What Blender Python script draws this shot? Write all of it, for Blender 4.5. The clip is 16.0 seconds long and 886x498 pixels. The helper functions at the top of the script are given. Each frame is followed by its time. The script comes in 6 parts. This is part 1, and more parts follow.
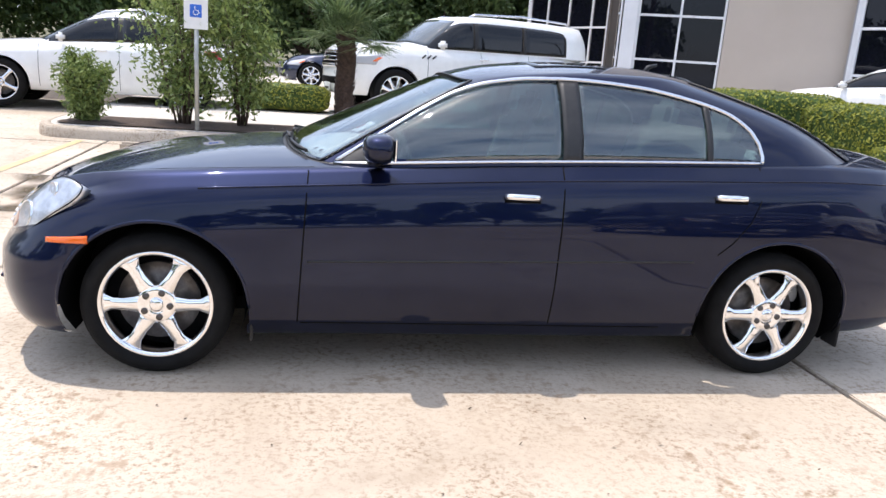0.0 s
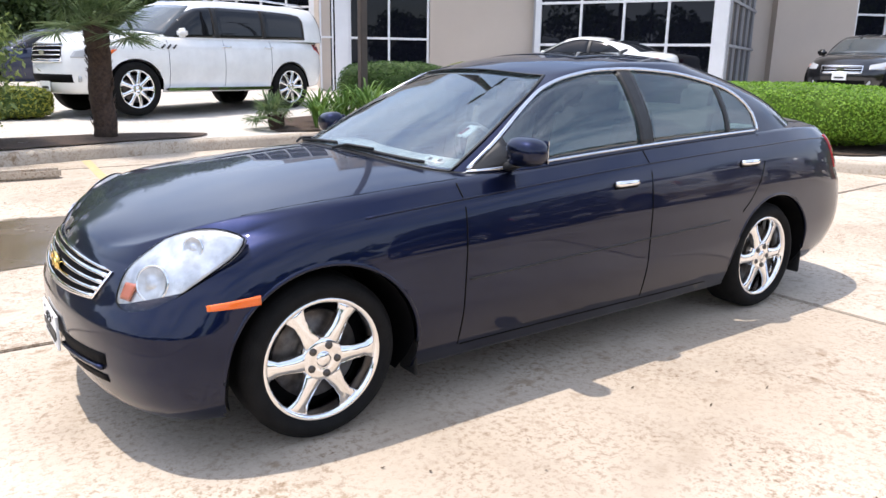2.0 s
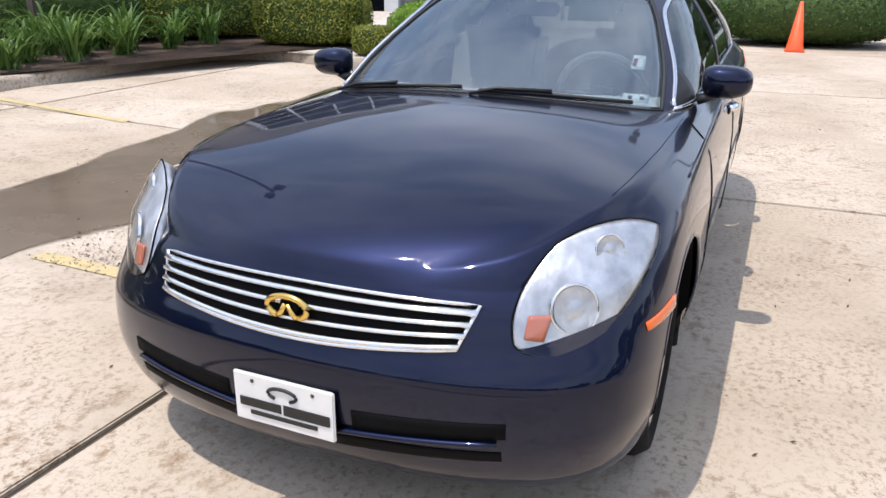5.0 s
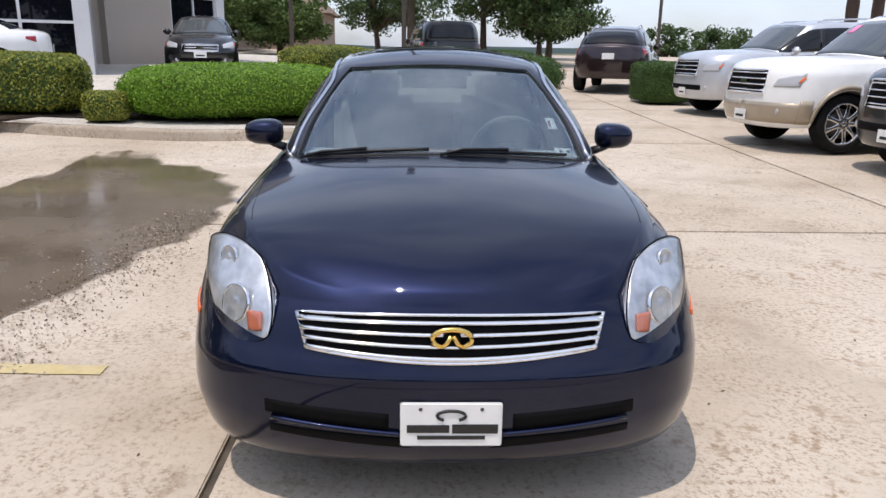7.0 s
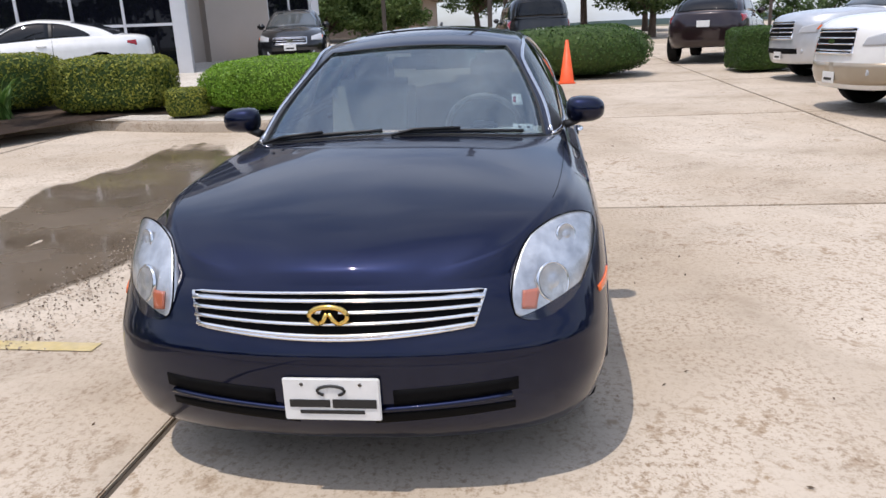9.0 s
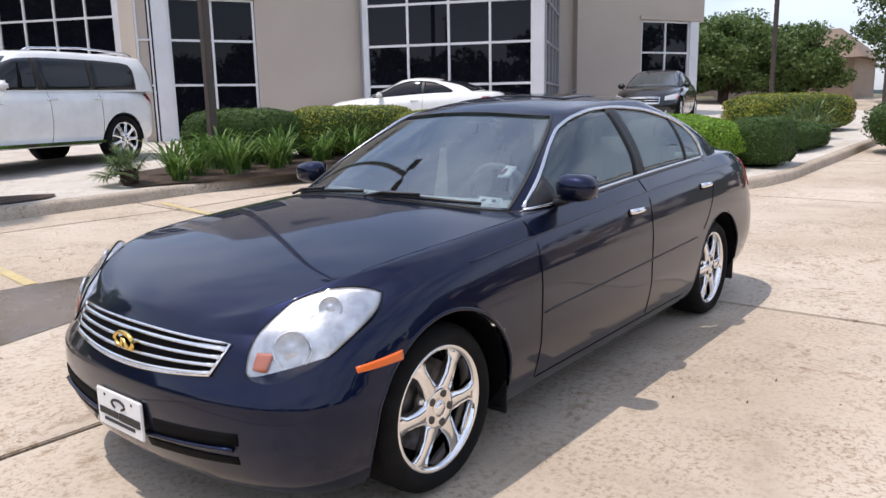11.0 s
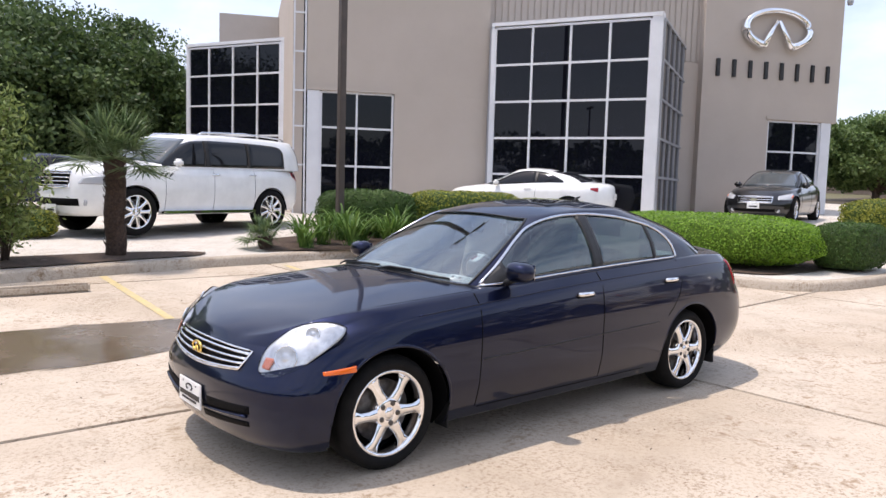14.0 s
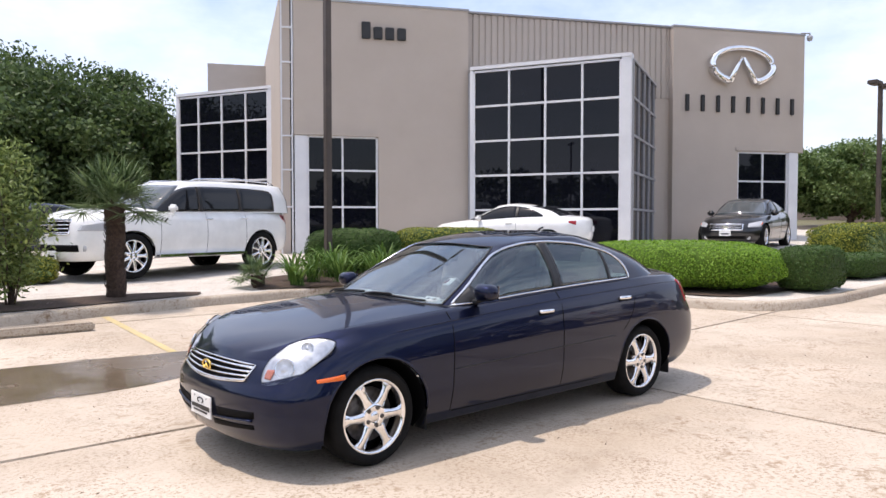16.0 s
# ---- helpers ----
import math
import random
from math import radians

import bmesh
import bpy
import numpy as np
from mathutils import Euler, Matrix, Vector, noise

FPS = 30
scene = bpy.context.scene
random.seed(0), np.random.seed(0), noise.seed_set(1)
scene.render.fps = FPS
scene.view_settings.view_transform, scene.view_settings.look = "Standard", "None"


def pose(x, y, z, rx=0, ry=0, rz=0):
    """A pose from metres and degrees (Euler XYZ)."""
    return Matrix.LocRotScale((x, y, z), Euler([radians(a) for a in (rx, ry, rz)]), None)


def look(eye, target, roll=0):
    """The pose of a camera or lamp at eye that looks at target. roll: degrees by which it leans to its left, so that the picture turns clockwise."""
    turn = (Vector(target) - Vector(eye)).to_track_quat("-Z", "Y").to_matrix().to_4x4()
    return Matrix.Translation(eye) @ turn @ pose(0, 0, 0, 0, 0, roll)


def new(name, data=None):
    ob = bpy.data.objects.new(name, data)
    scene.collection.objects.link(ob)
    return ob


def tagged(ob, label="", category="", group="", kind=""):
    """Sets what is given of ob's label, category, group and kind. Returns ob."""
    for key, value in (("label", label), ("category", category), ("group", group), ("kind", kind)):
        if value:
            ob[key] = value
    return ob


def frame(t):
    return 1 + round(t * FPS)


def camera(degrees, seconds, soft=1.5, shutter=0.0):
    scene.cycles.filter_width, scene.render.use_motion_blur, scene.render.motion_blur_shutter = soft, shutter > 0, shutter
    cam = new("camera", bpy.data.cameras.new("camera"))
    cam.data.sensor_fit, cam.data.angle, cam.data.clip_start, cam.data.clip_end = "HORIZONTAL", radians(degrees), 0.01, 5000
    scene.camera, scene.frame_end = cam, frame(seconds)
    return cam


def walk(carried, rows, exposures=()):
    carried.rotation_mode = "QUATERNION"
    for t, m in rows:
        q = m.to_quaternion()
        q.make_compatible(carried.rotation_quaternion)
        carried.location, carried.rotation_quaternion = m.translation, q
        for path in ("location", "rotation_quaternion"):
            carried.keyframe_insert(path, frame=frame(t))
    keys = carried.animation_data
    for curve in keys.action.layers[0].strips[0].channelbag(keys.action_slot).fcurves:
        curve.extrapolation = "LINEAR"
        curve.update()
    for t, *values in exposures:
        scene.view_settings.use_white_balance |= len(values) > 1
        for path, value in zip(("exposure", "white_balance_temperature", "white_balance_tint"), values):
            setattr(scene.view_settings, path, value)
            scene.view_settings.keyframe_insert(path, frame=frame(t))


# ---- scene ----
cam = camera(62.1, 16.0)
PATH = [
    (0, (-0.76, -3.936, 1.365), (-0.422, -2.021, 0.895), 4.2),
    (0.5, (-1.277, -3.785, 1.388), (-0.731, -1.92, 0.911), 2.9),
    (1, (-1.777, -3.688, 1.414), (-0.905, -1.951, 0.944), 3.1),
    (1.5, (-2.198, -3.334, 1.383), (-1.23, -1.653, 0.896), 1.4),
    (2, (-2.559, -3.105, 1.372), (-1.419, -1.535, 0.886), 1.0),
    (2.5, (-2.718, -2.859, 1.371), (-1.426, -1.414, 0.881), 1.8),
    (3, (-2.72, -2.586, 1.369), (-1.377, -1.206, 0.827), 1.8),
    (3.5, (-2.898, -2.315, 1.337), (-1.512, -0.997, 0.75), 2.5),
    (4, (-3.193, -1.939, 1.374), (-1.673, -0.785, 0.775), 3.7),
    (4.2, (-3.283, -1.772, 1.351), (-1.73, -0.656, 0.764), 2.7),
    (6.3, (-3.859, -0.005, 1.42), (-1.965, -0.16, 0.799), 2.3),
    (6.5, (-3.946, 0.054, 1.446), (-2.038, -0.166, 0.888), 1.8),
    (7, (-4.152, 0.096, 1.42), (-2.221, 0.033, 0.902), 0.9),
    (7.5, (-4.185, 0.131, 1.421), (-2.269, 0.079, 0.85), 1.0),
    (8, (-4.161, 0.07, 1.413), (-2.238, 0.019, 0.867), 1.3),
    (8.2, (-4.166, 0.0, 1.409), (-2.247, -0.054, 0.848), 1.5),
    (10.3, (-3.798, -1.918, 1.392), (-2.117, -0.912, 0.991), -3.2),
    (10.5, (-3.676, -2.062, 1.382), (-2.024, -1.004, 0.993), -0.3),
    (11, (-3.371, -2.395, 1.391), (-1.839, -1.168, 1.009), -1.1),
    (11.5, (-3.226, -2.735, 1.474), (-1.892, -1.28, 1.152), 1.4),
    (12, (-3.313, -3.08, 1.474), (-2.042, -1.557, 1.217), 1.9),
    (12.5, (-3.287, -3.409, 1.498), (-2.054, -1.848, 1.291), 1.6),
    (13, (-3.321, -3.622, 1.524), (-2.16, -1.999, 1.374), 0.9),
    (13.5, (-3.542, -3.726, 1.514), (-2.287, -2.175, 1.369), 1.3),
    (14, (-3.709, -3.93, 1.539), (-2.426, -2.405, 1.367), 1.7),
    (14.5, (-3.797, -4.204, 1.542), (-2.55, -2.645, 1.423), 1.0),
    (15, (-3.947, -4.293, 1.559), (-2.716, -2.718, 1.494), -0.0),
    (15.5, (-4.044, -4.407, 1.533), (-2.764, -2.871, 1.493), -0.4),
    (16, (-4.07, -4.513, 1.507), (-2.762, -3.001, 1.439), 0.0),
]
EXPOSURES = [(0.0, 0.94, 6380, 15), (4.2, 0.8, 6420, 15), (6.4, 0.31, 6450, 15), (8.2, 0.31, 6450, 15), (10.4, 0.33, 6480, 16), (12.0, 0.60, 6560, 17), (16.0, 0.63, 6680, 18)]
walk(cam, [(t, look(eye, target, roll)) for t, eye, target, roll in PATH], EXPOSURES)

# ---- world, sun, exposure ----
world = bpy.data.worlds.new("world")
scene.world = world
world.use_nodes = True
wn = world.node_tree
sky = wn.nodes.new("ShaderNodeTexSky")
sky.sky_type, sky.sun_disc = "NISHITA", False
SUN = Vector((-0.24, 0.20, 1.0)).normalized()
sky.sun_elevation = math.asin(SUN.z)
sky.sun_rotation = math.atan2(SUN.x, SUN.y)
sky.air_density, sky.dust_density, sky.ozone_density = 1.0, 1.6, 1.0
# thin bright cloud over the blue
wtc = wn.nodes.new("ShaderNodeTexCoord")
wmap = wn.nodes.new("ShaderNodeMapping")
wmap.inputs["Scale"].default_value = (1.0, 1.0, 2.2)
wnz = wn.nodes.new("ShaderNodeTexNoise")
wnz.inputs["Scale"].default_value, wnz.inputs["Detail"].default_value, wnz.inputs["Roughness"].default_value = 2.2, 7.0, 0.6
wrp = wn.nodes.new("ShaderNodeValToRGB")
wrp.color_ramp.elements[0].position, wrp.color_ramp.elements[0].color = 0.36, (0.12, 0.12, 0.12, 1)
wrp.color_ramp.elements[1].position, wrp.color_ramp.elements[1].color = 0.62, (0.9, 0.9, 0.9, 1)
wmx = wn.nodes.new("ShaderNodeMix")
wmx.data_type = "RGBA"
wmx.inputs[7].default_value = (4.9, 5.6, 6.7, 1)
wn.links.new(wtc.outputs["Generated"], wmap.inputs[0])
wn.links.new(wmap.outputs[0], wnz.inputs["Vector"])
wn.links.new(wnz.outputs["Fac"], wrp.inputs[0])
wn.links.new(wrp.outputs[0], wmx.inputs[0])
wn.links.new(sky.outputs[0], wmx.inputs[6])
wn.links.new(wmx.outputs[2], wn.nodes["Background"].inputs[0])
wn.nodes["Background"].inputs[1].default_value = 0.145
sun = new("sun", bpy.data.lights.new("sun", "SUN"))
sun.data.energy, sun.data.angle, sun.data.color = 2.35, radians(0.6), (1.0, 0.94, 0.85)
sun.matrix_world = look(SUN * 50, (0, 0, 0))

# ---- small maths ----
RNG = np.random.default_rng(7)


def lin(pts):
    """A smooth curve through (a, b) pairs, as a function (monotone in a)."""
    a = np.array([p[0] for p in pts], float)
    b = np.array([p[1] for p in pts], float)
    if a[0] > a[-1]:
        a, b = a[::-1], b[::-1]
    h = np.diff(a)
    d = np.diff(b) / h
    m = np.zeros(len(a))
    m[0], m[-1] = d[0], d[-1]
    for k in range(1, len(a) - 1):
        m[k] = 0.0 if d[k - 1] * d[k] <= 0 else 2 * d[k - 1] * d[k] / (d[k - 1] + d[k])

    def exact(x):
        x = min(max(float(x), a[0]), a[-1])
        k = min(int(np.searchsorted(a, x, side="right")) - 1, len(h) - 1)
        t = (x - a[k]) / h[k]
        return float((2 * t**3 - 3 * t**2 + 1) * b[k] + (t**3 - 2 * t**2 + t) * h[k] * m[k]
                + (3 * t**2 - 2 * t**3) * b[k + 1] + (t**3 - t**2) * h[k] * m[k + 1])
    lo, wide, n = float(a[0]), float(a[-1] - a[0]), 400
    table = [exact(lo + wide * k / n) for k in range(n + 1)]

    def fn(x):
        t = (x - lo) / wide * n
        if t <= 0:
            return table[0]
        if t >= n:
            return table[n]
        k = int(t)
        return table[k] + (table[k + 1] - table[k]) * (t - k)
    return fn


def lot_z(x, y):
    """Height of the paving: level round the car, rising gently towards the building and along the lot."""
    return 0.03 * max(0.0, y - 0.80) + 0.022 * max(0.0, min(x, 60.0) - 1.76)


def inside(poly, a, b):
    hit = False
    for (x0, y0), (x1, y1) in zip(poly, poly[1:] + poly[:1]):
        if (y0 > b) != (y1 > b) and a < (x1 - x0) * (b - y0) / (y1 - y0) + x0:
            hit = not hit
    return hit


# ---- materials ----
def material(name):
    m = bpy.data.materials.new(name)
    m.use_nodes = True
    return m, m.node_tree, m.node_tree.nodes["Principled BSDF"]


def noise_colour(nt, shader, colours, scale=8.0, detail=6.0, rough=0.6, coords="Object", stretch=(1, 1, 1), second=None):
    """Base colour from two noises: colours is a list of (position, colour)."""
    tc = nt.nodes.new("ShaderNodeTexCoord")
    mp = nt.nodes.new("ShaderNodeMapping")
    mp.inputs["Scale"].default_value = stretch
    nt.links.new(tc.outputs[coords], mp.inputs[0])
    nz = nt.nodes.new("ShaderNodeTexNoise")
    nz.inputs["Scale"].default_value, nz.inputs["Detail"].default_value, nz.inputs["Roughness"].default_value = scale, detail, rough
    nt.links.new(mp.outputs[0], nz.inputs["Vector"])
    ramp = nt.nodes.new("ShaderNodeValToRGB")
    while len(ramp.color_ramp.elements) < len(colours):
        ramp.color_ramp.elements.new(0.5)
    for e, (p, c) in zip(ramp.color_ramp.elements, colours):
        e.position, e.color = p, (*c, 1)
    nt.links.new(nz.outputs["Fac"], ramp.inputs[0])
    out = ramp.outputs[0]
    if second:
        s2, amount, dark = second
        n2 = nt.nodes.new("ShaderNodeTexNoise")
        n2.inputs["Scale"].default_value, n2.inputs["Detail"].default_value = s2, 4.0
        nt.links.new(mp.outputs[0], n2.inputs["Vector"])
        r2 = nt.nodes.new("ShaderNodeValToRGB")
        r2.color_ramp.elements[0].position, r2.color_ramp.elements[0].color = 0.35, (*dark, 1)
        r2.color_ramp.elements[1].position, r2.color_ramp.elements[1].color = 0.62, (1, 1, 1, 1)
        nt.links.new(n2.outputs["Fac"], r2.inputs[0])
        mix = nt.nodes.new("ShaderNodeMix")
        mix.data_type, mix.blend_type = "RGBA", "MULTIPLY"
        mix.inputs[0].default_value = amount
        nt.links.new(out, mix.inputs[6])
        nt.links.new(r2.outputs[0], mix.inputs[7])
        out = mix.outputs[2]
    nt.links.new(out, shader.inputs["Base Color"])
    return mp, nz, out


def bump(nt, shader, vector, scale, strength, distance=0.01, detail=8.0):
    nz = nt.nodes.new("ShaderNodeTexNoise")
    nz.inputs["Scale"].default_value, nz.inputs["Detail"].default_value = scale, detail
    nt.links.new(vector, nz.inputs["Vector"])
    b = nt.nodes.new("ShaderNodeBump")
    b.inputs["Strength"].default_value, b.inputs["Distance"].default_value = strength, distance
    nt.links.new(nz.outputs["Fac"], b.inputs["Height"])
    nt.links.new(b.outputs[0], shader.inputs["Normal"])


def rough_mat(name, a, b, scale=8.0, roughness=0.8, bump_scale=60.0, bump_strength=0.3, second=None, coords="Object", metallic=0.0, stretch=(1, 1, 1)):
    m, nt, s = material(name)
    mp, _, _ = noise_colour(nt, s, [(0.3, a), (0.7, b)], scale, second=second, coords=coords, stretch=stretch)
    s.inputs["Roughness"].default_value, s.inputs["Metallic"].default_value = roughness, metallic
    if bump_strength:
        bump(nt, s, mp.outputs[0], bump_scale, bump_strength)
    return m


def paint(name, colour, flake=0.0, metallic=0.0, roughness=0.35, coat=1.0):
    m, nt, s = material(name)
    c2 = tuple(min(1.0, v * 1.12 + 0.002) for v in colour)
    mp, _, _ = noise_colour(nt, s, [(0.35, colour), (0.65, c2)], 3.0)
    s.inputs["Metallic"].default_value, s.inputs["Roughness"].default_value = metallic, roughness
    s.inputs["Specular IOR Level"].default_value = 0.25
    s.inputs["Coat Weight"].default_value, s.inputs["Coat Roughness"].default_value = coat, 0.03
    if flake:
        bump(nt, s, mp.outputs[0], 900.0, flake, 0.001, 2.0)
    return m


def gloss_glass(name, tint, f0=0.04):
    """A thin pane: mirror-like by Fresnel, tinted see-through for the rest."""
    m = bpy.data.materials.new(name)
    m.use_nodes = True
    nt = m.node_tree
    nt.nodes.remove(nt.nodes["Principled BSDF"])
    out = nt.nodes["Material Output"]
    tr = nt.nodes.new("ShaderNodeBsdfTransparent")
    tr.inputs[0].default_value = (*tint, 1)
    gl = nt.nodes.new("ShaderNodeBsdfGlossy")
    gl.inputs["Roughness"].default_value = 0.015
    lw = nt.nodes.new("ShaderNodeLayerWeight")
    lw.inputs[0].default_value = 0.5
    p5 = nt.nodes.new("ShaderNodeMath")
    p5.operation = "POWER"
    p5.inputs[1].default_value = 5.0
    fr = nt.nodes.new("ShaderNodeMath")
    fr.operation = "MULTIPLY_ADD"
    fr.inputs[1].default_value, fr.inputs[2].default_value = 1 - f0, f0
    nt.links.new(lw.outputs["Facing"], p5.inputs[0])
    nt.links.new(p5.outputs[0], fr.inputs[0])
    mix = nt.nodes.new("ShaderNodeMixShader")
    nt.links.new(fr.outputs[0], mix.inputs[0])
    nt.links.new(tr.outputs[0], mix.inputs[1])
    nt.links.new(gl.outputs[0], mix.inputs[2])
    nt.links.new(mix.outputs[0], out.inputs[0])
    return m


def dark_glass(name, colour=(0.012, 0.014, 0.017), roughness=0.03, level=0.9):
    m, nt, s = material(name)
    noise_colour(nt, s, [(0.3, colour), (0.7, tuple(v * 1.4 for v in colour))], 1.5)
    s.inputs["Roughness"].default_value = roughness
    s.inputs["Specular IOR Level"].default_value = level
    return m


def leaf_mat(name, dark, light, roughness=0.5):
    m, nt, s = material(name)
    geo = nt.nodes.new("ShaderNodeNewGeometry")
    ramp = nt.nodes.new("ShaderNodeValToRGB")
    for e, (p, c) in zip(ramp.color_ramp.elements, [(0.0, dark), (1.0, light)]):
        e.position, e.color = p, (*c, 1)
    nt.links.new(geo.outputs["Random Per Island"], ramp.inputs[0])
    nt.links.new(ramp.outputs[0], s.inputs["Base Color"])
    s.inputs["Roughness"].default_value = roughness
    s.inputs["Specular IOR Level"].default_value = 0.3
    s.inputs["Subsurface Weight"].default_value = 0.0
    tl = nt.nodes.new("ShaderNodeBsdfTranslucent")
    nt.links.new(ramp.outputs[0], tl.inputs[0])
    mix = nt.nodes.new("ShaderNodeMixShader")
    mix.inputs[0].default_value = 0.3
    nt.links.new(s.outputs[0], mix.inputs[1])
    nt.links.new(tl.outputs[0], mix.inputs[2])
    nt.links.new(mix.outputs[0], nt.nodes["Material Output"].inputs[0])
    return m


NAVY = paint("navy_paint", (0.0034, 0.0068, 0.029), flake=0.02, metallic=1.0, roughness=0.43, coat=1.0)
NAVY.node_tree.nodes["Principled BSDF"].inputs["Specular IOR Level"].default_value = 0.05
NAVY.node_tree.nodes["Principled BSDF"].inputs["Coat IOR"].default_value = 1.41
WHITE_PAINT = paint("white_car_paint", (0.78, 0.78, 0.76), roughness=0.4)
BLACK_PAINT = paint("black_car_paint", (0.008, 0.008, 0.009), roughness=0.3)
SILVER_PAINT = paint("silver_car_paint", (0.55, 0.57, 0.60), metallic=0.5, roughness=0.35, flake=0.05)
MAROON_PAINT = paint("dark_maroon_paint", (0.018, 0.008, 0.010), roughness=0.3, metallic=0.2)
BLUE_PAINT = paint("dark_blue_paint", (0.012, 0.018, 0.045), roughness=0.3, metallic=0.3)
TAN_PAINT = paint("tan_lower_paint", (0.36, 0.30, 0.22), roughness=0.4, metallic=0.3)
GREY_PAINT = paint("dark_grey_paint", (0.03, 0.031, 0.034), roughness=0.3, metallic=0.3)
CHROME = rough_mat("chrome", (0.86, 0.86, 0.87), (0.92, 0.92, 0.92), 4.0, 0.06, bump_strength=0, metallic=1.0)
SATIN = rough_mat("satin_metal_trim", (0.66, 0.67, 0.70), (0.74, 0.75, 0.78), 5.0, 0.22, bump_strength=0, metallic=1.0)
GOLD = rough_mat("gold_plating", (0.80, 0.53, 0.14), (0.90, 0.63, 0.2), 20.0, 0.18, bump_strength=0, metallic=1.0)
RUBBER = rough_mat("tyre_rubber", (0.005, 0.005, 0.005), (0.011, 0.0105, 0.010), 12.0, 0.85, 150.0, 0.25)
RUBBER.node_tree.nodes["Principled BSDF"].inputs["Specular IOR Level"].default_value = 0.2
BLACK = rough_mat("black_plastic", (0.008, 0.008, 0.009), (0.016, 0.016, 0.016), 30.0, 0.5, 300.0, 0.1)
# near-black for seals and trim, and as painted shade in gaps and openings
GAP = rough_mat("shade_and_black_trim", (0.002, 0.002, 0.003), (0.004, 0.004, 0.004), 20.0, 0.7, bump_strength=0)
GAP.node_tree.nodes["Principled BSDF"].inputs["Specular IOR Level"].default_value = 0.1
DISC = rough_mat("brake_disc_steel", (0.07, 0.06, 0.055), (0.16, 0.145, 0.13), 30.0, 0.45, bump_strength=0, metallic=0.8)
AMBER = paint("amber_lens", (0.75, 0.13, 0.01), roughness=0.2)
BULB = paint("indicator_bulb_cap", (0.42, 0.12, 0.06), roughness=0.35)
RED_LENS = paint("red_lens", (0.30, 0.006, 0.010), roughness=0.15)
LAMP_BOWL = rough_mat("lamp_reflector", (0.42, 0.43, 0.45), (0.82, 0.83, 0.84), 14.0, 0.34, 24.0, 0.3, metallic=0.75)
LAMP_CLEAR = paint("clear_lamp_unit", (0.42, 0.43, 0.45), roughness=0.25)
LENS = gloss_glass("lamp_lens", (0.95, 0.96, 0.97), 0.07)
WIND = gloss_glass("windscreen_glass", (0.70, 0.80, 0.82), 0.22)
TINT = gloss_glass("tinted_side_glass", (0.38, 0.50, 0.51), 0.15)
DGLASS = dark_glass("car_window_glass", (0.008, 0.009, 0.011), 0.03, 0.4)
# opaque; its paler grey stands for a lit cabin and bright sky reflection
LGLASS = dark_glass("lit_cabin_windscreen_grey", (0.06, 0.07, 0.075), 0.03, 1.0)
CREAM = rough_mat("cream_leather", (0.36, 0.33, 0.28), (0.45, 0.41, 0.35), 9.0, 0.55, 120.0, 0.15)
GREYTRIM = rough_mat("grey_dash_trim", (0.54, 0.53, 0.51), (0.62, 0.61, 0.58), 12.0, 0.7, 200.0, 0.2)
DASHGREY = rough_mat("dark_grey_trim", (0.15, 0.145, 0.14), (0.2, 0.195, 0.185), 12.0, 0.6, 200.0, 0.2)
WHITE = rough_mat("white_plate", (0.74, 0.74, 0.72), (0.80, 0.80, 0.78), 15.0, 0.4, bump_strength=0)
INK = rough_mat("black_print", (0.01, 0.01, 0.01), (0.02, 0.02, 0.02), 30.0, 0.5, bump_strength=0)


# ---- mesh helpers ----
def mesh_of(name, verts, faces, mat, smooth=True):
    me = bpy.data.meshes.new(name)
    me.from_pydata([tuple(v) for v in verts], [], [tuple(f) for f in faces])
    me.materials.append(mat)
    if smooth:
        me.polygons.foreach_set("use_smooth", [True] * len(me.polygons))
    me.update()
    return me


def part(name, me, parent, label=""):
    ob = new(name, me)
    ob.parent = parent
    return tagged(ob, label)


def bm_mesh(name, bm, mat, smooth=False):
    me = bpy.data.meshes.new(name)
    bmesh.ops.recalc_face_normals(bm, faces=bm.faces)
    bm.to_mesh(me)
    bm.free()
    me.materials.append(mat)
    if smooth:
        me.polygons.foreach_set("use_smooth", [True] * len(me.polygons))
    return me


def box_bm(size, at=(0, 0, 0), bevel=0.0, turn=None, bm=None):
    bm = bm or bmesh.new()
    made = bmesh.ops.create_cube(bm, size=1.0)["verts"]
    bmesh.ops.scale(bm, vec=size, verts=made)
    if bevel:
        edges = list({e for v in made for e in v.link_edges})
        made = list({v for f in bmesh.ops.bevel(bm, geom=edges, offset=bevel, segments=2, affect="EDGES")["faces"] for v in f.verts} | set(v for v in made if v.is_valid))
    if turn is not None:
        bmesh.ops.transform(bm, matrix=turn, verts=made)
    bmesh.ops.translate(bm, vec=at, verts=made)
    return bm


def box(name, size, at, mat, bevel=0.0, turn=None):
    return bm_mesh(name, box_bm(size, at, bevel, turn), mat)


def lathe(name, profile, mat, steps=48, closed=False, axis="y"):
    """A profile of (radius, offset) turned about the y axis (or z)."""
    verts, faces, n = [], [], len(profile)
    for k in range(steps):
        a = 2 * math.pi * k / steps
        for r, o in profile:
            verts.append((r * math.cos(a), o, r * math.sin(a)) if axis == "y" else (r * math.cos(a), r * math.sin(a), o))
    for k in range(steps):
        for i in range(n if closed else n - 1):
            j = (i + 1) % n
            a, b = k * n, ((k + 1) % steps) * n
            faces.append((a + i, a + j, b + j, b + i))
    return mesh_of(name, verts, faces, mat)


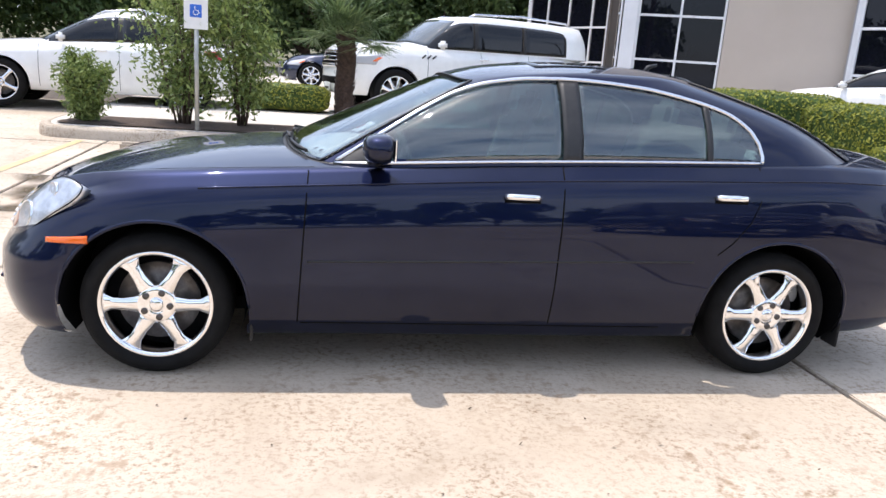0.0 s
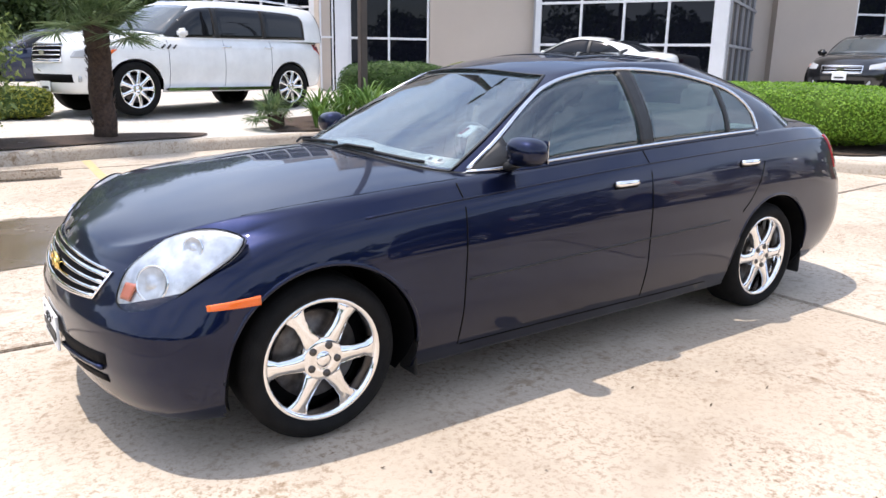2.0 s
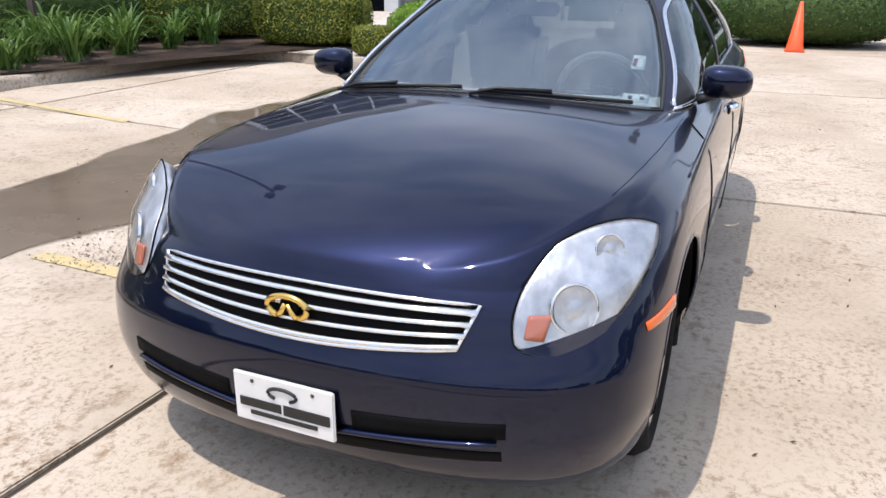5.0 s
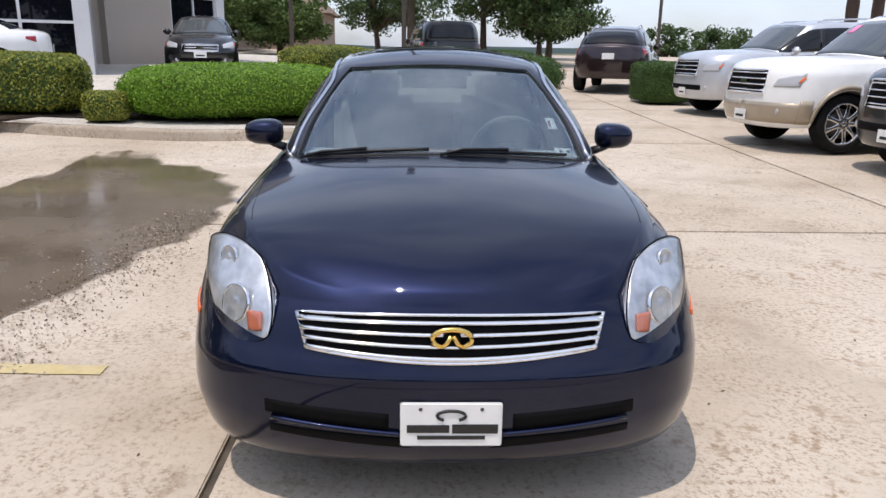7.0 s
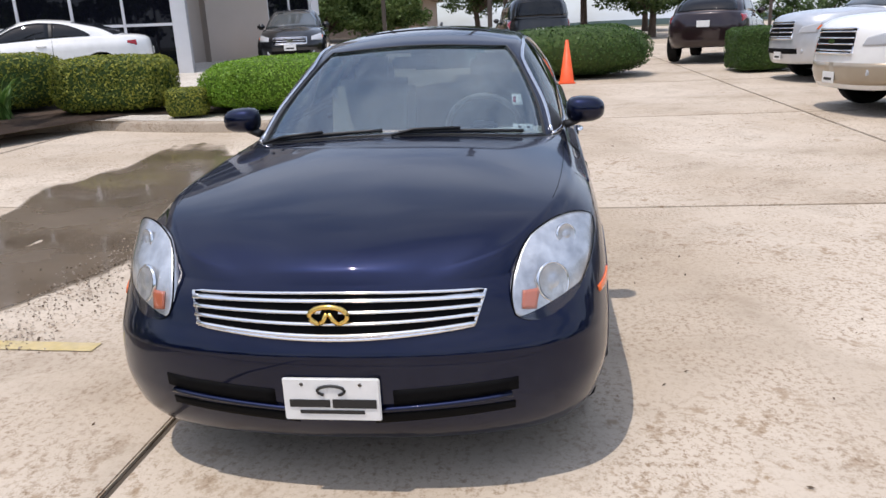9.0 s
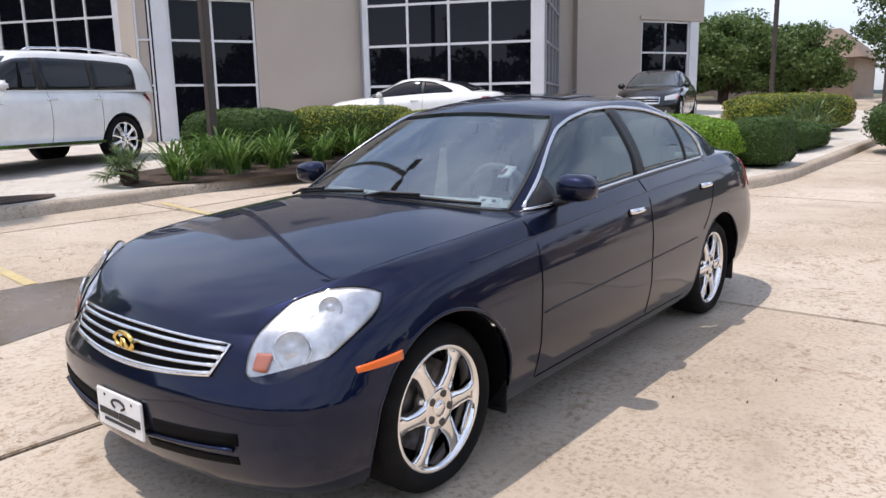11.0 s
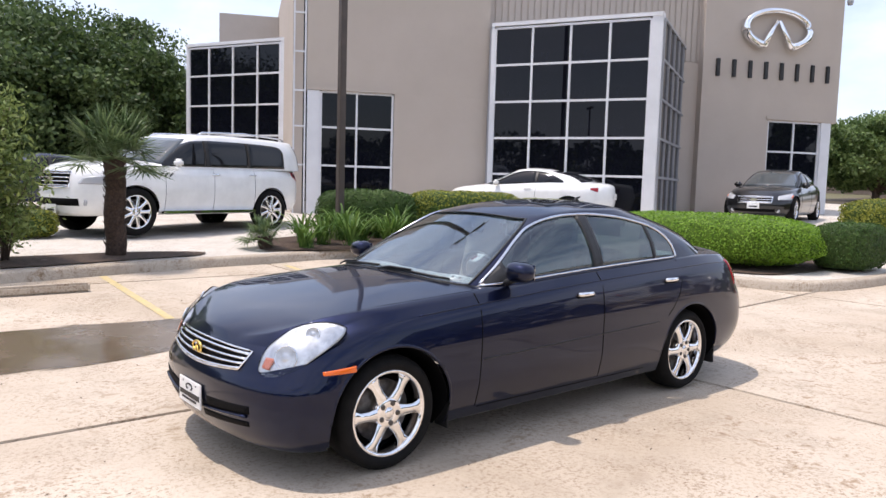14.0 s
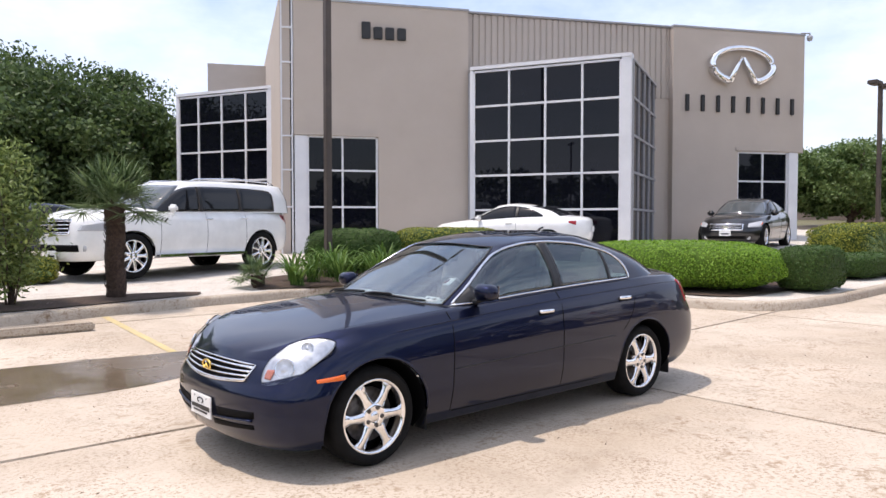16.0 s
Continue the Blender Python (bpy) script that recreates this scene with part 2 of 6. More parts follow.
def tube(name, pts, radius, mat, closed=False, sides=8, flat=1.0):
    """A bar of round (or flattened) section along points."""
    pts = [Vector(p) for p in pts]
    verts, faces, n = [], [], len(pts)
    for k, p in enumerate(pts):
        a = pts[(k - 1) % n] if closed or k else p
        b = pts[(k + 1) % n] if closed or k < n - 1 else p
        d = (b - a).normalized() if (b - a).length > 1e-9 else Vector((1, 0, 0))
        s = d.cross(Vector((0, 0, 1)))
        s = s.normalized() if s.length > 1e-3 else Vector((0, 1, 0))
        if k and abs(d.z) > 0.9:
            s = (last - d * last.dot(d)).normalized()
        last = s
        u = s.cross(d)
        r = radius(k / max(1, n - 1)) if callable(radius) else radius
        for i in range(sides):
            g = 2 * math.pi * i / sides
            verts.append(p + s * (r * math.cos(g)) + u * (r * flat * math.sin(g)))
    for k in range(n if closed else n - 1):
        a, b = k * sides, ((k + 1) % n) * sides
        for i in range(sides):
            j = (i + 1) % sides
            faces.append((a + i, a + j, b + j, b + i))
    if not closed:
        faces.append(tuple(range(sides))[::-1])
        faces.append(tuple((n - 1) * sides + i for i in range(sides)))
    return mesh_of(name, verts, faces, mat)


def sheet(name, rows, mat, thick=0.0):
    """A surface over a grid of points (rows of equal length); thick: metres behind it along its normal."""
    h, w = len(rows), len(rows[0])
    verts = [Vector(p) for r in rows for p in r]
    faces = [(i * w + j, i * w + j + 1, (i + 1) * w + j + 1, (i + 1) * w + j) for i in range(h - 1) for j in range(w - 1)]
    if thick:
        nrm = []
        for i in range(h):
            for j in range(w):
                a = verts[i * w + min(j + 1, w - 1)] - verts[i * w + max(j - 1, 0)]
                b = verts[min(i + 1, h - 1) * w + j] - verts[max(i - 1, 0) * w + j]
                c = a.cross(b)
                nrm.append(c.normalized() if c.length > 1e-12 else Vector((0, 0, 1)))
        n = len(verts)
        verts += [v - m * thick for v, m in zip(verts, nrm)]
        faces += [tuple(n + q for q in reversed(f)) for f in faces]
        rim = [j for j in range(w)] + [i * w + w - 1 for i in range(1, h)] + [(h - 1) * w + j for j in range(w - 2, -1, -1)] + [i * w for i in range(h - 2, 0, -1)]
        faces += [(b, a, n + a, n + b) for a, b in zip(rim, rim[1:] + rim[:1])]
    return mesh_of(name, verts, faces, mat)


def root(name, m, label, category, group="", kind=""):
    ob = new(name)
    ob.empty_display_size = 0.2
    ob.matrix_world = m
    return tagged(ob, label, category, group, kind)


# ---- vehicles ----
def ring(p, q, n=220):
    """Points (X, Y) of a rounded outline, evenly spaced, from the nose round the left side, the tail and the right side."""
    raw = []
    for k in range(4001):
        a = 2 * math.pi * k / 4000
        c, s = math.cos(a), math.sin(a)
        raw.append((math.copysign(abs(c) ** (2 / p), c), math.copysign(abs(s) ** (2 / q), s)))
    run = [0.0]
    for (x0, y0), (x1, y1) in zip(raw, raw[1:]):
        run.append(run[-1] + math.hypot(2.3 * (x1 - x0), 0.87 * (y1 - y0)))
    out, k = [], 0
    for i in range(n):
        want = run[-1] * i / n
        while run[k + 1] < want:
            k += 1
        t = (want - run[k]) / max(1e-9, run[k + 1] - run[k])
        out.append((raw[k][0] + (raw[k + 1][0] - raw[k][0]) * t, raw[k][1] + (raw[k + 1][1] - raw[k][1]) * t))
    return out


class Body:
    """The outer skin of a vehicle: x ahead, y to its left, z up, from the middle of the wheelbase on the ground."""

    def __init__(self, d):
        self.d = d
        self.F, self.R, self.W, self.zb, self.zt = lin(d["F"]), lin(d["R"]), lin(d["W"]), lin(d["zb"]), lin(d["zt"])
        self.zc, self.Gf, self.Gr, self.Gw, self.zr = lin(d["zc"]), lin(d["Gf"]), lin(d["Gr"]), lin(d["Gw"]), lin(d["zr"])
        self.p, self.q, self.gp, self.gq, self.xg = d["p"], d["q"], d["gp"], d["gq"], d["xg"]
        self.plow = d.get("p_low", d["p"])
        self.F0, self.R0 = self.F(d["zmid"]), self.R(d["zmid"])

    def pc(self, c):
        """How square the outline is at a height: the lower body may be squarer."""
        return self.plow + (self.p - self.plow) * min(1.0, max(0.0, c))

    def lower(self, X, Y, c):
        x0 = X * (self.F0 if X > 0 else self.R0)
        z = self.zb(x0) + (self.zt(x0) - self.zb(x0)) * c
        return Vector((math.copysign(abs(X) ** (self.p / self.pc(c)), X) * (self.F(z) if X > 0 else self.R(z)), Y * self.W(c), z))

    def width(self, x):
        z = self.zt(x)
        X = min(0.999, abs(x) / (self.F(z) if x > 0 else self.R(z)))
        return self.W(1.0) * (1 - X**self.p) ** (1 / self.q)

    def top(self, x, y, off=0.0):
        w = max(0.05, self.width(x))
        k = min(1.0, abs(y) / w)
        return Vector((x, y, self.zt(x) + (self.zc(x) - self.zt(x)) * (1 - k**2.4) + off))

    def side(self, x, z, off=0.0, right=False):
        X1 = max(-0.999, min(0.999, x / (self.F(z) if x > 0 else self.R(z))))
        X = X1
        for _ in range(4):
            x0 = X * (self.F0 if X > 0 else self.R0)
            c = (z - self.zb(x0)) / (self.zt(x0) - self.zb(x0))
            X = math.copysign(abs(X1) ** (self.pc(c) / self.p), X1)
        y = (1 - abs(X1) ** self.pc(c)) ** (1 / self.q) * self.W(c) + off
        return Vector((x, -y if right else y, z))

    def nose(self, y, z, off=0.0, tail=False):
        X, sg = 0.95, -1 if tail else 1
        for _ in range(8):
            x0 = sg * X * (self.R0 if tail else self.F0)
            c = (z - self.zb(x0)) / (self.zt(x0) - self.zb(x0))
            X = (1 - min(0.999, abs(y) / self.W(c)) ** self.q) ** (1 / self.p)
        X = X ** (self.p / self.pc(c))
        return Vector((sg * (X * (self.R(z) if tail else self.F(z)) + off), y, z))

    def around(self, deg, z, off=0.0, right=False, tail=False):
        """A point of the skin by its angle round the outline (0 nose, 90 side)."""
        c, s = math.cos(radians(deg)), math.sin(radians(deg))
        X, Y = abs(c) ** (2 / self.p), abs(s) ** (2 / self.q)
        sg = -1 if tail else 1
        x0 = sg * X * (self.R0 if tail else self.F0)
        cc = (z - self.zb(x0)) / (self.zt(x0) - self.zb(x0))
        v = Vector((sg * X ** (self.p / self.pc(cc)) * (self.R(z) if tail else self.F(z)), Y * self.W(cc), z))
        v += Vector((sg * c, s, 0.25)).normalized() * off
        return Vector((v.x, -v.y, v.z)) if right else v

    def cabin(self, X, Y, g):
        e0, e1 = (self.Gf(0), self.Gf(1)) if X > 0 else (self.Gr(0), self.Gr(1))
        x0, x1 = self.xg + abs(X) * (e0 - self.xg), self.xg + abs(X) * (e1 - self.xg)
        zb = self.top(x0, Y * self.Gw(0)).z - 0.012
        z = zb + (self.zr(x1) + self.d["crown"] * (1 - abs(Y) ** 2.2) - zb) * g
        e = self.Gf(g) if X > 0 else self.Gr(g)
        return Vector((self.xg + abs(X) * (e - self.xg), Y * self.Gw(g), z))

    def glass(self, x, z, off=0.0, right=False):
        """A point of the cabin's side at x, z."""
        g, Y = 0.5, 1.0
        for _ in range(6):
            e = self.Gf(g) if x > self.xg else self.Gr(g)
            X = min(0.995, abs((x - self.xg) / (e - self.xg)))
            Y = (1 - X**self.gp) ** (1 / self.gq)
            lo = self.cabin(math.copysign(X, x - self.xg), Y, 0.0).z
            hi = self.cabin(math.copysign(X, x - self.xg), Y, 1.0).z
            g = max(0.0, min(1.0, 0.5 * g + 0.5 * (z - lo) / (hi - lo)))
        y = Y * self.Gw(g) + off
        return Vector((x, -y if right else y, z))

    def screen(self, k, g, off=0.0, tail=False):
        """A point of the windscreen (or rear window): k from -1 to 1 across, g up."""
        s = math.copysign(abs(k) ** 1.0, k)
        Y = s * 0.985
        X = (1 - abs(Y) ** self.gq) ** (1 / self.gp)
        v = self.cabin(-X if tail else X, Y, g)
        return v + Vector((-1 if tail else 1, 0, 0.8)).normalized() * off

    def lower_mesh(self, name, mat, n=260, nc=34, nd=16, arches=()):
        pts, verts, faces, rows = ring(self.p, self.q, n), [], [], 0
        cs = [k / nc for k in range(nc + 1)]
        for X, Y in pts:
            col = [self.lower(X, Y, 0.0)]
            col[0] = Vector((col[0].x * 0.985, col[0].y * 0.94, col[0].z - 0.012))
            col += [self.lower(X, Y, c) for c in cs]
            e = col[-1]
            for k in range(1, nd + 1):
                d = 1 - (1 - k / nd) ** 1.3
                x, y = e.x * (1 - 0.24 * d), e.y * (1 - d)
                col.append(self.top(x, y) if abs(e.y) > 1e-4 or d > 0 else e.copy())
            rows = len(col)
            verts += col
        base = [self.cabin(X, Y, 0.0) for X, Y in ring(self.gp, self.gq, 60)]
        poly = [(v.x * 0.985 + self.xg * 0.015, v.y * 0.97) for v in base]
        for k in range(n):
            a, b = k * rows, ((k + 1) % n) * rows
            for i in range(rows - 1):
                f = (a + i, b + i, b + i + 1, a + i + 1)
                if i > nc + 1:
                    m = sum((verts[q] for q in f), Vector()) / 4
                    if inside(poly, m.x, m.y):
                        continue
                faces.append(f)
        for cx, cz, rx, rz in arches:
            inn = [(((v.x - cx) / rx) ** 2 + ((v.z - cz) / rz) ** 2) < 1 and abs(v.y) > 0.45 and v.z < cz + rz + 0.01 for v in verts]
            low = [v.z < cz and abs(v.x - cx) < rx and abs(v.y) > 0.45 for v in verts]
            faces = [f for f in faces if not all(inn[q] or low[q] for q in f)]
            for q in {q for f in faces for q in f}:
                v = verts[q]
                if inn[q]:
                    r = math.hypot((v.x - cx) / rx, (v.z - cz) / rz)
                    if v.z >= cz:
                        verts[q] = Vector((cx + (v.x - cx) / r, v.y, cz + (v.z - cz) / r))
                    else:
                        verts[q] = Vector((cx + math.copysign(rx, v.x - cx), v.y, v.z))
        used = sorted({q for f in faces for q in f})
        to = {q: i for i, q in enumerate(used)}
        return mesh_of(name, [verts[q] for q in used], [tuple(to[q] for q in f) for f in faces], mat)

    def cabin_mesh(self, name, mat, holes=None, n=240, ng=26, nd=12):
        pts, verts, faces, info = ring(self.gp, self.gq, n), [], [], []
        for X, Y in pts:
            for k in range(ng + 1):
                g = k / ng
                verts.append(self.cabin(X, Y, g))
                info.append((X, Y, g))
            e = verts[-1]
            mid = Vector(((self.Gf(1) + self.Gr(1)) / 2, 0, 0))
            for k in range(1, nd + 1):
                d = k / nd
                x, y = mid.x + (e.x - mid.x) * (1 - d), e.y * (1 - d)
                z = self.zr(x) + self.d["crown"] * (1 - (abs(y) / max(0.05, self.Gw(1))) ** 2.2)
                verts.append(Vector((x, y, z)))
                info.append((X, Y, 1 + d))
        rows = ng + 1 + nd
        for k in range(n):
            a, b = k * rows, ((k + 1) % n) * rows
            for i in range(rows - 1):
                f = (a + i, b + i, b + i + 1, a + i + 1)
                if holes and holes(sum((verts[q] for q in f), Vector()) / 4, info[a + i]):
                    continue
                faces.append(f)
        used = sorted({q for f in faces for q in f})
        to = {q: i for i, q in enumerate(used)}
        return mesh_of(name, [verts[q] for q in used], [tuple(to[q] for q in f) for f in faces], mat)


def wheel_meshes(r, rim, w, spokes, chrome, twin=False):
    """Meshes of a wheel whose face looks along +y, its face plane at y = 0."""
    s = r - rim
    tyre = lathe("tyre", [(rim - 0.012, -0.02), (rim + 0.004, 0.004), (rim + 0.25 * s, 0.016), (rim + 0.6 * s, 0.014), (r - 0.016, -0.004), (r - 0.003, -0.022), (r, -0.05),
                          (r, -w + 0.05), (r - 0.003, -w + 0.022), (r - 0.02, -w), (rim + 0.4 * s, -w - 0.012), (rim, -w)], RUBBER, 56)
    barrel = lathe("rim", [(rim - 0.030, -0.10), (rim - 0.022, -0.018), (rim - 0.016, -0.004), (rim - 0.004, 0.002), (rim + 0.003, -0.004), (rim + 0.002, -0.02), (rim - 0.012, -0.03), (rim - 0.02, -0.17)], chrome, 56)
    bm = bmesh.new()
    def spoke(a, w0, w1):
        rr = [0.045, 0.085, 0.13, rim - 0.06, rim - 0.03, rim - 0.010]
        ww = [w0 * 1.0, w0 * 0.86, w0 * 0.66, w1 * 0.72, w1 * 1.1, w1 * 1.8]
        yy = [-0.012, -0.008, -0.006, -0.009, -0.012, -0.016]
        loops = []
        for q, h, y in zip(rr, ww, yy):
            row = []
            for dx, dy in ((-h, -0.010), (-h * 0.9, -0.001), (0, 0.0005), (h * 0.9, -0.001), (h, -0.010), (h * 0.85, -0.035), (-h * 0.85, -0.035)):
                row.append(bm.verts.new((q * math.cos(a) - dx * math.sin(a), y + dy, q * math.sin(a) + dx * math.cos(a))))
            loops.append(row)
        for A, B in zip(loops, loops[1:]):
            for i in range(7):
                bm.faces.new((A[i], A[(i + 1) % 7], B[(i + 1) % 7], B[i]))
        bm.faces.new(loops[-1])
        bm.faces.new(loops[0][::-1])
    spoke(math.pi / 2, *((0.041, 0.037) if not twin else (0.022, 0.02)))
    sp = bm_mesh("spoke", bm, chrome, True)
    hub = lathe("hub", [(0.001, -0.006), (0.030, -0.006), (0.033, -0.010), (0.036, -0.008), (0.076, -0.008), (0.086, -0.016), (0.086, -0.06)], chrome, 36)
    cap = lathe("centre_cap", [(0.0005, 0.0), (0.022, -0.001), (0.028, -0.005), (0.029, -0.01)], chrome, 24)
    lug = lathe("lug_nut", [(0.0005, -0.001), (0.007, -0.001), (0.009, -0.004), (0.0145, -0.0035), (0.0145, -0.018)], DISC, 10)
    disc = lathe("brake_disc", [(0.05, -0.075), (rim * 0.72, -0.075), (rim * 0.72, -0.1), (0.05, -0.1)], DISC, 40)
    # black disc added behind the spokes as the shade of the wheel well
    back = lathe("wheel_shade_disc", [(0.001, -0.13), (rim - 0.02, -0.13)], GAP, 32)
    return dict(tyre=tyre, rim=barrel, spoke=sp, hub=hub, centre_cap=cap, lug_nut=lug, brake_disc=disc, back=back)


def add_wheels(car, ms, xs, yface, r, spokes, label=""):
    for x in xs:
        for sgn in (1, -1):
            ob = part("wheel", ms["tyre"], car, label)
            ob.matrix_local = pose(x, sgn * yface, r, 0, 0, 0 if sgn > 0 else 180) @ pose(0, 0, 0, 0, 30, 0)
            for key in ("rim", "hub", "centre_cap", "brake_disc", "back"):
                part(key if key != "back" else "wheel_shade_plate", ms[key], ob)
            for k in range(spokes):
                part("spoke", ms["spoke"], ob).matrix_local = pose(0, 0, 0, 0, 360 / spokes * k, 0)
            for k in range(5):
                a = 2 * math.pi * k / 5
                part("lug_nut", ms["lug_nut"], ob).matrix_local = pose(0.056 * math.cos(a), 0, 0.056 * math.sin(a))


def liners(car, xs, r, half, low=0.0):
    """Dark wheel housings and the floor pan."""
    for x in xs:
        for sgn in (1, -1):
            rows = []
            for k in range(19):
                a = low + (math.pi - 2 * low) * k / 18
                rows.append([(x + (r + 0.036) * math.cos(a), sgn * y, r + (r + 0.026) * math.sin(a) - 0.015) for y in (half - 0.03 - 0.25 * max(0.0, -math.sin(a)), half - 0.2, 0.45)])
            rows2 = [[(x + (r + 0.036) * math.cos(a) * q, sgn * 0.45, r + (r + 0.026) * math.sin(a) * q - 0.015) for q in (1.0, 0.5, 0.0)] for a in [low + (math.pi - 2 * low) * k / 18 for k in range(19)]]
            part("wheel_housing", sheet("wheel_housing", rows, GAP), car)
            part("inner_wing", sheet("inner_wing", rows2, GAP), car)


def patch(rows_fn, nu, nv):
    return [[rows_fn(u / nu, v / nv) for u in range(nu + 1)] for v in range(nv + 1)]


def side_windows(B, car, top, bottom_off, splits, mat, off=0.004, rim=None, cut=True, n=14):
    """Glass along both sides. top: (x, z) points of the opening's upper edge from front to rear; splits: (x from, x to) of each pane."""
    up = lin(top)
    lowz = lambda x: B.zt(x) + bottom_off
    for right in (False, True):
        if cut:
            def back(u, v, right=right):
                x = splits[0][0] + (splits[-1][1] - splits[0][0]) * u
                z0, z1 = lowz(x), max(up(x), lowz(x) + 0.004)
                return B.glass(x, z0 + (z1 - z0) * v, off - 0.002, right)
            part("window_surround", sheet("window_surround", patch(back, 30, 8), BLACK, 0.004 if not right else -0.004), car)
        for a, b in splits:
            def fn(u, v, a=a, b=b, right=right):
                x = a + (b - a) * u
                z0, z1 = lowz(x), max(up(x), lowz(x) + 0.004)
                return B.glass(x, z0 + (z1 - z0) * v, off, right)
            part("side_window", sheet("side_window", patch(fn, n, 8), mat, 0.004 if not right else -0.004), car)


def simple_car(name, m, d, body_mat, label, category, group="", lower_mat=None):
    """A parked vehicle with shell, dark glass, lamps, grille, wheels and trim."""
    B = Body(d)
    car = root(name, m, label, category, group)
    r, xs, half = d["r"], d["axles"], d["half"]
    arches = [(x, r, r + 0.05, r + 0.045) for x in xs]
    part("body", B.lower_mesh("body", body_mat, 170, 22, 10, arches), car)
    part("cabin_shell", B.cabin_mesh("cabin_shell", body_mat, None, 120, 14, 8), car)
    part("floor_pan", box("floor_pan", (abs(xs[0] - xs[1]) + 1.2, 1.2, 0.06), ((xs[0] + xs[1]) / 2, 0, d["zb"][0][1] + 0.08), GAP), car)
    liners(car, xs, r, half)
    ms = wheel_meshes(r, d["rim"], 0.22, d["spokes"], d.get("wheel_mat", SATIN))
    add_wheels(car, ms, xs, half - 0.02, r, d["spokes"])
    side_windows(B, car, d["dlo"], 0.02, d["panes"], DGLASS, 0.009)
    part("windscreen", sheet("windscreen", patch(lambda u, v: B.screen(-0.9 + 1.8 * u, 0.05 + 0.87 * v, 0.006), 16, 8), LGLASS, 0.004), car, "reflecting windscreen with cabin light painted into its pale grey")
    part("rear_window", sheet("rear_window", patch(lambda u, v: B.screen(0.86 - 1.72 * u, d.get("rw0", 0.08) + d.get("rw1", 0.8) * v, 0.006, True), 14, 8), DGLASS, 0.004), car)
    lo, hi = d["lamp_z"]
    for right in (False, True):
        sg = -1 if right else 1
        part("headlamp", sheet("headlamp", patch(lambda u, v: B.around(d["lamp_a"][0] + (d["lamp_a"][1] - d["lamp_a"][0]) * u + 4 * v, lo + (hi - lo) * v * (0.55 + 0.45 * u), 0.008, right), 10, 6), LAMP_CLEAR, 0.01 * sg), car, "clear headlamp")
        part("corner_lamp", sheet("corner_lamp", patch(lambda u, v: B.around(d["lamp_a"][1] - 2.5 + 3 * u + 4 * v, lo + (hi - lo) * (0.3 + 0.4 * v), 0.013, right), 4, 4), AMBER, 0.008 * sg), car, "amber corner lamp")
        part("tail_lamp", sheet("tail_lamp", patch(lambda u, v: B.around(d["tail_a"][0] + (d["tail_a"][1] - d["tail_a"][0]) * u, d["tail_z"][0] + (d["tail_z"][1] - d["tail_z"][0]) * (0.5 * u + v * (1 - 0.6 * u)), 0.008, right, True), 10, 6), RED_LENS, -0.01 * sg), car, "red tail lamp")
        mx, mz = d["mirror"]
        bm = box_bm((0.12, 0.2, 0.15), (0, 0, 0), 0.04)
        mo = part("door_mirror", bm_mesh("door_mirror", bm, body_mat, True), car)
        mo.matrix_local = pose(mx, sg * (B.glass(mx, B.zt(mx) + 0.06).y + 0.14), mz)
        for hx in d["handles"]:
            a = B.side(hx, B.zt(hx) - 0.12, 0.012, right)
            part("door_handle", tube("door_handle", [a + Vector((0.09, 0, 0)), a + Vector((0.05, 0.012 * sg, 0)), a + Vector((-0.05, 0.012 * sg, 0)), a + Vector((-0.09, 0, 0))], 0.014, d.get("handle_mat", body_mat)), car)
        for gx in d["seams"]:
            part("door_seam", tube("door_seam", [B.side(gx, B.zb(gx) + 0.06 + (B.zt(gx) - B.zb(gx) - 0.07) * k / 12, 0.0, right) for k in range(13)], 0.004, GAP, sides=5), car)
        if lower_mat:
            a0, a1 = d["clad"]
            part("bumper_cladding", sheet("bumper_cladding", patch(lambda u, v: B.around(72 * u, a0 + (a1 - 0.04 - a0) * v, 0.008, right), 16, 4), lower_mat, 0.01 * sg), car)
            for x in xs:
                part("arch_flare", tube("arch_flare", [B.side(x + (r + 0.075) * math.cos(math.pi * k / 24), r + (r + 0.07) * math.sin(math.pi * k / 24) + 0.02, 0.004, right) for k in range(25)], 0.035, lower_mat, sides=8), car)
            for x0, x1 in ((xs[1] + r + 0.1, xs[0] - r - 0.1), (xs[0] + r + 0.1, d["F"][1][1] - 0.3), (-d["R"][1][1] + 0.25, xs[1] - r - 0.1)):
                part("lower_cladding", sheet("lower_cladding", patch(lambda u, v: B.side(x0 + (x1 - x0) * u, a0 + (a1 - a0) * v, 0.012, right), 10, 4), lower_mat, 0.01 * sg), car)
        if d.get("step"):
            part("running_board", box("running_board", (xs[0] - xs[1] - 2 * r - 0.15, 0.16, 0.05), ((xs[0] + xs[1]) / 2, sg * (half - 0.02), d["step"]), CHROME if d.get("step_chrome") else BLACK, 0.015), car)
        if d.get("rails"):
            x0, x1 = d["rails"]
            y = B.Gw(1) * 0.93
            part("roof_rail", tube("roof_rail", [(x0, sg * y, B.zr(x0) + 0.02), (x0 - 0.12, sg * y, B.zr(x0) + d["crown"] + 0.02), ((x0 + x1) / 2, sg * y, B.zr((x0 + x1) / 2) + d["crown"] + 0.035), (x1 + 0.12, sg * y, B.zr(x1) + d["crown"] + 0.02), (x1, sg * y, B.zr(x1) + 0.02)], 0.018, SATIN), car)
    g0, g1, gw = d["grille"]
    # flat black sheet on the nose, painted shade behind the bars
    part("grille", sheet("grille", patch(lambda u, v: B.nose(gw * (1 - 2 * u), g0 + (g1 - g0) * v, 0.004), 12, 4), GAP, -0.006), car)
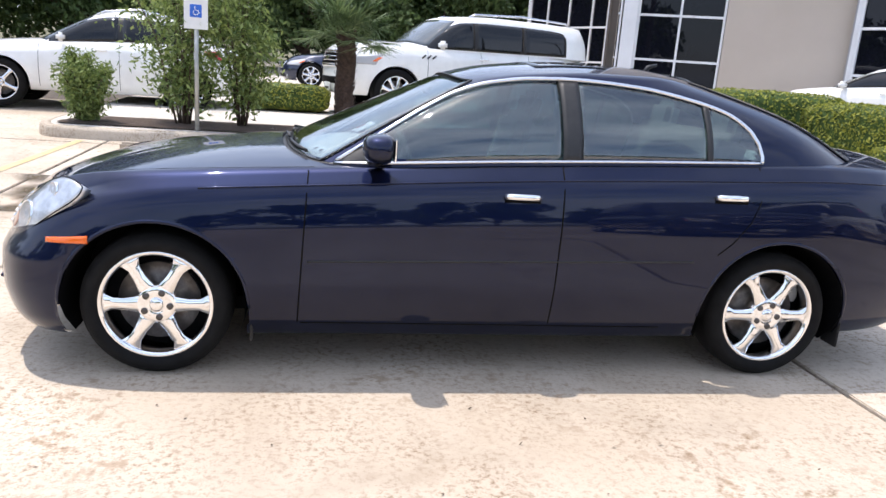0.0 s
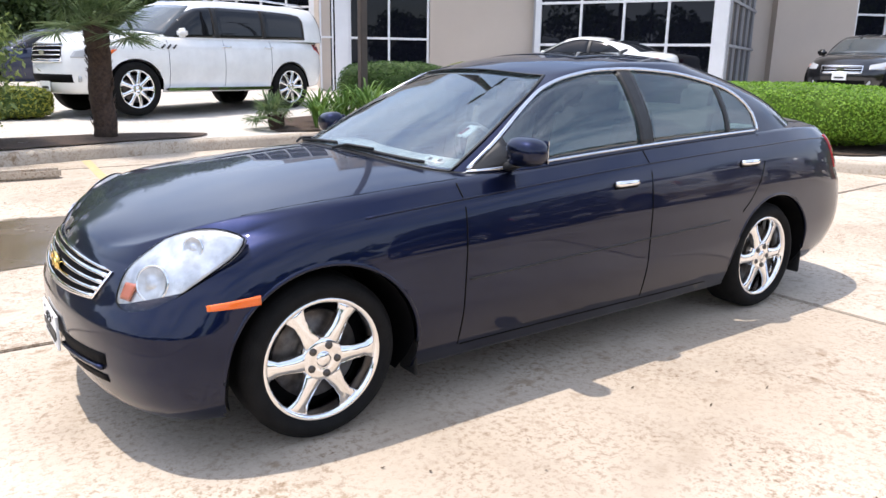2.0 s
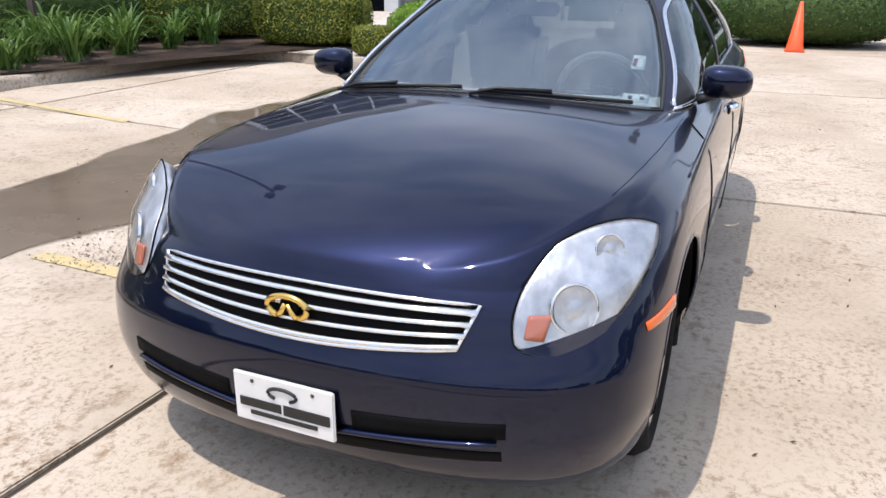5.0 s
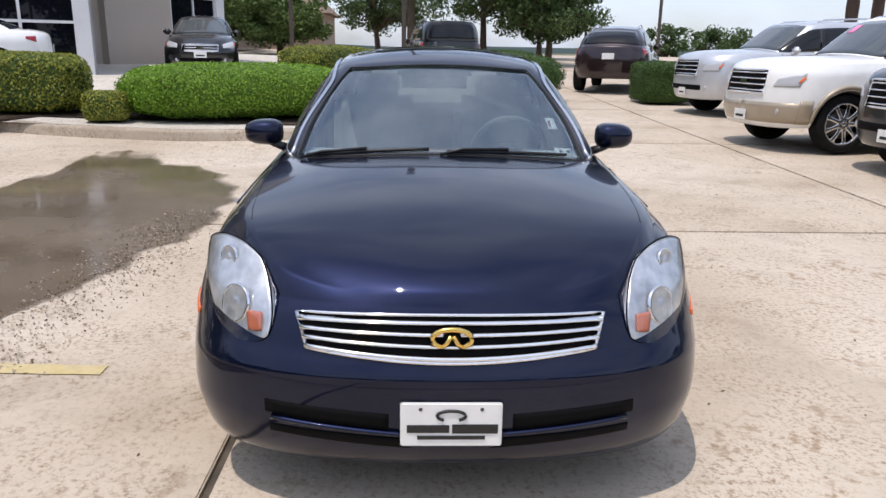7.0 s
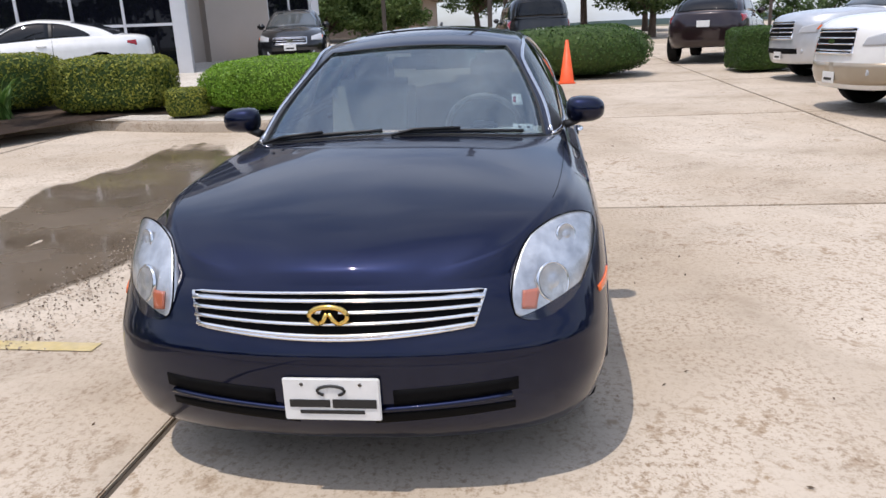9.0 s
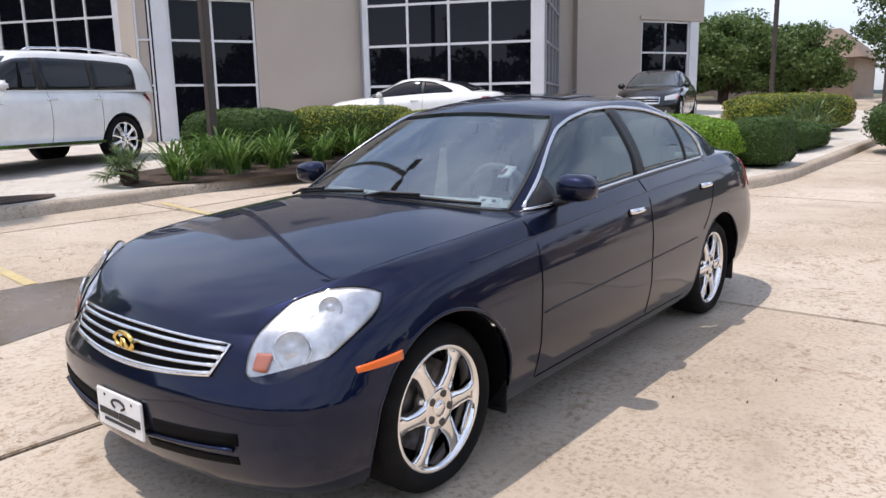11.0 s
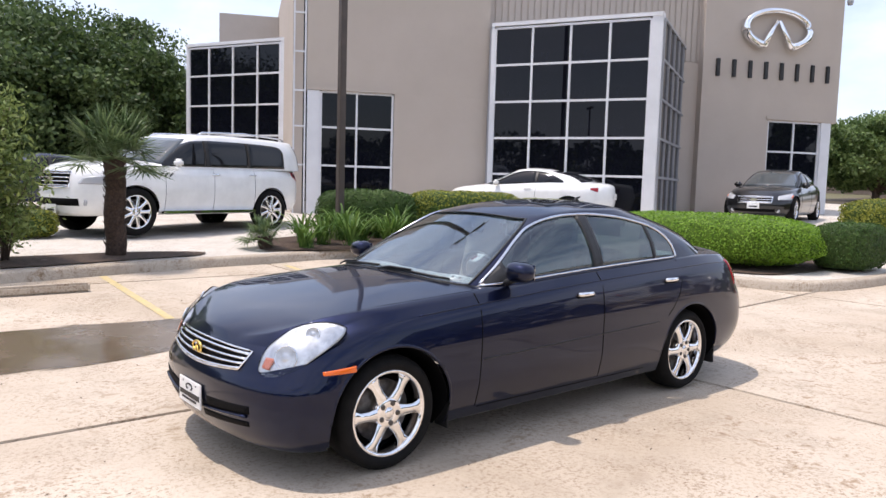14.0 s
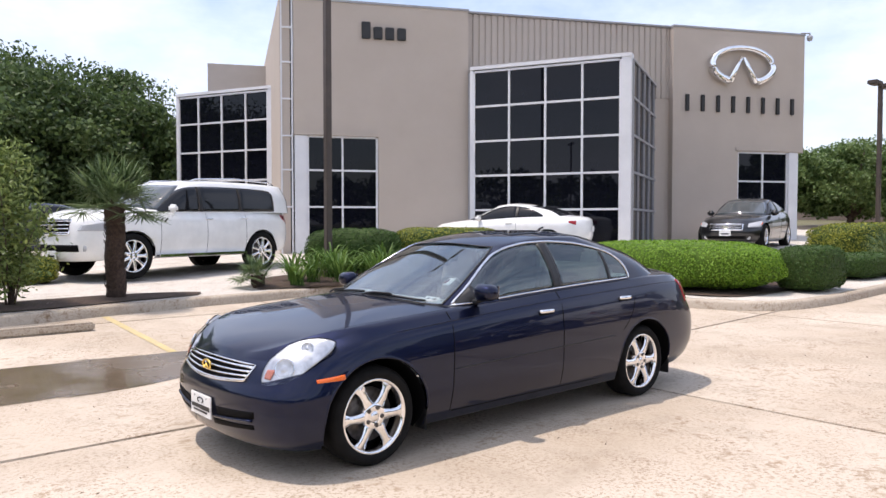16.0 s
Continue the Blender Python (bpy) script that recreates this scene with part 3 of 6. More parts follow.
    for k in range(d.get("bars", 4)):
        z = g0 + (g1 - g0) * (k + 0.5) / d.get("bars", 4)
        part("grille_bar", tube("grille_bar", [B.nose(gw * (1 - 2 * u / 10), z, 0.012) for u in range(11)], 0.011, CHROME, sides=6), car)
    frame_ = [B.nose(gw * (1 - 2 * k / 12), g1, 0.012) for k in range(13)] + [B.nose(-gw * (1 - 2 * k / 12), g0, 0.012) for k in range(13)]
    part("grille_frame", tube("grille_frame", frame_, 0.016, CHROME, closed=True, sides=6), car, "chrome grille frame")
    part("grille_badge", box("grille_badge", (0.02, 0.16, 0.07), B.nose(0, (g0 + g1) / 2, 0.016), CHROME, 0.02), car)
    b0, b1, bw = d["intake"]
    for sg in (1, -1):
        fl = part("fog_lamp", lathe("fog_lamp", [(0.0005, 0.012), (0.04, 0.01), (0.052, 0.004), (0.056, -0.02)], LAMP_CLEAR, 16), car, "round fog lamp")
        fl.matrix_local = Matrix.Translation(B.nose(sg * bw * 1.1, (b0 + b1) / 2, -0.014)) @ pose(0, 0, 0, 0, 0, -90)
    # no recess here: the intake's inner shade is this sheet's black
    part("lower_intake", sheet("lower_intake", patch(lambda u, v: B.nose(bw * (1 - 2 * u), b0 + (b1 - b0) * v, 0.004), 12, 3), GAP, -0.006), car)
    px = B.nose(0, d["plate_z"], 0.02).x
    part("number_plate", box("number_plate", (0.012, 0.30, 0.15), (px, 0, d["plate_z"]), WHITE, 0.004), car, "plain white number plate")
    part("plate_print", box("plate_print", (0.004, 0.2, 0.035), (px + 0.007, 0, d["plate_z"] - 0.02), INK), car)
    px = B.nose(0, d["rear_plate_z"], 0.02, True).x
    part("number_plate", box("number_plate", (0.012, 0.30, 0.15), (px, 0, d["rear_plate_z"]), WHITE, 0.004), car, "plain white number plate")
    return car, B


SUV = dict(F=[(0.25, 2.42), (0.4, 2.52), (0.6, 2.55), (0.85, 2.54), (1.08, 2.51), (1.2, 2.45), (1.28, 2.36)], R=[(0.3, 2.5), (0.45, 2.6), (0.7, 2.62), (1.0, 2.6), (1.25, 2.55)],
           W=[(0, 0.90), (0.15, 0.96), (0.5, 1.0), (0.8, 0.99), (1.0, 0.92)], zb=[(-2.6, 0.42), (-1.5, 0.36), (1.5, 0.36), (2.5, 0.34)], zmid=0.7,
           zt=[(2.48, 1.17), (2.25, 1.22), (1.8, 1.245), (1.3, 1.26), (0.8, 1.275), (-1.0, 1.32), (-2.6, 1.32)], zc=[(2.48, 1.18), (2.3, 1.27), (1.9, 1.32), (1.4, 1.34), (1.0, 1.36), (-2.0, 1.37), (-2.6, 1.34)],
           Gf=[(0, 1.12), (1, 0.40)], Gr=[(0, -2.56), (0.5, -2.52), (1, -2.43)], Gw=[(0, 0.92), (0.4, 0.89), (0.8, 0.82), (1, 0.74)], zr=[(0.32, 1.84), (-0.3, 1.89), (-1.3, 1.885), (-2.4, 1.845)],
           p=11, q=2.6, gp=10, gq=3.5, xg=-0.6, crown=0.05, r=0.41, rim=0.29, axles=(1.54, -1.54), half=0.985, spokes=9,
           dlo=[(0.98, 1.30), (0.78, 1.46), (0.5, 1.65), (0.2, 1.755), (-0.6, 1.79), (-1.5, 1.785), (-1.85, 1.765), (-2.0, 1.73), (-2.06, 1.66)], panes=[(0.95, 0.1), (0.02, -0.98), (-1.04, -2.05)],
           lamp_z=(0.90, 1.09), lamp_a=(32, 60), tail_a=(60, 74), tail_z=(1.02, 1.26), mirror=(0.72, 1.32), handles=(-0.1, -1.1), seams=(0.95, -0.15, -1.15), grille=(0.80, 1.12, 0.47), bars=4,
           intake=(0.52, 0.62, 0.62), plate_z=0.48, rear_plate_z=0.95, step=0.42, step_chrome=False, rails=(0.1, -1.9))
SEDAN = dict(F=[(0.18, 2.1), (0.3, 2.2), (0.45, 2.23), (0.6, 2.18), (0.72, 2.06), (0.8, 1.95)], R=[(0.2, 2.2), (0.35, 2.32), (0.6, 2.38), (0.9, 2.36), (1.02, 2.3)],
             W=[(0, 0.80), (0.15, 0.85), (0.5, 0.885), (0.75, 0.88), (1.0, 0.79)], zb=[(-2.4, 0.24), (-1.4, 0.19), (1.4, 0.18), (2.2, 0.19)], zmid=0.5,
             zt=[(2.06, 0.68), (1.7, 0.81), (1.2, 0.86), (0.6, 0.91), (-1.2, 1.0), (-2.0, 1.0), (-2.4, 0.96)], zc=[(2.06, 0.69), (1.8, 0.84), (1.3, 0.92), (0.85, 0.97), (-1.5, 1.06), (-2.0, 1.05), (-2.4, 0.98)],
             Gf=[(0, 0.98), (1, 0.1)], Gr=[(0, -1.75), (0.5, -1.45), (1, -0.85)], Gw=[(0, 0.78), (0.4, 0.72), (0.8, 0.61), (1, 0.53)], zr=[(0.1, 1.33), (-0.3, 1.38), (-0.85, 1.35)],
             p=7, q=2.2, gp=8, gq=3, xg=-0.4, crown=0.05, r=0.33, rim=0.235, axles=(1.42, -1.42), half=0.88, spokes=7,
             dlo=[(0.74, 0.93), (0.4, 1.12), (0.1, 1.27), (-0.3, 1.35), (-0.7, 1.34), (-1.05, 1.26), (-1.3, 1.04)], panes=[(0.72, -0.3), (-0.38, -1.25)],
             lamp_z=(0.58, 0.76), lamp_a=(36, 64), tail_a=(50, 61), tail_z=(0.78, 0.92), mirror=(0.5, 0.98), handles=(-0.1, -1.1), seams=(0.85, -0.31, -1.2), grille=(0.5, 0.66, 0.42), bars=3,
             intake=(0.26, 0.34, 0.5), plate_z=0.42, rear_plate_z=0.7)
COUPE = dict(SEDAN, tail_z=(0.80, 0.915), tail_a=(48, 60), zr=[(0.1, 1.30), (-0.3, 1.345), (-0.85, 1.31)], Gr=[(0, -1.9), (0.5, -1.55), (1, -0.75)],
             dlo=[(0.74, 0.93), (0.4, 1.10), (0.1, 1.24), (-0.3, 1.31), (-0.7, 1.28), (-1.05, 1.17), (-1.3, 1.03)], panes=[(0.72, -0.5), (-0.56, -1.25)], seams=(0.85, -0.55), handles=(-0.35,))
BIG_SUV = dict(SUV, p=6, wheel_mat=CHROME, handle_mat=CHROME,
               F=[(0.25, 2.32), (0.4, 2.44), (0.6, 2.48), (0.8, 2.47), (0.98, 2.45), (1.08, 2.41), (1.14, 2.34), (1.2, 2.2)],
               R=[(0.3, 2.6), (0.45, 2.72), (0.7, 2.75), (1.0, 2.73), (1.2, 2.66)],
               zt=[(2.4, 1.09), (2.15, 1.15), (1.7, 1.175), (1.2, 1.185), (0.8, 1.19), (-1.0, 1.215), (-2.0, 1.23), (-2.7, 1.23)],
               zc=[(2.4, 1.11), (2.25, 1.20), (1.9, 1.265), (1.5, 1.285), (1.1, 1.29), (-2.0, 1.30), (-2.7, 1.27)],
               Gf=[(0, 1.10), (0.5, 0.80), (1, 0.42)], Gr=[(0, -2.66), (0.5, -2.62), (1, -2.50)], Gw=[(0, 0.93), (0.4, 0.90), (0.8, 0.83), (1, 0.76)],
               zr=[(0.4, 1.735), (0.1, 1.79), (-0.5, 1.825), (-1.3, 1.825), (-2.0, 1.81), (-2.5, 1.775)],
               dlo=[(0.95, 1.225), (0.82, 1.36), (0.66, 1.51), (0.5, 1.62), (0.3, 1.685), (-0.2, 1.715), (-1.0, 1.72), (-1.6, 1.705), (-1.84, 1.68), (-1.92, 1.62), (-1.95, 1.5)],
               panes=[(0.93, 0.05), (-0.02, -0.98), (-1.03, -1.93)], lamp_z=(0.86, 1.04), lamp_a=(30, 62), tail_a=(40, 56), tail_z=(0.98, 1.2), mirror=(0.74, 1.27),
               handles=(-0.12, -1.02), seams=(0.98, -0.08, -1.08), grille=(0.80, 1.06, 0.44), bars=4, intake=(0.50, 0.62, 0.60), plate_z=0.44, step=0.40, step_chrome=True, rails=(0.1, -2.1))
CROSS = dict(SUV, p=9, q=2.4, tail_a=(58, 74), F=[(0.25, 2.2), (0.4, 2.32), (0.6, 2.36), (0.8, 2.3), (0.95, 2.18), (1.05, 2.05)], R=[(0.3, 2.2), (0.5, 2.34), (0.8, 2.36), (1.1, 2.3), (1.2, 2.26)],
             zt=[(2.2, 0.86), (1.8, 0.98), (1.2, 1.03), (0.6, 1.08), (-1.2, 1.16), (-2.3, 1.15)], zc=[(2.2, 0.87), (1.9, 1.02), (1.3, 1.11), (0.8, 1.15), (-1.8, 1.2), (-2.3, 1.17)],
             Gf=[(0, 0.95), (1, 0.05)], Gr=[(0, -2.1), (0.5, -1.9), (1, -1.45)], zr=[(0.05, 1.56), (-0.4, 1.64), (-1.45, 1.55)], W=[(0, 0.86), (0.15, 0.92), (0.5, 0.96), (0.8, 0.94), (1.0, 0.85)],
             Gw=[(0, 0.84), (0.4, 0.79), (0.8, 0.68), (1, 0.6)], axles=(1.44, -1.44), half=0.955, r=0.39, rim=0.28, spokes=5, dlo=[(0.75, 1.11), (0.4, 1.33), (0.1, 1.49), (-0.4, 1.56), (-1.0, 1.52), (-1.5, 1.38), (-1.75, 1.2)],
             panes=[(0.72, -0.35), (-0.43, -1.68)], lamp_z=(0.74, 0.88), tail_z=(0.95, 1.12), mirror=(0.5, 1.17), handles=(-0.1, -1.05), seams=(0.85, -0.38, -1.2), grille=(0.6, 0.8, 0.4), intake=(0.34, 0.44, 0.55), plate_z=0.5, rear_plate_z=0.9,
             step=None, rails=(0.0, -1.3), zb=[(-2.3, 0.36), (-1.4, 0.3), (1.4, 0.3), (2.2, 0.3)])


# ---- the dark blue saloon ----
G = dict(F=[(0.14, 2.06), (0.2, 2.13), (0.28, 2.165), (0.36, 2.183), (0.45, 2.19), (0.49, 2.188), (0.52, 2.175), (0.56, 2.152), (0.6, 2.134), (0.66, 2.105), (0.70, 2.078), (0.74, 2.035), (0.8, 1.975)],
         R=[(0.2, 2.26), (0.3, 2.43), (0.45, 2.52), (0.6, 2.54), (0.7, 2.52), (0.78, 2.47), (0.88, 2.44), (0.98, 2.41), (1.06, 2.36)],
         W=[(0, 0.81), (0.12, 0.848), (0.35, 0.875), (0.6, 0.874), (0.82, 0.855), (0.91, 0.832), (0.96, 0.80), (1.0, 0.772)],
         zb=[(-2.4, 0.26), (-1.85, 0.235), (-1.0, 0.205), (1.0, 0.19), (1.85, 0.175), (2.1, 0.18)], zmid=0.5,
         zt=[(2.08, 0.69), (1.93, 0.772), (1.75, 0.832), (1.6, 0.856), (1.2, 0.890), (0.7, 0.925), (0.0, 0.972), (-0.6, 1.003), (-1.27, 1.03), (-1.7, 1.045), (-2.1, 1.035), (-2.35, 1.01), (-2.5, 0.98)],
         zc=[(2.10, 0.69), (2.06, 0.732), (1.98, 0.778), (1.79, 0.845), (1.52, 0.908), (1.24, 0.952), (0.95, 0.980), (0.5, 1.0), (-1.4, 1.1), (-1.8, 1.105), (-2.1, 1.098), (-2.3, 1.08), (-2.5, 1.03)],
         Gf=[(0, 0.94), (0.5, 0.545), (1, 0.11)], Gr=[(0, -2.0), (0.5, -1.65), (1, -1.05)], Gw=[(0, 0.772), (0.3, 0.738), (0.6, 0.672), (0.85, 0.598), (1, 0.535)],
         zr=[(0.12, 1.305), (-0.02, 1.345), (-0.2, 1.373), (-0.5, 1.395), (-0.8, 1.398), (-1.05, 1.375)], p=12, p_low=17, q=2.1, gp=8, gq=3, xg=-0.4, crown=0.055)
B = Body(G)
car = root("blue_saloon_car", pose(0, 0, 0, 0, 0, 180), "dark navy blue saloon car with chrome wheels parked on concrete", "car")
AX, RT = (1.425, -1.425), 0.313
part("body", B.lower_mesh("body", NAVY, 520, 64, 44, [(1.422, 0.32, 0.384, 0.366), (-1.415, 0.32, 0.388, 0.372)]), car)
liners(car, AX, 0.335, 0.885, -0.4)
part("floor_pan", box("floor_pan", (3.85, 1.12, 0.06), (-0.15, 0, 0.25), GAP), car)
# unseen sheet added to keep sun from leaking through the shell into the shadow
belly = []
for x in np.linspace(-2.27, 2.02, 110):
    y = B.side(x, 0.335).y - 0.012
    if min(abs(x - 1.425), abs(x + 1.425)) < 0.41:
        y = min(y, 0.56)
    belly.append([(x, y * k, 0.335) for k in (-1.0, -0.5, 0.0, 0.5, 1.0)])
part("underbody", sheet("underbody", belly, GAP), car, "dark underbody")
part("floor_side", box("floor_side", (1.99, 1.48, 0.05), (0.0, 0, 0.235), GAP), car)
for x in (1.03, -1.815):
    for y in (0.775, -0.775):
        part("mud_flap", box("mud_flap", (0.012, 0.12, 0.15), (x, y, 0.235), BLACK, 0.005), car, "black rubber mud flap")
wm = wheel_meshes(RT, 0.236, 0.215, 6, CHROME)
add_wheels(car, wm, AX, 0.815, RT, 6, "black tyre on a polished chrome six-spoke rim")

DLO = [(0.70, 0.945), (0.56, 1.035), (0.42, 1.125), (0.28, 1.21), (0.14, 1.283), (0.0, 1.328), (-0.2, 1.358), (-0.42, 1.366), (-0.7, 1.352), (-0.95, 1.312), (-1.13, 1.262), (-1.23, 1.195), (-1.282, 1.11), (-1.296, 1.05)]
up = lin(DLO)
LOW = lambda x: B.zt(x) + 0.018


def is_hole(v, info):
    X, Y, g = info
    if g < 0.96 and abs(Y) < (0.86 if X > 0 else 0.80) and g > 0.05 and abs(X) > 0.5:
        return True
    return -1.255 < v.x < 0.66 and abs(v.y) > 0.45 and LOW(v.x) + 0.012 < v.z < up(v.x) - 0.014 and not -0.40 < v.x < -0.325


part("cabin_shell", B.cabin_mesh("cabin_shell", NAVY, is_hole, 300, 34, 14), car)
for right in (False, True):
    sg = -1 if right else 1
    for a, b in ((0.69, -0.322), (-0.405, -1.016), (-1.036, -1.294)):
        def pane(u, v):
            x = a + (b - a) * u
            z0 = LOW(x)
            return B.glass(x, z0 + (max(up(x), z0 + 0.004) - z0) * v, 0.0015, right)
        w = part("side_window", sheet("side_window", patch(pane, 22, 10), TINT, 0.003 * sg), car, "tinted grey-green side window")
        w.visible_shadow = False
    part("centre_pillar", sheet("centre_pillar", patch(lambda u, v: B.glass(-0.318 - 0.09 * u, LOW(-0.36) + (up(-0.36) - LOW(-0.36)) * v, 0.005, right), 4, 12), BLACK, 0.008 * sg), car, "black centre pillar")
    part("quarter_divider", sheet("quarter_divider", patch(lambda u, v: B.glass(-1.012 - 0.028 * u, LOW(-1.02) + (up(-1.02) - LOW(-1.02)) * v, 0.005, right), 2, 10), BLACK, 0.008 * sg), car)
    edge = [B.glass(x, max(up(x), LOW(x) + 0.002), 0.004, right) for x in np.linspace(0.69, -1.27, 60)] + [B.glass(-1.288, up(-1.288) - (up(-1.288) - LOW(-1.288)) * k / 4, 0.004, right) for k in range(1, 5)]
    part("window_trim", tube("window_trim", edge, 0.010, SATIN, sides=8), car, "bright satin metal window surround")
    part("belt_trim", tube("belt_trim", [B.glass(x, LOW(x), 0.006, right) for x in np.linspace(0.70, -1.292, 40)], 0.0075, SATIN, sides=8), car)
    # door mirror: a rounded housing on a short foot
    bm = bmesh.new()
    bmesh.ops.create_uvsphere(bm, u_segments=20, v_segments=14, radius=1.0)
    for v in bm.verts:
        x, y, z = v.co
        v.co = (0.085 * math.copysign(abs(x) ** 0.75, x) * (1.0 if x > 0 else 0.5), 0.092 * math.copysign(abs(y) ** 0.7, y), 0.062 * math.copysign(abs(z) ** 0.72, z) * (1 - 0.12 * y * sg))
    mo = part("door_mirror", bm_mesh("door_mirror", bm, NAVY, True), car)
    mo.matrix_local = pose(0.50, sg * 0.858, 1.03, 0, 0, 4 * sg)
    part("mirror_glass", box("mirror_glass", (0.004, 0.14, 0.095), (-0.044, 0, 0), CHROME, 0.002), mo)
    part("mirror_foot", tube("mirror_foot", [(0.02, -0.10 * sg, -0.07), (0.015, -0.06 * sg, -0.058), (0.01, -0.02 * sg, -0.045)], lambda k: 0.035 - 0.008 * k, BLACK, flat=0.6), mo)
    part("mirror_sail", sheet("mirror_sail", patch(lambda u, v: B.glass(0.685 - 0.2 * u, LOW(0.6) - 0.0 + (up(0.685 - 0.2 * u) - LOW(0.6)) * v, 0.006, right), 6, 4), BLACK, 0.01 * sg), car)
    # handles
    for hx, hz in ((-0.123, 0.853), (-1.112, 0.891)):
        c = B.side(hx, hz, 0.004, right)
        pts = [c + Vector((0.078 - 0.156 * k / 8, sg * 0.024 * math.sin(math.pi * min(1, max(0, (k - 0.0) / 8))) ** 0.5, 0.003 * math.sin(math.pi * k / 8))) for k in range(9)]
        part("door_handle", tube("door_handle", pts, 0.0135, CHROME, flat=1.15), car, "chrome door handle")
        part("handle_recess", tube("handle_recess", [c + Vector((0.08 - 0.16 * k / 6, -0.008 * sg, -0.012)) for k in range(7)], 0.017, GAP, sides=6), car)
    # side marker, moulding and panel gaps
    part("side_marker", sheet("side_marker", patch(lambda u, v: B.side(1.845 - 0.17 * u, 0.579 + 0.006 * u + (0.020 + 0.012 * u) * v, 0.005, right), 10, 3), AMBER, 0.008 * sg), car, "amber side marker lamp")
    part("door_moulding", tube("door_moulding", [B.side(x, 0.562 - 0.028 * x, -0.001, right) for x in np.linspace(0.80, -0.96, 30)], 0.0055, BLACK, sides=6), car)
    gaps = [[B.side(0.835 - 0.03 * k / 14, 0.26 + (B.zt(0.8) - 0.265) * k / 14, 0.0, right) for k in range(15)],
            [B.side(-0.30 - 0.015 * k / 14, 0.27 + (B.zt(-0.31) - 0.275) * k / 14, 0.0, right) for k in range(15)],
            [B.side(-1.075, 0.625, 0.0, right), B.side(-1.14, 0.68, 0, right), B.side(-1.22, 0.78, 0, right), B.side(-1.262, 0.88, 0, right), B.side(-1.272, B.zt(-1.27) - 0.004, 0, right)],
            [B.side(x, 0.255, 0.0, right) for x in np.linspace(0.82, -0.85, 24)]]
    for pts in gaps:
        part("door_gap", tube("door_gap", pts, 0.0035, GAP, sides=5), car)
    part("bonnet_gap", tube("bonnet_gap", [B.top(x, sg * y, 0.0) for x, y in ((0.78, 0.742), (0.95, 0.738), (1.2, 0.728), (1.4, 0.712), (1.55, 0.695), (1.66, 0.675))], 0.0015, GAP, sides=5), car)
    part("boot_gap", tube("boot_gap", [B.top(x, sg * B.width(x) * k, 0.0) for x, k in ((-1.75, 0.80), (-1.95, 0.84), (-2.15, 0.84), (-2.33, 0.78))], 0.0035, GAP, sides=5), car)
    part("shoulder_line", tube("shoulder_line", [B.side(x, B.zt(x) - 0.06, 0.0012, right) for x in np.linspace(1.25, -1.95, 70)], 0.0042, NAVY, sides=6), car)
    # headlamp: bowl, projector, chrome ring, amber bulb, clear lens
    def lamp(u, v, off):
        a_, b_ = 2 * u - 1, 2 * v - 1
        A_, B_ = a_ * math.sqrt(1 - 0.42 * b_ * b_), b_ * math.sqrt(1 - 0.42 * a_ * a_)
        y, z = 0.668 + 0.126 * A_ + 0.038 * B_ + 0.012 * A_ * B_, 0.692 + 0.134 * B_ + 0.012 * A_
        x = (B.F(z) - 1.3 * max(0.0, z - 0.80)) * (1 - (y / 0.872) ** 2.1) ** (1 / 12)
        p = Vector((x, y, z)) + Vector((0.72, 0.62, 0.3)) * off
        return Vector((p.x, -p.y, p.z)) if right else p
    lamp_o = part("headlamp", sheet("headlamp", patch(lambda u, v: lamp(u, v, 0.004), 18, 18), LAMP_BOWL, 0.045 * sg), car, "clear-lensed headlamp with bright reflector")
    for u, v, r in ((0.53, 0.36, 0.062), (0.58, 0.78, 0.038)):
        c = lamp(u, v, 0.006)
        ringm = part("lamp_ring", lathe("lamp_ring", [(r * 0.88, 0), (r * 0.94, 0.003), (r, 0.002), (r * 1.02, -0.006)], CHROME, 28), lamp_o)
        lamp_m = Matrix.Translation(c) @ Vector((0.76, 0.6 * sg, 0.25)).to_track_quat("Y", "Z").to_matrix().to_4x4()
        ringm.matrix_local = lamp_m
        pro = part("projector", lathe("projector", [(0.0005, 0.004), (r * 0.2, 0.0035), (r * 0.3, 0.0015), (r * 0.36, 0.0), (r * 0.6, 0.001), (r * 0.88, 0.003)], LAMP_BOWL, 24), lamp_o)
        pro.matrix_local = lamp_m
    part("indicator_bulb", sheet("indicator_bulb", patch(lambda u, v: lamp(0.13 + 0.22 * u, 0.12 + 0.22 * v, 0.012), 5, 5), BULB, 0.006 * sg), lamp_o, "dull orange indicator bulb")
    le = part("lens", sheet("lens", patch(lambda u, v: lamp(u, v, 0.010 + 0.014 * math.sin(math.pi * min(max(u, 0.02), 0.98)) * math.sin(math.pi * min(max(v, 0.02), 0.98))), 18, 18), LENS), lamp_o)
    le.visible_shadow = False
    rim_pts = [lamp(u, 0, 0.004) for u in np.linspace(0, 1, 14)] + [lamp(1, v, 0.004) for v in np.linspace(0.1, 1, 9)] + [lamp(u, 1, 0.004) for u in np.linspace(0.92, 0, 12)] + [lamp(0, v, 0.004) for v in np.linspace(0.9, 0.1, 8)]
    part("lamp_seal", tube("lamp_seal", rim_pts, 0.0028, GAP, closed=True, sides=5), lamp_o)
    part("tail_lamp", sheet("tail_lamp", patch(lambda u, v: B.around(26 + 45 * u, 0.775 + 0.02 * u + (0.19 + 0.01 * u) * v, 0.006, right, True), 18, 8), RED_LENS, -0.012 * sg), car, "red tail lamp")
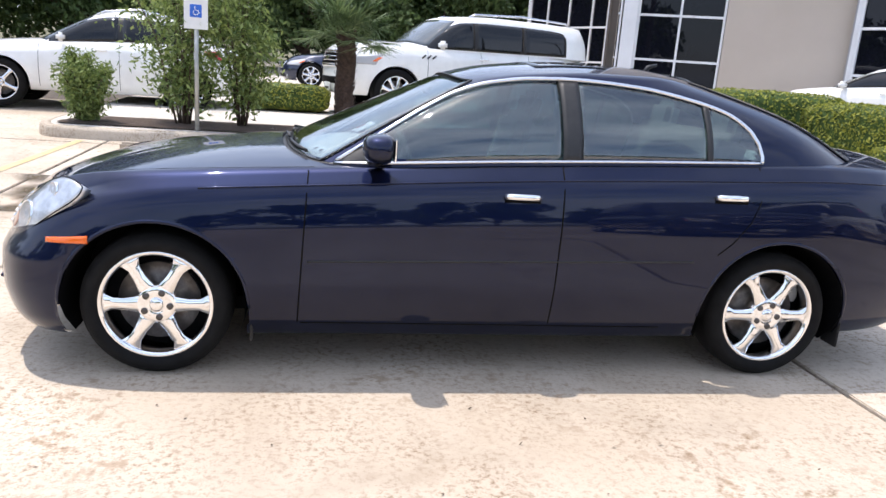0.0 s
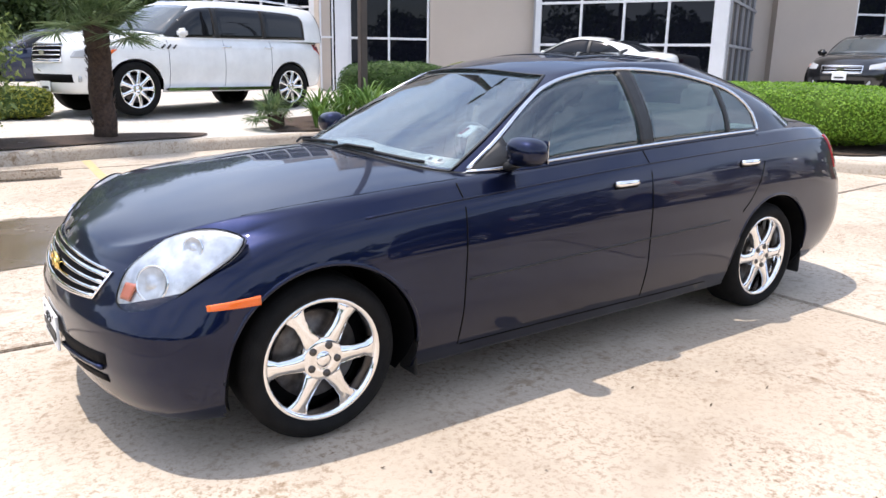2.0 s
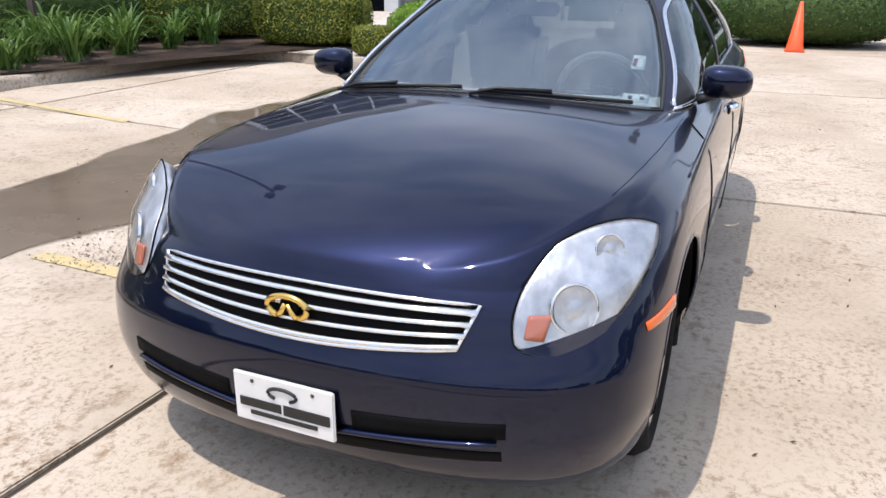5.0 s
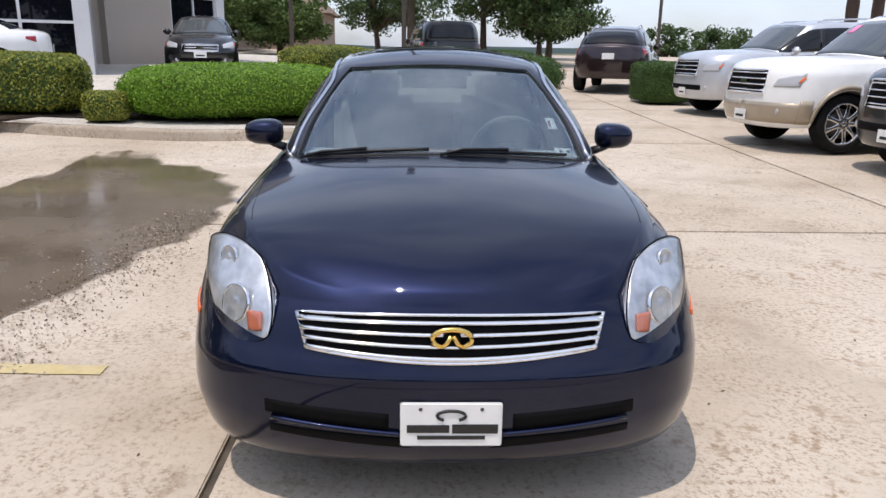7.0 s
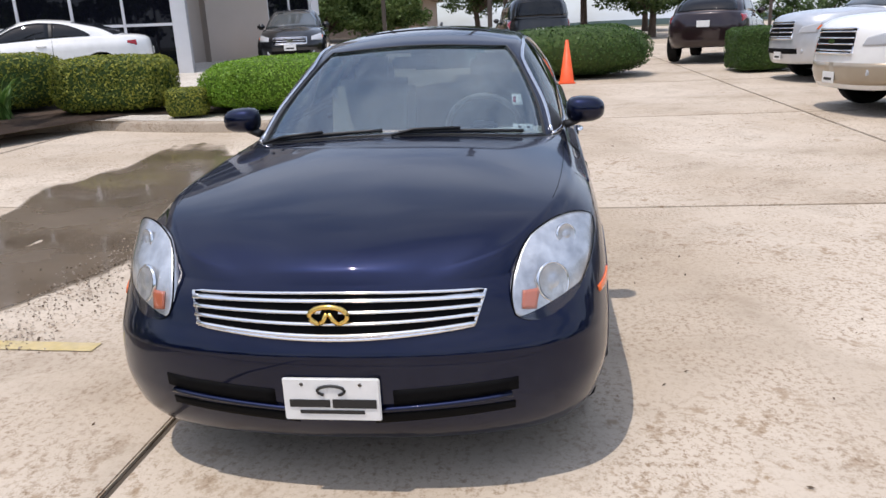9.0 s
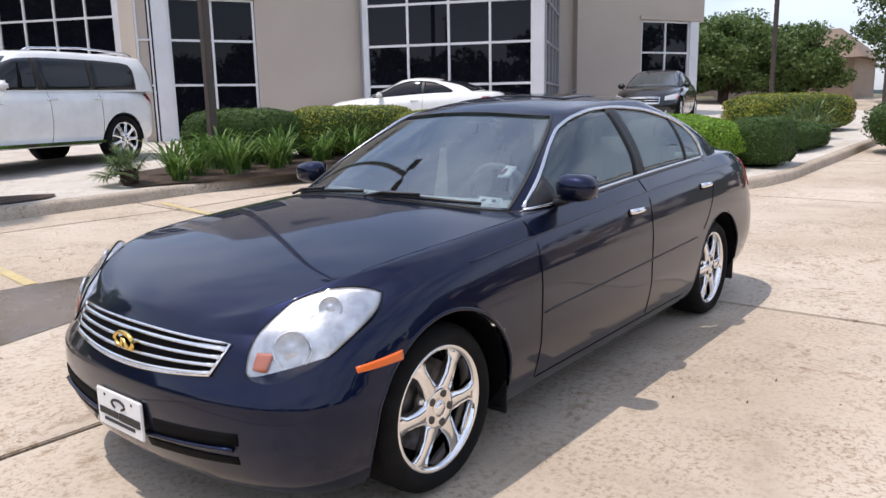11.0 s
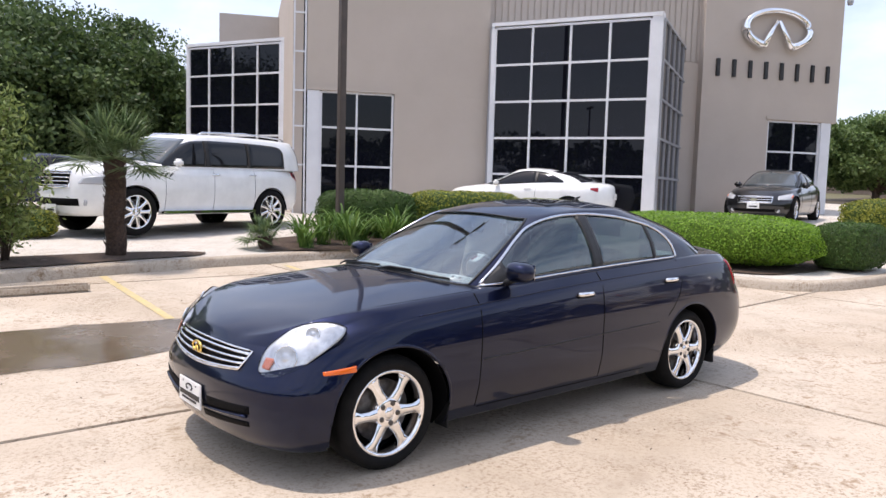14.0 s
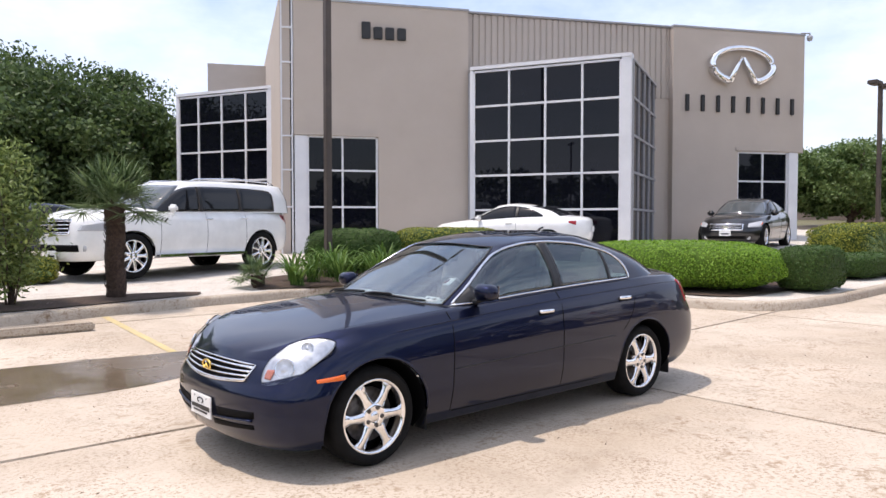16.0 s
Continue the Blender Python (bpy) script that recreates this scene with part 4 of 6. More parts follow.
    # bumper slots: sheets on the skin, the shade of their depth put into the colour
    for z0, z1, y0, y1, m_ in ((0.330, 0.384, 0.185, 0.56, GAP), (0.262, 0.298, 0.12, 0.55, GAP)):
        part("bumper_slot", sheet("bumper_slot", patch(lambda u, v: B.nose(sg * (y0 + (y1 - y0) * u), z0 + 0.034 * u + (z1 - z0) * (1 - 0.25 * u) * v, 0.003), 10, 3), m_, 0.008 * sg), car, "near-black sheet on the skin, painted shade of a bumper opening")
    part("bumper_blade", tube("bumper_blade", [B.nose(sg * (0.12 + 0.42 * k / 10), 0.316 + 0.034 * k / 10, 0.004) for k in range(11)], 0.012, NAVY, flat=0.7), car)
    # wiper
    wp = []
    for k in range(9):
        y = (0.02 if sg > 0 else -0.62) + 0.56 * k / 8
        g = 0.045 + 0.02 * k / 8
        wp.append(B.screen(y / 0.772, g, 0.016))
    wi = part("wiper", tube("wiper", wp, 0.008, BLACK, sides=6), car, "black windscreen wiper")
    part("wiper_arm", tube("wiper_arm", [wp[0] + Vector((0.03, -0.03, -0.01)), wp[1] + Vector((0.012, 0, 0.012)), wp[4] + Vector((0.006, 0, 0.014))], 0.007, BLACK, sides=6), wi)

# rolled lips of the wheel arches
for cx, rx, rz in ((1.422, 0.384, 0.366), (-1.415, 0.388, 0.372)):
    for right in (False, True):
        pts = []
        for k in range(41):
            a = math.pi * k / 40
            x, z = cx + rx * math.cos(a), 0.32 + rz * math.sin(a)
            pts.append(B.side(x, z, -0.006, right))
        part("arch_lip", tube("arch_lip", pts, 0.009, NAVY, sides=8), car)

# grille and emblem
# black sheet over the nose; the dark behind the bars is its colour
part("grille_opening", sheet("grille_opening", patch(lambda u, v: B.nose((0.455 - 0.03 * (1 - v)) * (1 - 2 * u), 0.572 - 0.026 * math.cos(math.pi * (u - 0.5)) + (0.118 - 0.032 * (2 * u - 1) ** 2) * v, 0.003), 24, 5), GAP, -0.006), car)
gr = part("grille_frame", tube("grille_frame", [B.nose(0.465 * (1 - 2 * k / 24), 0.661 + 0.008 * math.cos(math.pi * (k / 24 - 0.5)), 0.008) for k in range(25)] + [B.nose(-0.43 + 0.86 * k / 24, 0.568 - 0.026 * math.cos(math.pi * (k / 24 - 0.5)), 0.008) for k in range(25)], 0.006, CHROME, closed=True, sides=6), car, "chrome grille frame")
for k in range(4):
    z = 0.648 - 0.0235 * k
    half_w = 0.46 - 0.008 * k
    part("grille_bar", sheet("grille_bar", patch(lambda u, v: B.nose(half_w * (1 - 2 * u), z - (-0.002 + 0.008 * k) * math.cos(math.pi * (u - 0.5)) + 0.0145 * (v - 0.5), 0.022 - 0.008 * abs(2 * v - 1)), 26, 4), CHROME, -0.012), gr, "chrome grille bar")
ec = B.nose(0, 0.614, 0.03)
emb = part("emblem", tube("emblem", [ec + Vector((0, 0.058 * math.cos(a), 0.029 * math.sin(a))) for a in np.linspace(-1.05, math.pi + 1.05, 28)], 0.0082, GOLD, sides=8), car, "gold badge, an open oval ring")
for s_ in (1, -1):
    part("emblem_stroke", tube("emblem_stroke", [ec + Vector((0.002, s_ * 0.003, 0.010)), ec + Vector((0.002, s_ * 0.016, -0.014)), ec + Vector((0.002, s_ * 0.029, -0.025))], 0.0075, GOLD, sides=6), emb)
part("emblem_disc", lathe("emblem_disc", [(0.0005, 0.004), (0.024, 0.004), (0.027, 0.0), (0.027, -0.01)], GAP, 24), emb).matrix_local = Matrix.Translation(ec + Vector((-0.008, 0, 0.0))) @ pose(0, 0, 0, 0, 0, -90)
# plate with its print as plain bars
pl = part("number_plate", box("number_plate", (0.010, 0.300, 0.140), (2.197, 0, 0.362), WHITE, 0.004), car, "white dealer plate with black print")
for y, z, w, h in ((0.070, 0.350, 0.135, 0.028), (-0.068, 0.350, 0.125, 0.024), (0.0, 0.322, 0.20, 0.011)):
    part("print_bar", box("print_bar", (0.003, w, h), (2.2035, y, z), INK), pl)
part("print_oval", tube("print_oval", [(2.203, 0.042 * math.cos(a), 0.392 + 0.016 * math.sin(a)) for a in np.linspace(-1.0, math.pi + 1.0, 24)], 0.005, INK, sides=6), pl)
for y in (0.09, -0.09):
    part("plate_bolt", lathe("plate_bolt", [(0.0005, 0.003), (0.005, 0.002), (0.006, 0)], DISC, 10), pl).matrix_local = pose(2.202, y, 0.412, 0, 0, -90)

# screens, cabin
ws = part("windscreen", sheet("windscreen", patch(lambda u, v: B.screen(-0.875 + 1.75 * u, 0.035 + 0.935 * v, 0.003), 30, 14), WIND, 0.003), car, "clear curved windscreen")
ws.visible_shadow = False
rw = part("rear_window", sheet("rear_window", patch(lambda u, v: B.screen(0.815 - 1.63 * u, 0.04 + 0.93 * v, 0.003, True), 26, 12), TINT, 0.003), car)
rw.visible_shadow = False
for tail in (False, True):
    w_ = 0.815 if tail else 0.875
    lp = [B.screen(k, 0.035, 0.004, tail) for k in np.linspace(-w_, w_, 30)] + [B.screen(w_, g, 0.004, tail) for g in np.linspace(0.1, 0.9, 12)] + [B.screen(k, 0.97, 0.004, tail) for k in np.linspace(w_, -w_, 30)] + [B.screen(-w_, g, 0.004, tail) for g in np.linspace(0.9, 0.1, 12)]
    part("screen_seal", tube("screen_seal", lp, 0.008, BLACK, closed=True, sides=6, flat=0.5), car)
part("cowl", sheet("cowl", patch(lambda u, v: B.screen(-0.95 + 1.9 * u, 0.0, 0.0) + Vector((0.045 - 0.07 * v, 0, 0.006 + 0.01 * v)), 24, 3), BLACK, 0.01), car, "black plastic cowl")
part("sunroof", sheet("sunroof", patch(lambda u, v: Vector((-0.26 - 0.36 * v, 0.36 - 0.72 * u, B.zr(-0.26 - 0.36 * v) + 0.055 * (1 - (abs(0.36 - 0.72 * u) / 0.535) ** 2.2) + 0.0035)), 12, 8), DGLASS, -0.003), car, "dark glass sunroof panel")
part("aerial", tube("aerial", [(-0.98, 0, 1.43), (-1.0, 0, 1.462), (-1.05, 0, 1.478)], lambda k: 0.016 - 0.008 * k, BLACK), car)
part("dashboard", sheet("dashboard", patch(lambda u, v: Vector((0.86 - 0.42 * v - 0.1 * (2 * u - 1) ** 2, 0.70 * (1 - 2 * u), 0.93 + 0.03 * math.sin(math.pi * v))), 16, 6), GREYTRIM, -0.12), car)
part("cabin_floor", box("cabin_floor", (2.5, 1.4, 0.05), (-0.5, 0, 0.38), GREYTRIM), car)
part("parcel_shelf", box("parcel_shelf", (0.4, 1.25, 0.04), (-1.55, 0, 1.02), GREYTRIM), car)


def seat(x, y, w):
    s_ = part("seat", box("seat", (0.52, w, 0.2), (x + 0.22, y, 0.52), CREAM, 0.05), car, "cream leather seat")
    part("backrest", box("backrest", (0.14, w, 0.62), (x - 0.12, y, 0.86), CREAM, 0.05, pose(0, 0, 0, 0, -14, 0)), s_)
    for dy in ((0,) if w < 0.7 else (-0.36, 0.36)):
        part("headrest", box("headrest", (0.09, 0.25, 0.17), (x - 0.23, y + dy, 1.2), CREAM, 0.035, pose(0, 0, 0, 0, -10, 0)), s_)


seat(-0.22, 0.36, 0.52)
seat(-0.22, -0.36, 0.52)
seat(-1.08, 0.0, 1.2)
wheel = part("steering_wheel", tube("steering_wheel", [(0, 0.185 * math.cos(a), 0.185 * math.sin(a)) for a in np.linspace(0, 2 * math.pi, 33)[:-1]], 0.015, DASHGREY, closed=True), car, "dark grey steering wheel")
wheel.matrix_local = pose(0.34, 0.36, 0.93, 0, 22, 0)
part("steering_hub", box("steering_hub", (0.05, 0.14, 0.12), (0.01, 0, -0.01), DASHGREY, 0.02), wheel)
for a in (0, math.pi, -math.pi / 2):
    part("steering_spoke", tube("steering_spoke", [(0, 0.05 * math.cos(a), 0.05 * math.sin(a)), (0, 0.18 * math.cos(a), 0.18 * math.sin(a))], 0.013, DASHGREY, flat=0.7), wheel)
part("interior_mirror", box("interior_mirror", (0.025, 0.24, 0.06), (0.22, 0, 1.27), BLACK, 0.012), car)
st = part("inspection_sticker", sheet("inspection_sticker", patch(lambda u, v: B.screen((0.70 + 0.115 * u), 0.085 + 0.06 * v, -0.002), 4, 2), WHITE, 0.002), car, "small white sticker with two dark spots")
for u in (0.3, 0.75):
    part("sticker_spot", sheet("sticker_spot", patch(lambda a, b: B.screen(0.70 + 0.115 * (u - 0.08 + 0.16 * a), 0.105 + 0.02 * b, 0.0005), 2, 2), INK, 0.001), st)
tag = part("price_tag", sheet("price_tag", patch(lambda u, v: B.screen(0.715 + 0.065 * u + 0.01 * v, 0.33 + 0.11 * v, -0.004), 3, 3), WHITE, 0.002), car, "white hanging tag with a red band")
part("tag_band", sheet("tag_band", patch(lambda u, v: B.screen(0.72 + 0.02 * u + 0.01 * v, 0.35 + 0.06 * v, -0.001), 2, 2), RED_LENS, 0.001), tag)


# ---- outdoor materials ----
def concrete_mat(name, a, b, stain, stain_amount=0.5):
    m, nt, s = material(name)
    mp, nz, out = noise_colour(nt, s, [(0.25, a), (0.5, b), (0.8, tuple(v * 1.08 for v in b))], 1.3, 9.0, 0.65, second=(0.45, stain_amount, stain))
    # speckle of worn patches where the fine aggregate shows
    sp = nt.nodes.new("ShaderNodeTexNoise")
    sp.inputs["Scale"].default_value, sp.inputs["Detail"].default_value, sp.inputs["Roughness"].default_value = 9.0, 10.0, 0.75
    nt.links.new(mp.outputs[0], sp.inputs["Vector"])
    rp = nt.nodes.new("ShaderNodeValToRGB")
    rp.color_ramp.elements[0].position, rp.color_ramp.elements[0].color = 0.38, (0.55, 0.45, 0.34, 1)
    rp.color_ramp.elements[1].position, rp.color_ramp.elements[1].color = 0.47, (1, 1, 1, 1)
    nt.links.new(sp.outputs["Fac"], rp.inputs[0])
    mx = nt.nodes.new("ShaderNodeMix")
    mx.data_type, mx.blend_type = "RGBA", "MULTIPLY"
    mk = nt.nodes.new("ShaderNodeTexNoise")
    mk.inputs["Scale"].default_value, mk.inputs["Detail"].default_value = 0.9, 5.0
    nt.links.new(mp.outputs[0], mk.inputs["Vector"])
    mr = nt.nodes.new("ShaderNodeMapRange")
    mr.inputs["From Min"].default_value, mr.inputs["From Max"].default_value = 0.45, 0.62
    mr.inputs["To Min"].default_value, mr.inputs["To Max"].default_value = 0.15, 0.9
    nt.links.new(mk.outputs["Fac"], mr.inputs["Value"])
    nt.links.new(mr.outputs[0], mx.inputs[0])
    nt.links.new(out, mx.inputs[6])
    nt.links.new(rp.outputs[0], mx.inputs[7])
    pit = nt.nodes.new("ShaderNodeTexNoise")
    pit.inputs["Scale"].default_value, pit.inputs["Detail"].default_value, pit.inputs["Roughness"].default_value = 34.0, 8.0, 0.78
    nt.links.new(mp.outputs[0], pit.inputs["Vector"])
    pr = nt.nodes.new("ShaderNodeValToRGB")
    pr.color_ramp.elements[0].position, pr.color_ramp.elements[0].color = 0.40, (0.46, 0.37, 0.28, 1)
    pr.color_ramp.elements[1].position, pr.color_ramp.elements[1].color = 0.50, (1, 1, 1, 1)
    e_ = pr.color_ramp.elements.new(0.66)
    e_.color = (1.0, 1.0, 1.0, 1)
    e2 = pr.color_ramp.elements.new(0.74)
    e2.color = (1.12, 1.12, 1.12, 1)
    nt.links.new(pit.outputs["Fac"], pr.inputs[0])
    wide = nt.nodes.new("ShaderNodeTexNoise")
    wide.inputs["Scale"].default_value, wide.inputs["Detail"].default_value, wide.inputs["Roughness"].default_value = 2.2, 6.0, 0.65
    nt.links.new(mp.outputs[0], wide.inputs["Vector"])
    wr = nt.nodes.new("ShaderNodeMapRange")
    wr.inputs["From Min"].default_value, wr.inputs["From Max"].default_value = 0.42, 0.62
    wr.inputs["To Min"].default_value, wr.inputs["To Max"].default_value = 0.25, 0.95
    nt.links.new(wide.outputs["Fac"], wr.inputs["Value"])
    m2 = nt.nodes.new("ShaderNodeMix")
    m2.data_type, m2.blend_type = "RGBA", "MULTIPLY"
    nt.links.new(wr.outputs[0], m2.inputs[0])
    nt.links.new(mx.outputs[2], m2.inputs[6])
    nt.links.new(pr.outputs[0], m2.inputs[7])
    nt.links.new(m2.outputs[2], s.inputs["Base Color"])
    s.inputs["Roughness"].default_value = 0.85
    bump(nt, s, mp.outputs[0], 45.0, 0.35, 0.01)
    return m


CONCRETE = concrete_mat("lot_concrete", (0.43, 0.362, 0.280), (0.575, 0.496, 0.400), (0.66, 0.60, 0.52), 0.7)
KERB = concrete_mat("kerb_concrete", (0.40, 0.34, 0.27), (0.52, 0.45, 0.36), (0.6, 0.55, 0.5), 0.6)
DRIVE = concrete_mat("drive_concrete", (0.52, 0.48, 0.42), (0.62, 0.58, 0.52), (0.8, 0.78, 0.74))
JOINT = rough_mat("joint_filler", (0.05, 0.04, 0.03), (0.12, 0.095, 0.07), 10.0, 0.9)
GRASS_SOIL = rough_mat("dry_verge", (0.10, 0.10, 0.05), (0.17, 0.15, 0.08), 0.5, 0.95)
MULCH = rough_mat("dark_mulch", (0.035, 0.022, 0.014), (0.10, 0.065, 0.045), 14.0, 0.95, 40.0, 0.9)
YELLOW = rough_mat("faded_yellow_paint", (0.50, 0.42, 0.26), (0.62, 0.48, 0.20), 7.0, 0.7, 45.0, 0.3, second=(18.0, 0.6, (0.8, 0.8, 0.75)))
STUCCO = rough_mat("tan_stucco", (0.48, 0.412, 0.348), (0.51, 0.44, 0.375), 1.2, 0.9, 160.0, 0.25, second=(0.25, 0.25, (0.88, 0.87, 0.86)))
CORRUGATED = rough_mat("tan_ribbed_metal", (0.43, 0.375, 0.32), (0.46, 0.40, 0.345), 2.0, 0.55, bump_strength=0)
WHITE_FRAME = rough_mat("white_window_frame", (0.66, 0.66, 0.67), (0.74, 0.74, 0.75), 2.0, 0.5, bump_strength=0)
GREY_FRAME = rough_mat("grey_window_frame", (0.30, 0.30, 0.31), (0.36, 0.36, 0.37), 2.0, 0.5, bump_strength=0)
FACADE_GLASS = dark_glass("dark_facade_glass", (0.004, 0.0045, 0.0075), 0.015, 0.26)
BRONZE = rough_mat("dark_bronze_post", (0.055, 0.042, 0.034), (0.085, 0.064, 0.05), 4.0, 0.5, 80.0, 0.1)
SIGN_BLACK = rough_mat("black_sign_letters", (0.012, 0.012, 0.012), (0.03, 0.028, 0.026), 6.0, 0.45, bump_strength=0)
SIGN_BLUE = rough_mat("blue_sign", (0.02, 0.12, 0.55), (0.03, 0.15, 0.6), 6.0, 0.4, bump_strength=0)
STEEL = rough_mat("galvanised_post", (0.38, 0.38, 0.36), (0.5, 0.5, 0.48), 12.0, 0.5, bump_strength=0, metallic=0.7)
BARK = rough_mat("bark", (0.06, 0.042, 0.03), (0.14, 0.10, 0.075), 12.0, 0.95, 40.0, 1.0, stretch=(1, 1, 0.3))
PALM_BARK = rough_mat("palm_bark", (0.03, 0.02, 0.015), (0.09, 0.058, 0.042), 25.0, 0.95, 60.0, 1.0)
ORANGE = rough_mat("orange_cone_plastic", (0.85, 0.10, 0.02), (0.9, 0.14, 0.04), 6.0, 0.5, bump_strength=0)
HOUSE_ROOF = rough_mat("brown_shingle_roof", (0.17, 0.12, 0.09), (0.24, 0.18, 0.13), 9.0, 0.9)
HOUSE_WALL = rough_mat("house_brick", (0.32, 0.24, 0.18), (0.40, 0.31, 0.24), 5.0, 0.9)
LEAF_HEDGE = leaf_mat("bright_hedge_leaf", (0.10, 0.22, 0.014), (0.24, 0.40, 0.04))
LEAF_DARK = leaf_mat("dark_hedge_leaf", (0.025, 0.06, 0.012), (0.08, 0.15, 0.03))
LEAF_OLIVE = leaf_mat("olive_hedge_leaf", (0.075, 0.115, 0.015), (0.37, 0.37, 0.055))
LEAF_OAK = leaf_mat("oak_leaf", (0.03, 0.058, 0.02), (0.125, 0.185, 0.06))
LEAF_LIGHT = leaf_mat("mid_green_leaf", (0.06, 0.11, 0.03), (0.19, 0.27, 0.09))
LEAF_WILLOW = leaf_mat("light_shrub_leaf", (0.08, 0.13, 0.035), (0.31, 0.38, 0.12))
LEAF_PALM = leaf_mat("palm_frond", (0.06, 0.11, 0.04), (0.22, 0.29, 0.13))
LEAF_LILY = leaf_mat("lily_blade", (0.04, 0.11, 0.018), (0.19, 0.30, 0.07))
# dark greens for the solid hedge cores: inner shade put into the colour
HEDGE_CORE = rough_mat("bright_hedge_core_shade", (0.05, 0.10, 0.008), (0.09, 0.16, 0.012), 8.0, 0.95)
DARK_CORE = rough_mat("hedge_core_shade", (0.03, 0.055, 0.012), (0.06, 0.10, 0.02), 8.0, 0.95)


def wet_mat():
    m, nt, s = material("wet_concrete")
    mp, _, _ = noise_colour(nt, s, [(0.3, (0.11, 0.083, 0.056)), (0.7, (0.19, 0.146, 0.102))], 1.2, 8.0)
    nz = nt.nodes.new("ShaderNodeTexNoise")
    nz.inputs["Scale"].default_value, nz.inputs["Detail"].default_value = 1.0, 6.0
    nt.links.new(mp.outputs[0], nz.inputs["Vector"])
    rp = nt.nodes.new("ShaderNodeValToRGB")
    rp.color_ramp.elements[0].position, rp.color_ramp.elements[0].color = 0.40, (0.07, 0.07, 0.07, 1)
    rp.color_ramp.elements[1].position, rp.color_ramp.elements[1].color = 0.6, (0.32, 0.32, 0.32, 1)
    nt.links.new(nz.outputs["Fac"], rp.inputs[0])
    nt.links.new(rp.outputs[0], s.inputs["Roughness"])
    # the wet film thins out raggedly towards its rim
    at = nt.nodes.new("ShaderNodeAttribute")
    at.attribute_name = "rim"
    add = nt.nodes.new("ShaderNodeMath")
    add.operation = "MULTIPLY_ADD"
    add.inputs[1].default_value = 0.85
    nt.links.new(nz.outputs["Fac"], add.inputs[0])
    nt.links.new(at.outputs["Fac"], add.inputs[2])
    mr = nt.nodes.new("ShaderNodeMapRange")
    mr.inputs["From Min"].default_value, mr.inputs["From Max"].default_value = 1.22, 1.36
    nt.links.new(add.outputs[0], mr.inputs["Value"])
    tr = nt.nodes.new("ShaderNodeBsdfTransparent")
    mix = nt.nodes.new("ShaderNodeMixShader")
    nt.links.new(mr.outputs[0], mix.inputs[0])
    nt.links.new(s.outputs[0], mix.inputs[1])
    nt.links.new(tr.outputs[0], mix.inputs[2])
    nt.links.new(mix.outputs[0], nt.nodes["Material Output"].inputs[0])
    return m


WET = wet_mat()

# ---- ground, paving, kerbs ----
def far_axis(near, step, reach):
    out, v, s = list(np.arange(-near, near + 0.01, step)), near, step
    while v < reach:
        s *= 1.5
        v += s
        out = [-v] + out + [v]
    return out


gx, gy = far_axis(60, 6, 1800), far_axis(60, 6, 1800)
ground = new("ground", sheet("ground", [[(x, y, lot_z(x, y) - 0.06) for x in gx] for y in gy], GRASS_SOIL))
tagged(ground, "dry grass and soil ground reaching the horizon", "ground", kind="structure")

pavement = root("pavement", Matrix(), "sun-bleached tan concrete parking lot in large slabs", "pavement", kind="structure")
XJ = [1.76 + 5.25 * k for k in range(-6, 12)]
YJ = [0.80 + 5.25 * k for k in range(-7, 4)]


def slab_mesh(w, h, rise, slope):
    bm = box_bm((w - 0.034, h - 0.034, 0.12), (0, 0, 0), 0.006)
    for v in bm.verts:
        v.co.z += rise * v.co.y + slope * v.co.x
    return bm_mesh("slab", bm, CONCRETE)


slabs = {(a, b): slab_mesh(5.25, 5.25, 0.03 * a, 0.022 * b) for a in (0, 1) for b in (0, 1)}
part("joint_bed", sheet("joint_bed", [[(x, y, lot_z(x, y) - 0.02) for x in (XJ[0], 1.76, XJ[-1])] for y in (YJ[0], 0.80, YJ[-1])], JOINT), pavement)


# ---- kerbed islands ----
KERB_LINE = [(-4.5, 8.6), (-4.55, 7.2), (-4.3, 6.42), (-3.4, 6.3), (-2.0, 6.45), (-0.6, 6.7), (0.8, 6.9), (2.6, 7.0), (4.4, 7.0), (5.5, 6.9), (6.1, 6.55), (6.3, 5.9), (6.15, 5.2), (6.07, 4.4), (6.1, 3.5), (6.3, 2.8), (6.7, 1.95), (7.0, 1.35), (7.3, 0.96), (7.72, 0.7), (8.4, 0.53), (9.3, 0.45), (10.5, 0.45), (13.0, 0.43), (17.0, 0.42), (30.0, 0.4)]


def smooth_line(pts, n):
    fx, fy = lin([(k, p[0]) for k, p in enumerate(pts)]), lin([(k, p[1]) for k, p in enumerate(pts)])
    return [Vector((fx(t), fy(t), 0)) for t in np.linspace(0, len(pts) - 1, n)]


def ease(t):
    t = min(1.0, max(0.0, t))
    return t * t * (3 - 2 * t)


def drive_z(x, y):
    """Height of the forecourt behind the kerb, which climbs towards the showroom."""
    return lot_z(x, y) + 0.15 + 0.20 * ease((x - 9.5) / 3.0) * ease((y - 2.0) / 3.0)


kl = smooth_line(KERB_LINE, 150)
kerb = root("kerb", Matrix(), "weathered rounded concrete kerb round planted islands", "kerb", kind="structure")
prof = [(0.0, -0.1), (0.012, 0.11), (0.03, 0.14), (0.06, 0.152), (0.15, 0.155), (0.16, 0.1)]
normals = []
for k in range(len(kl)):
    d = (kl[min(k + 1, len(kl) - 1)] - kl[max(k - 1, 0)]).normalized()
    normals.append(Vector((-d.y, d.x, 0)))
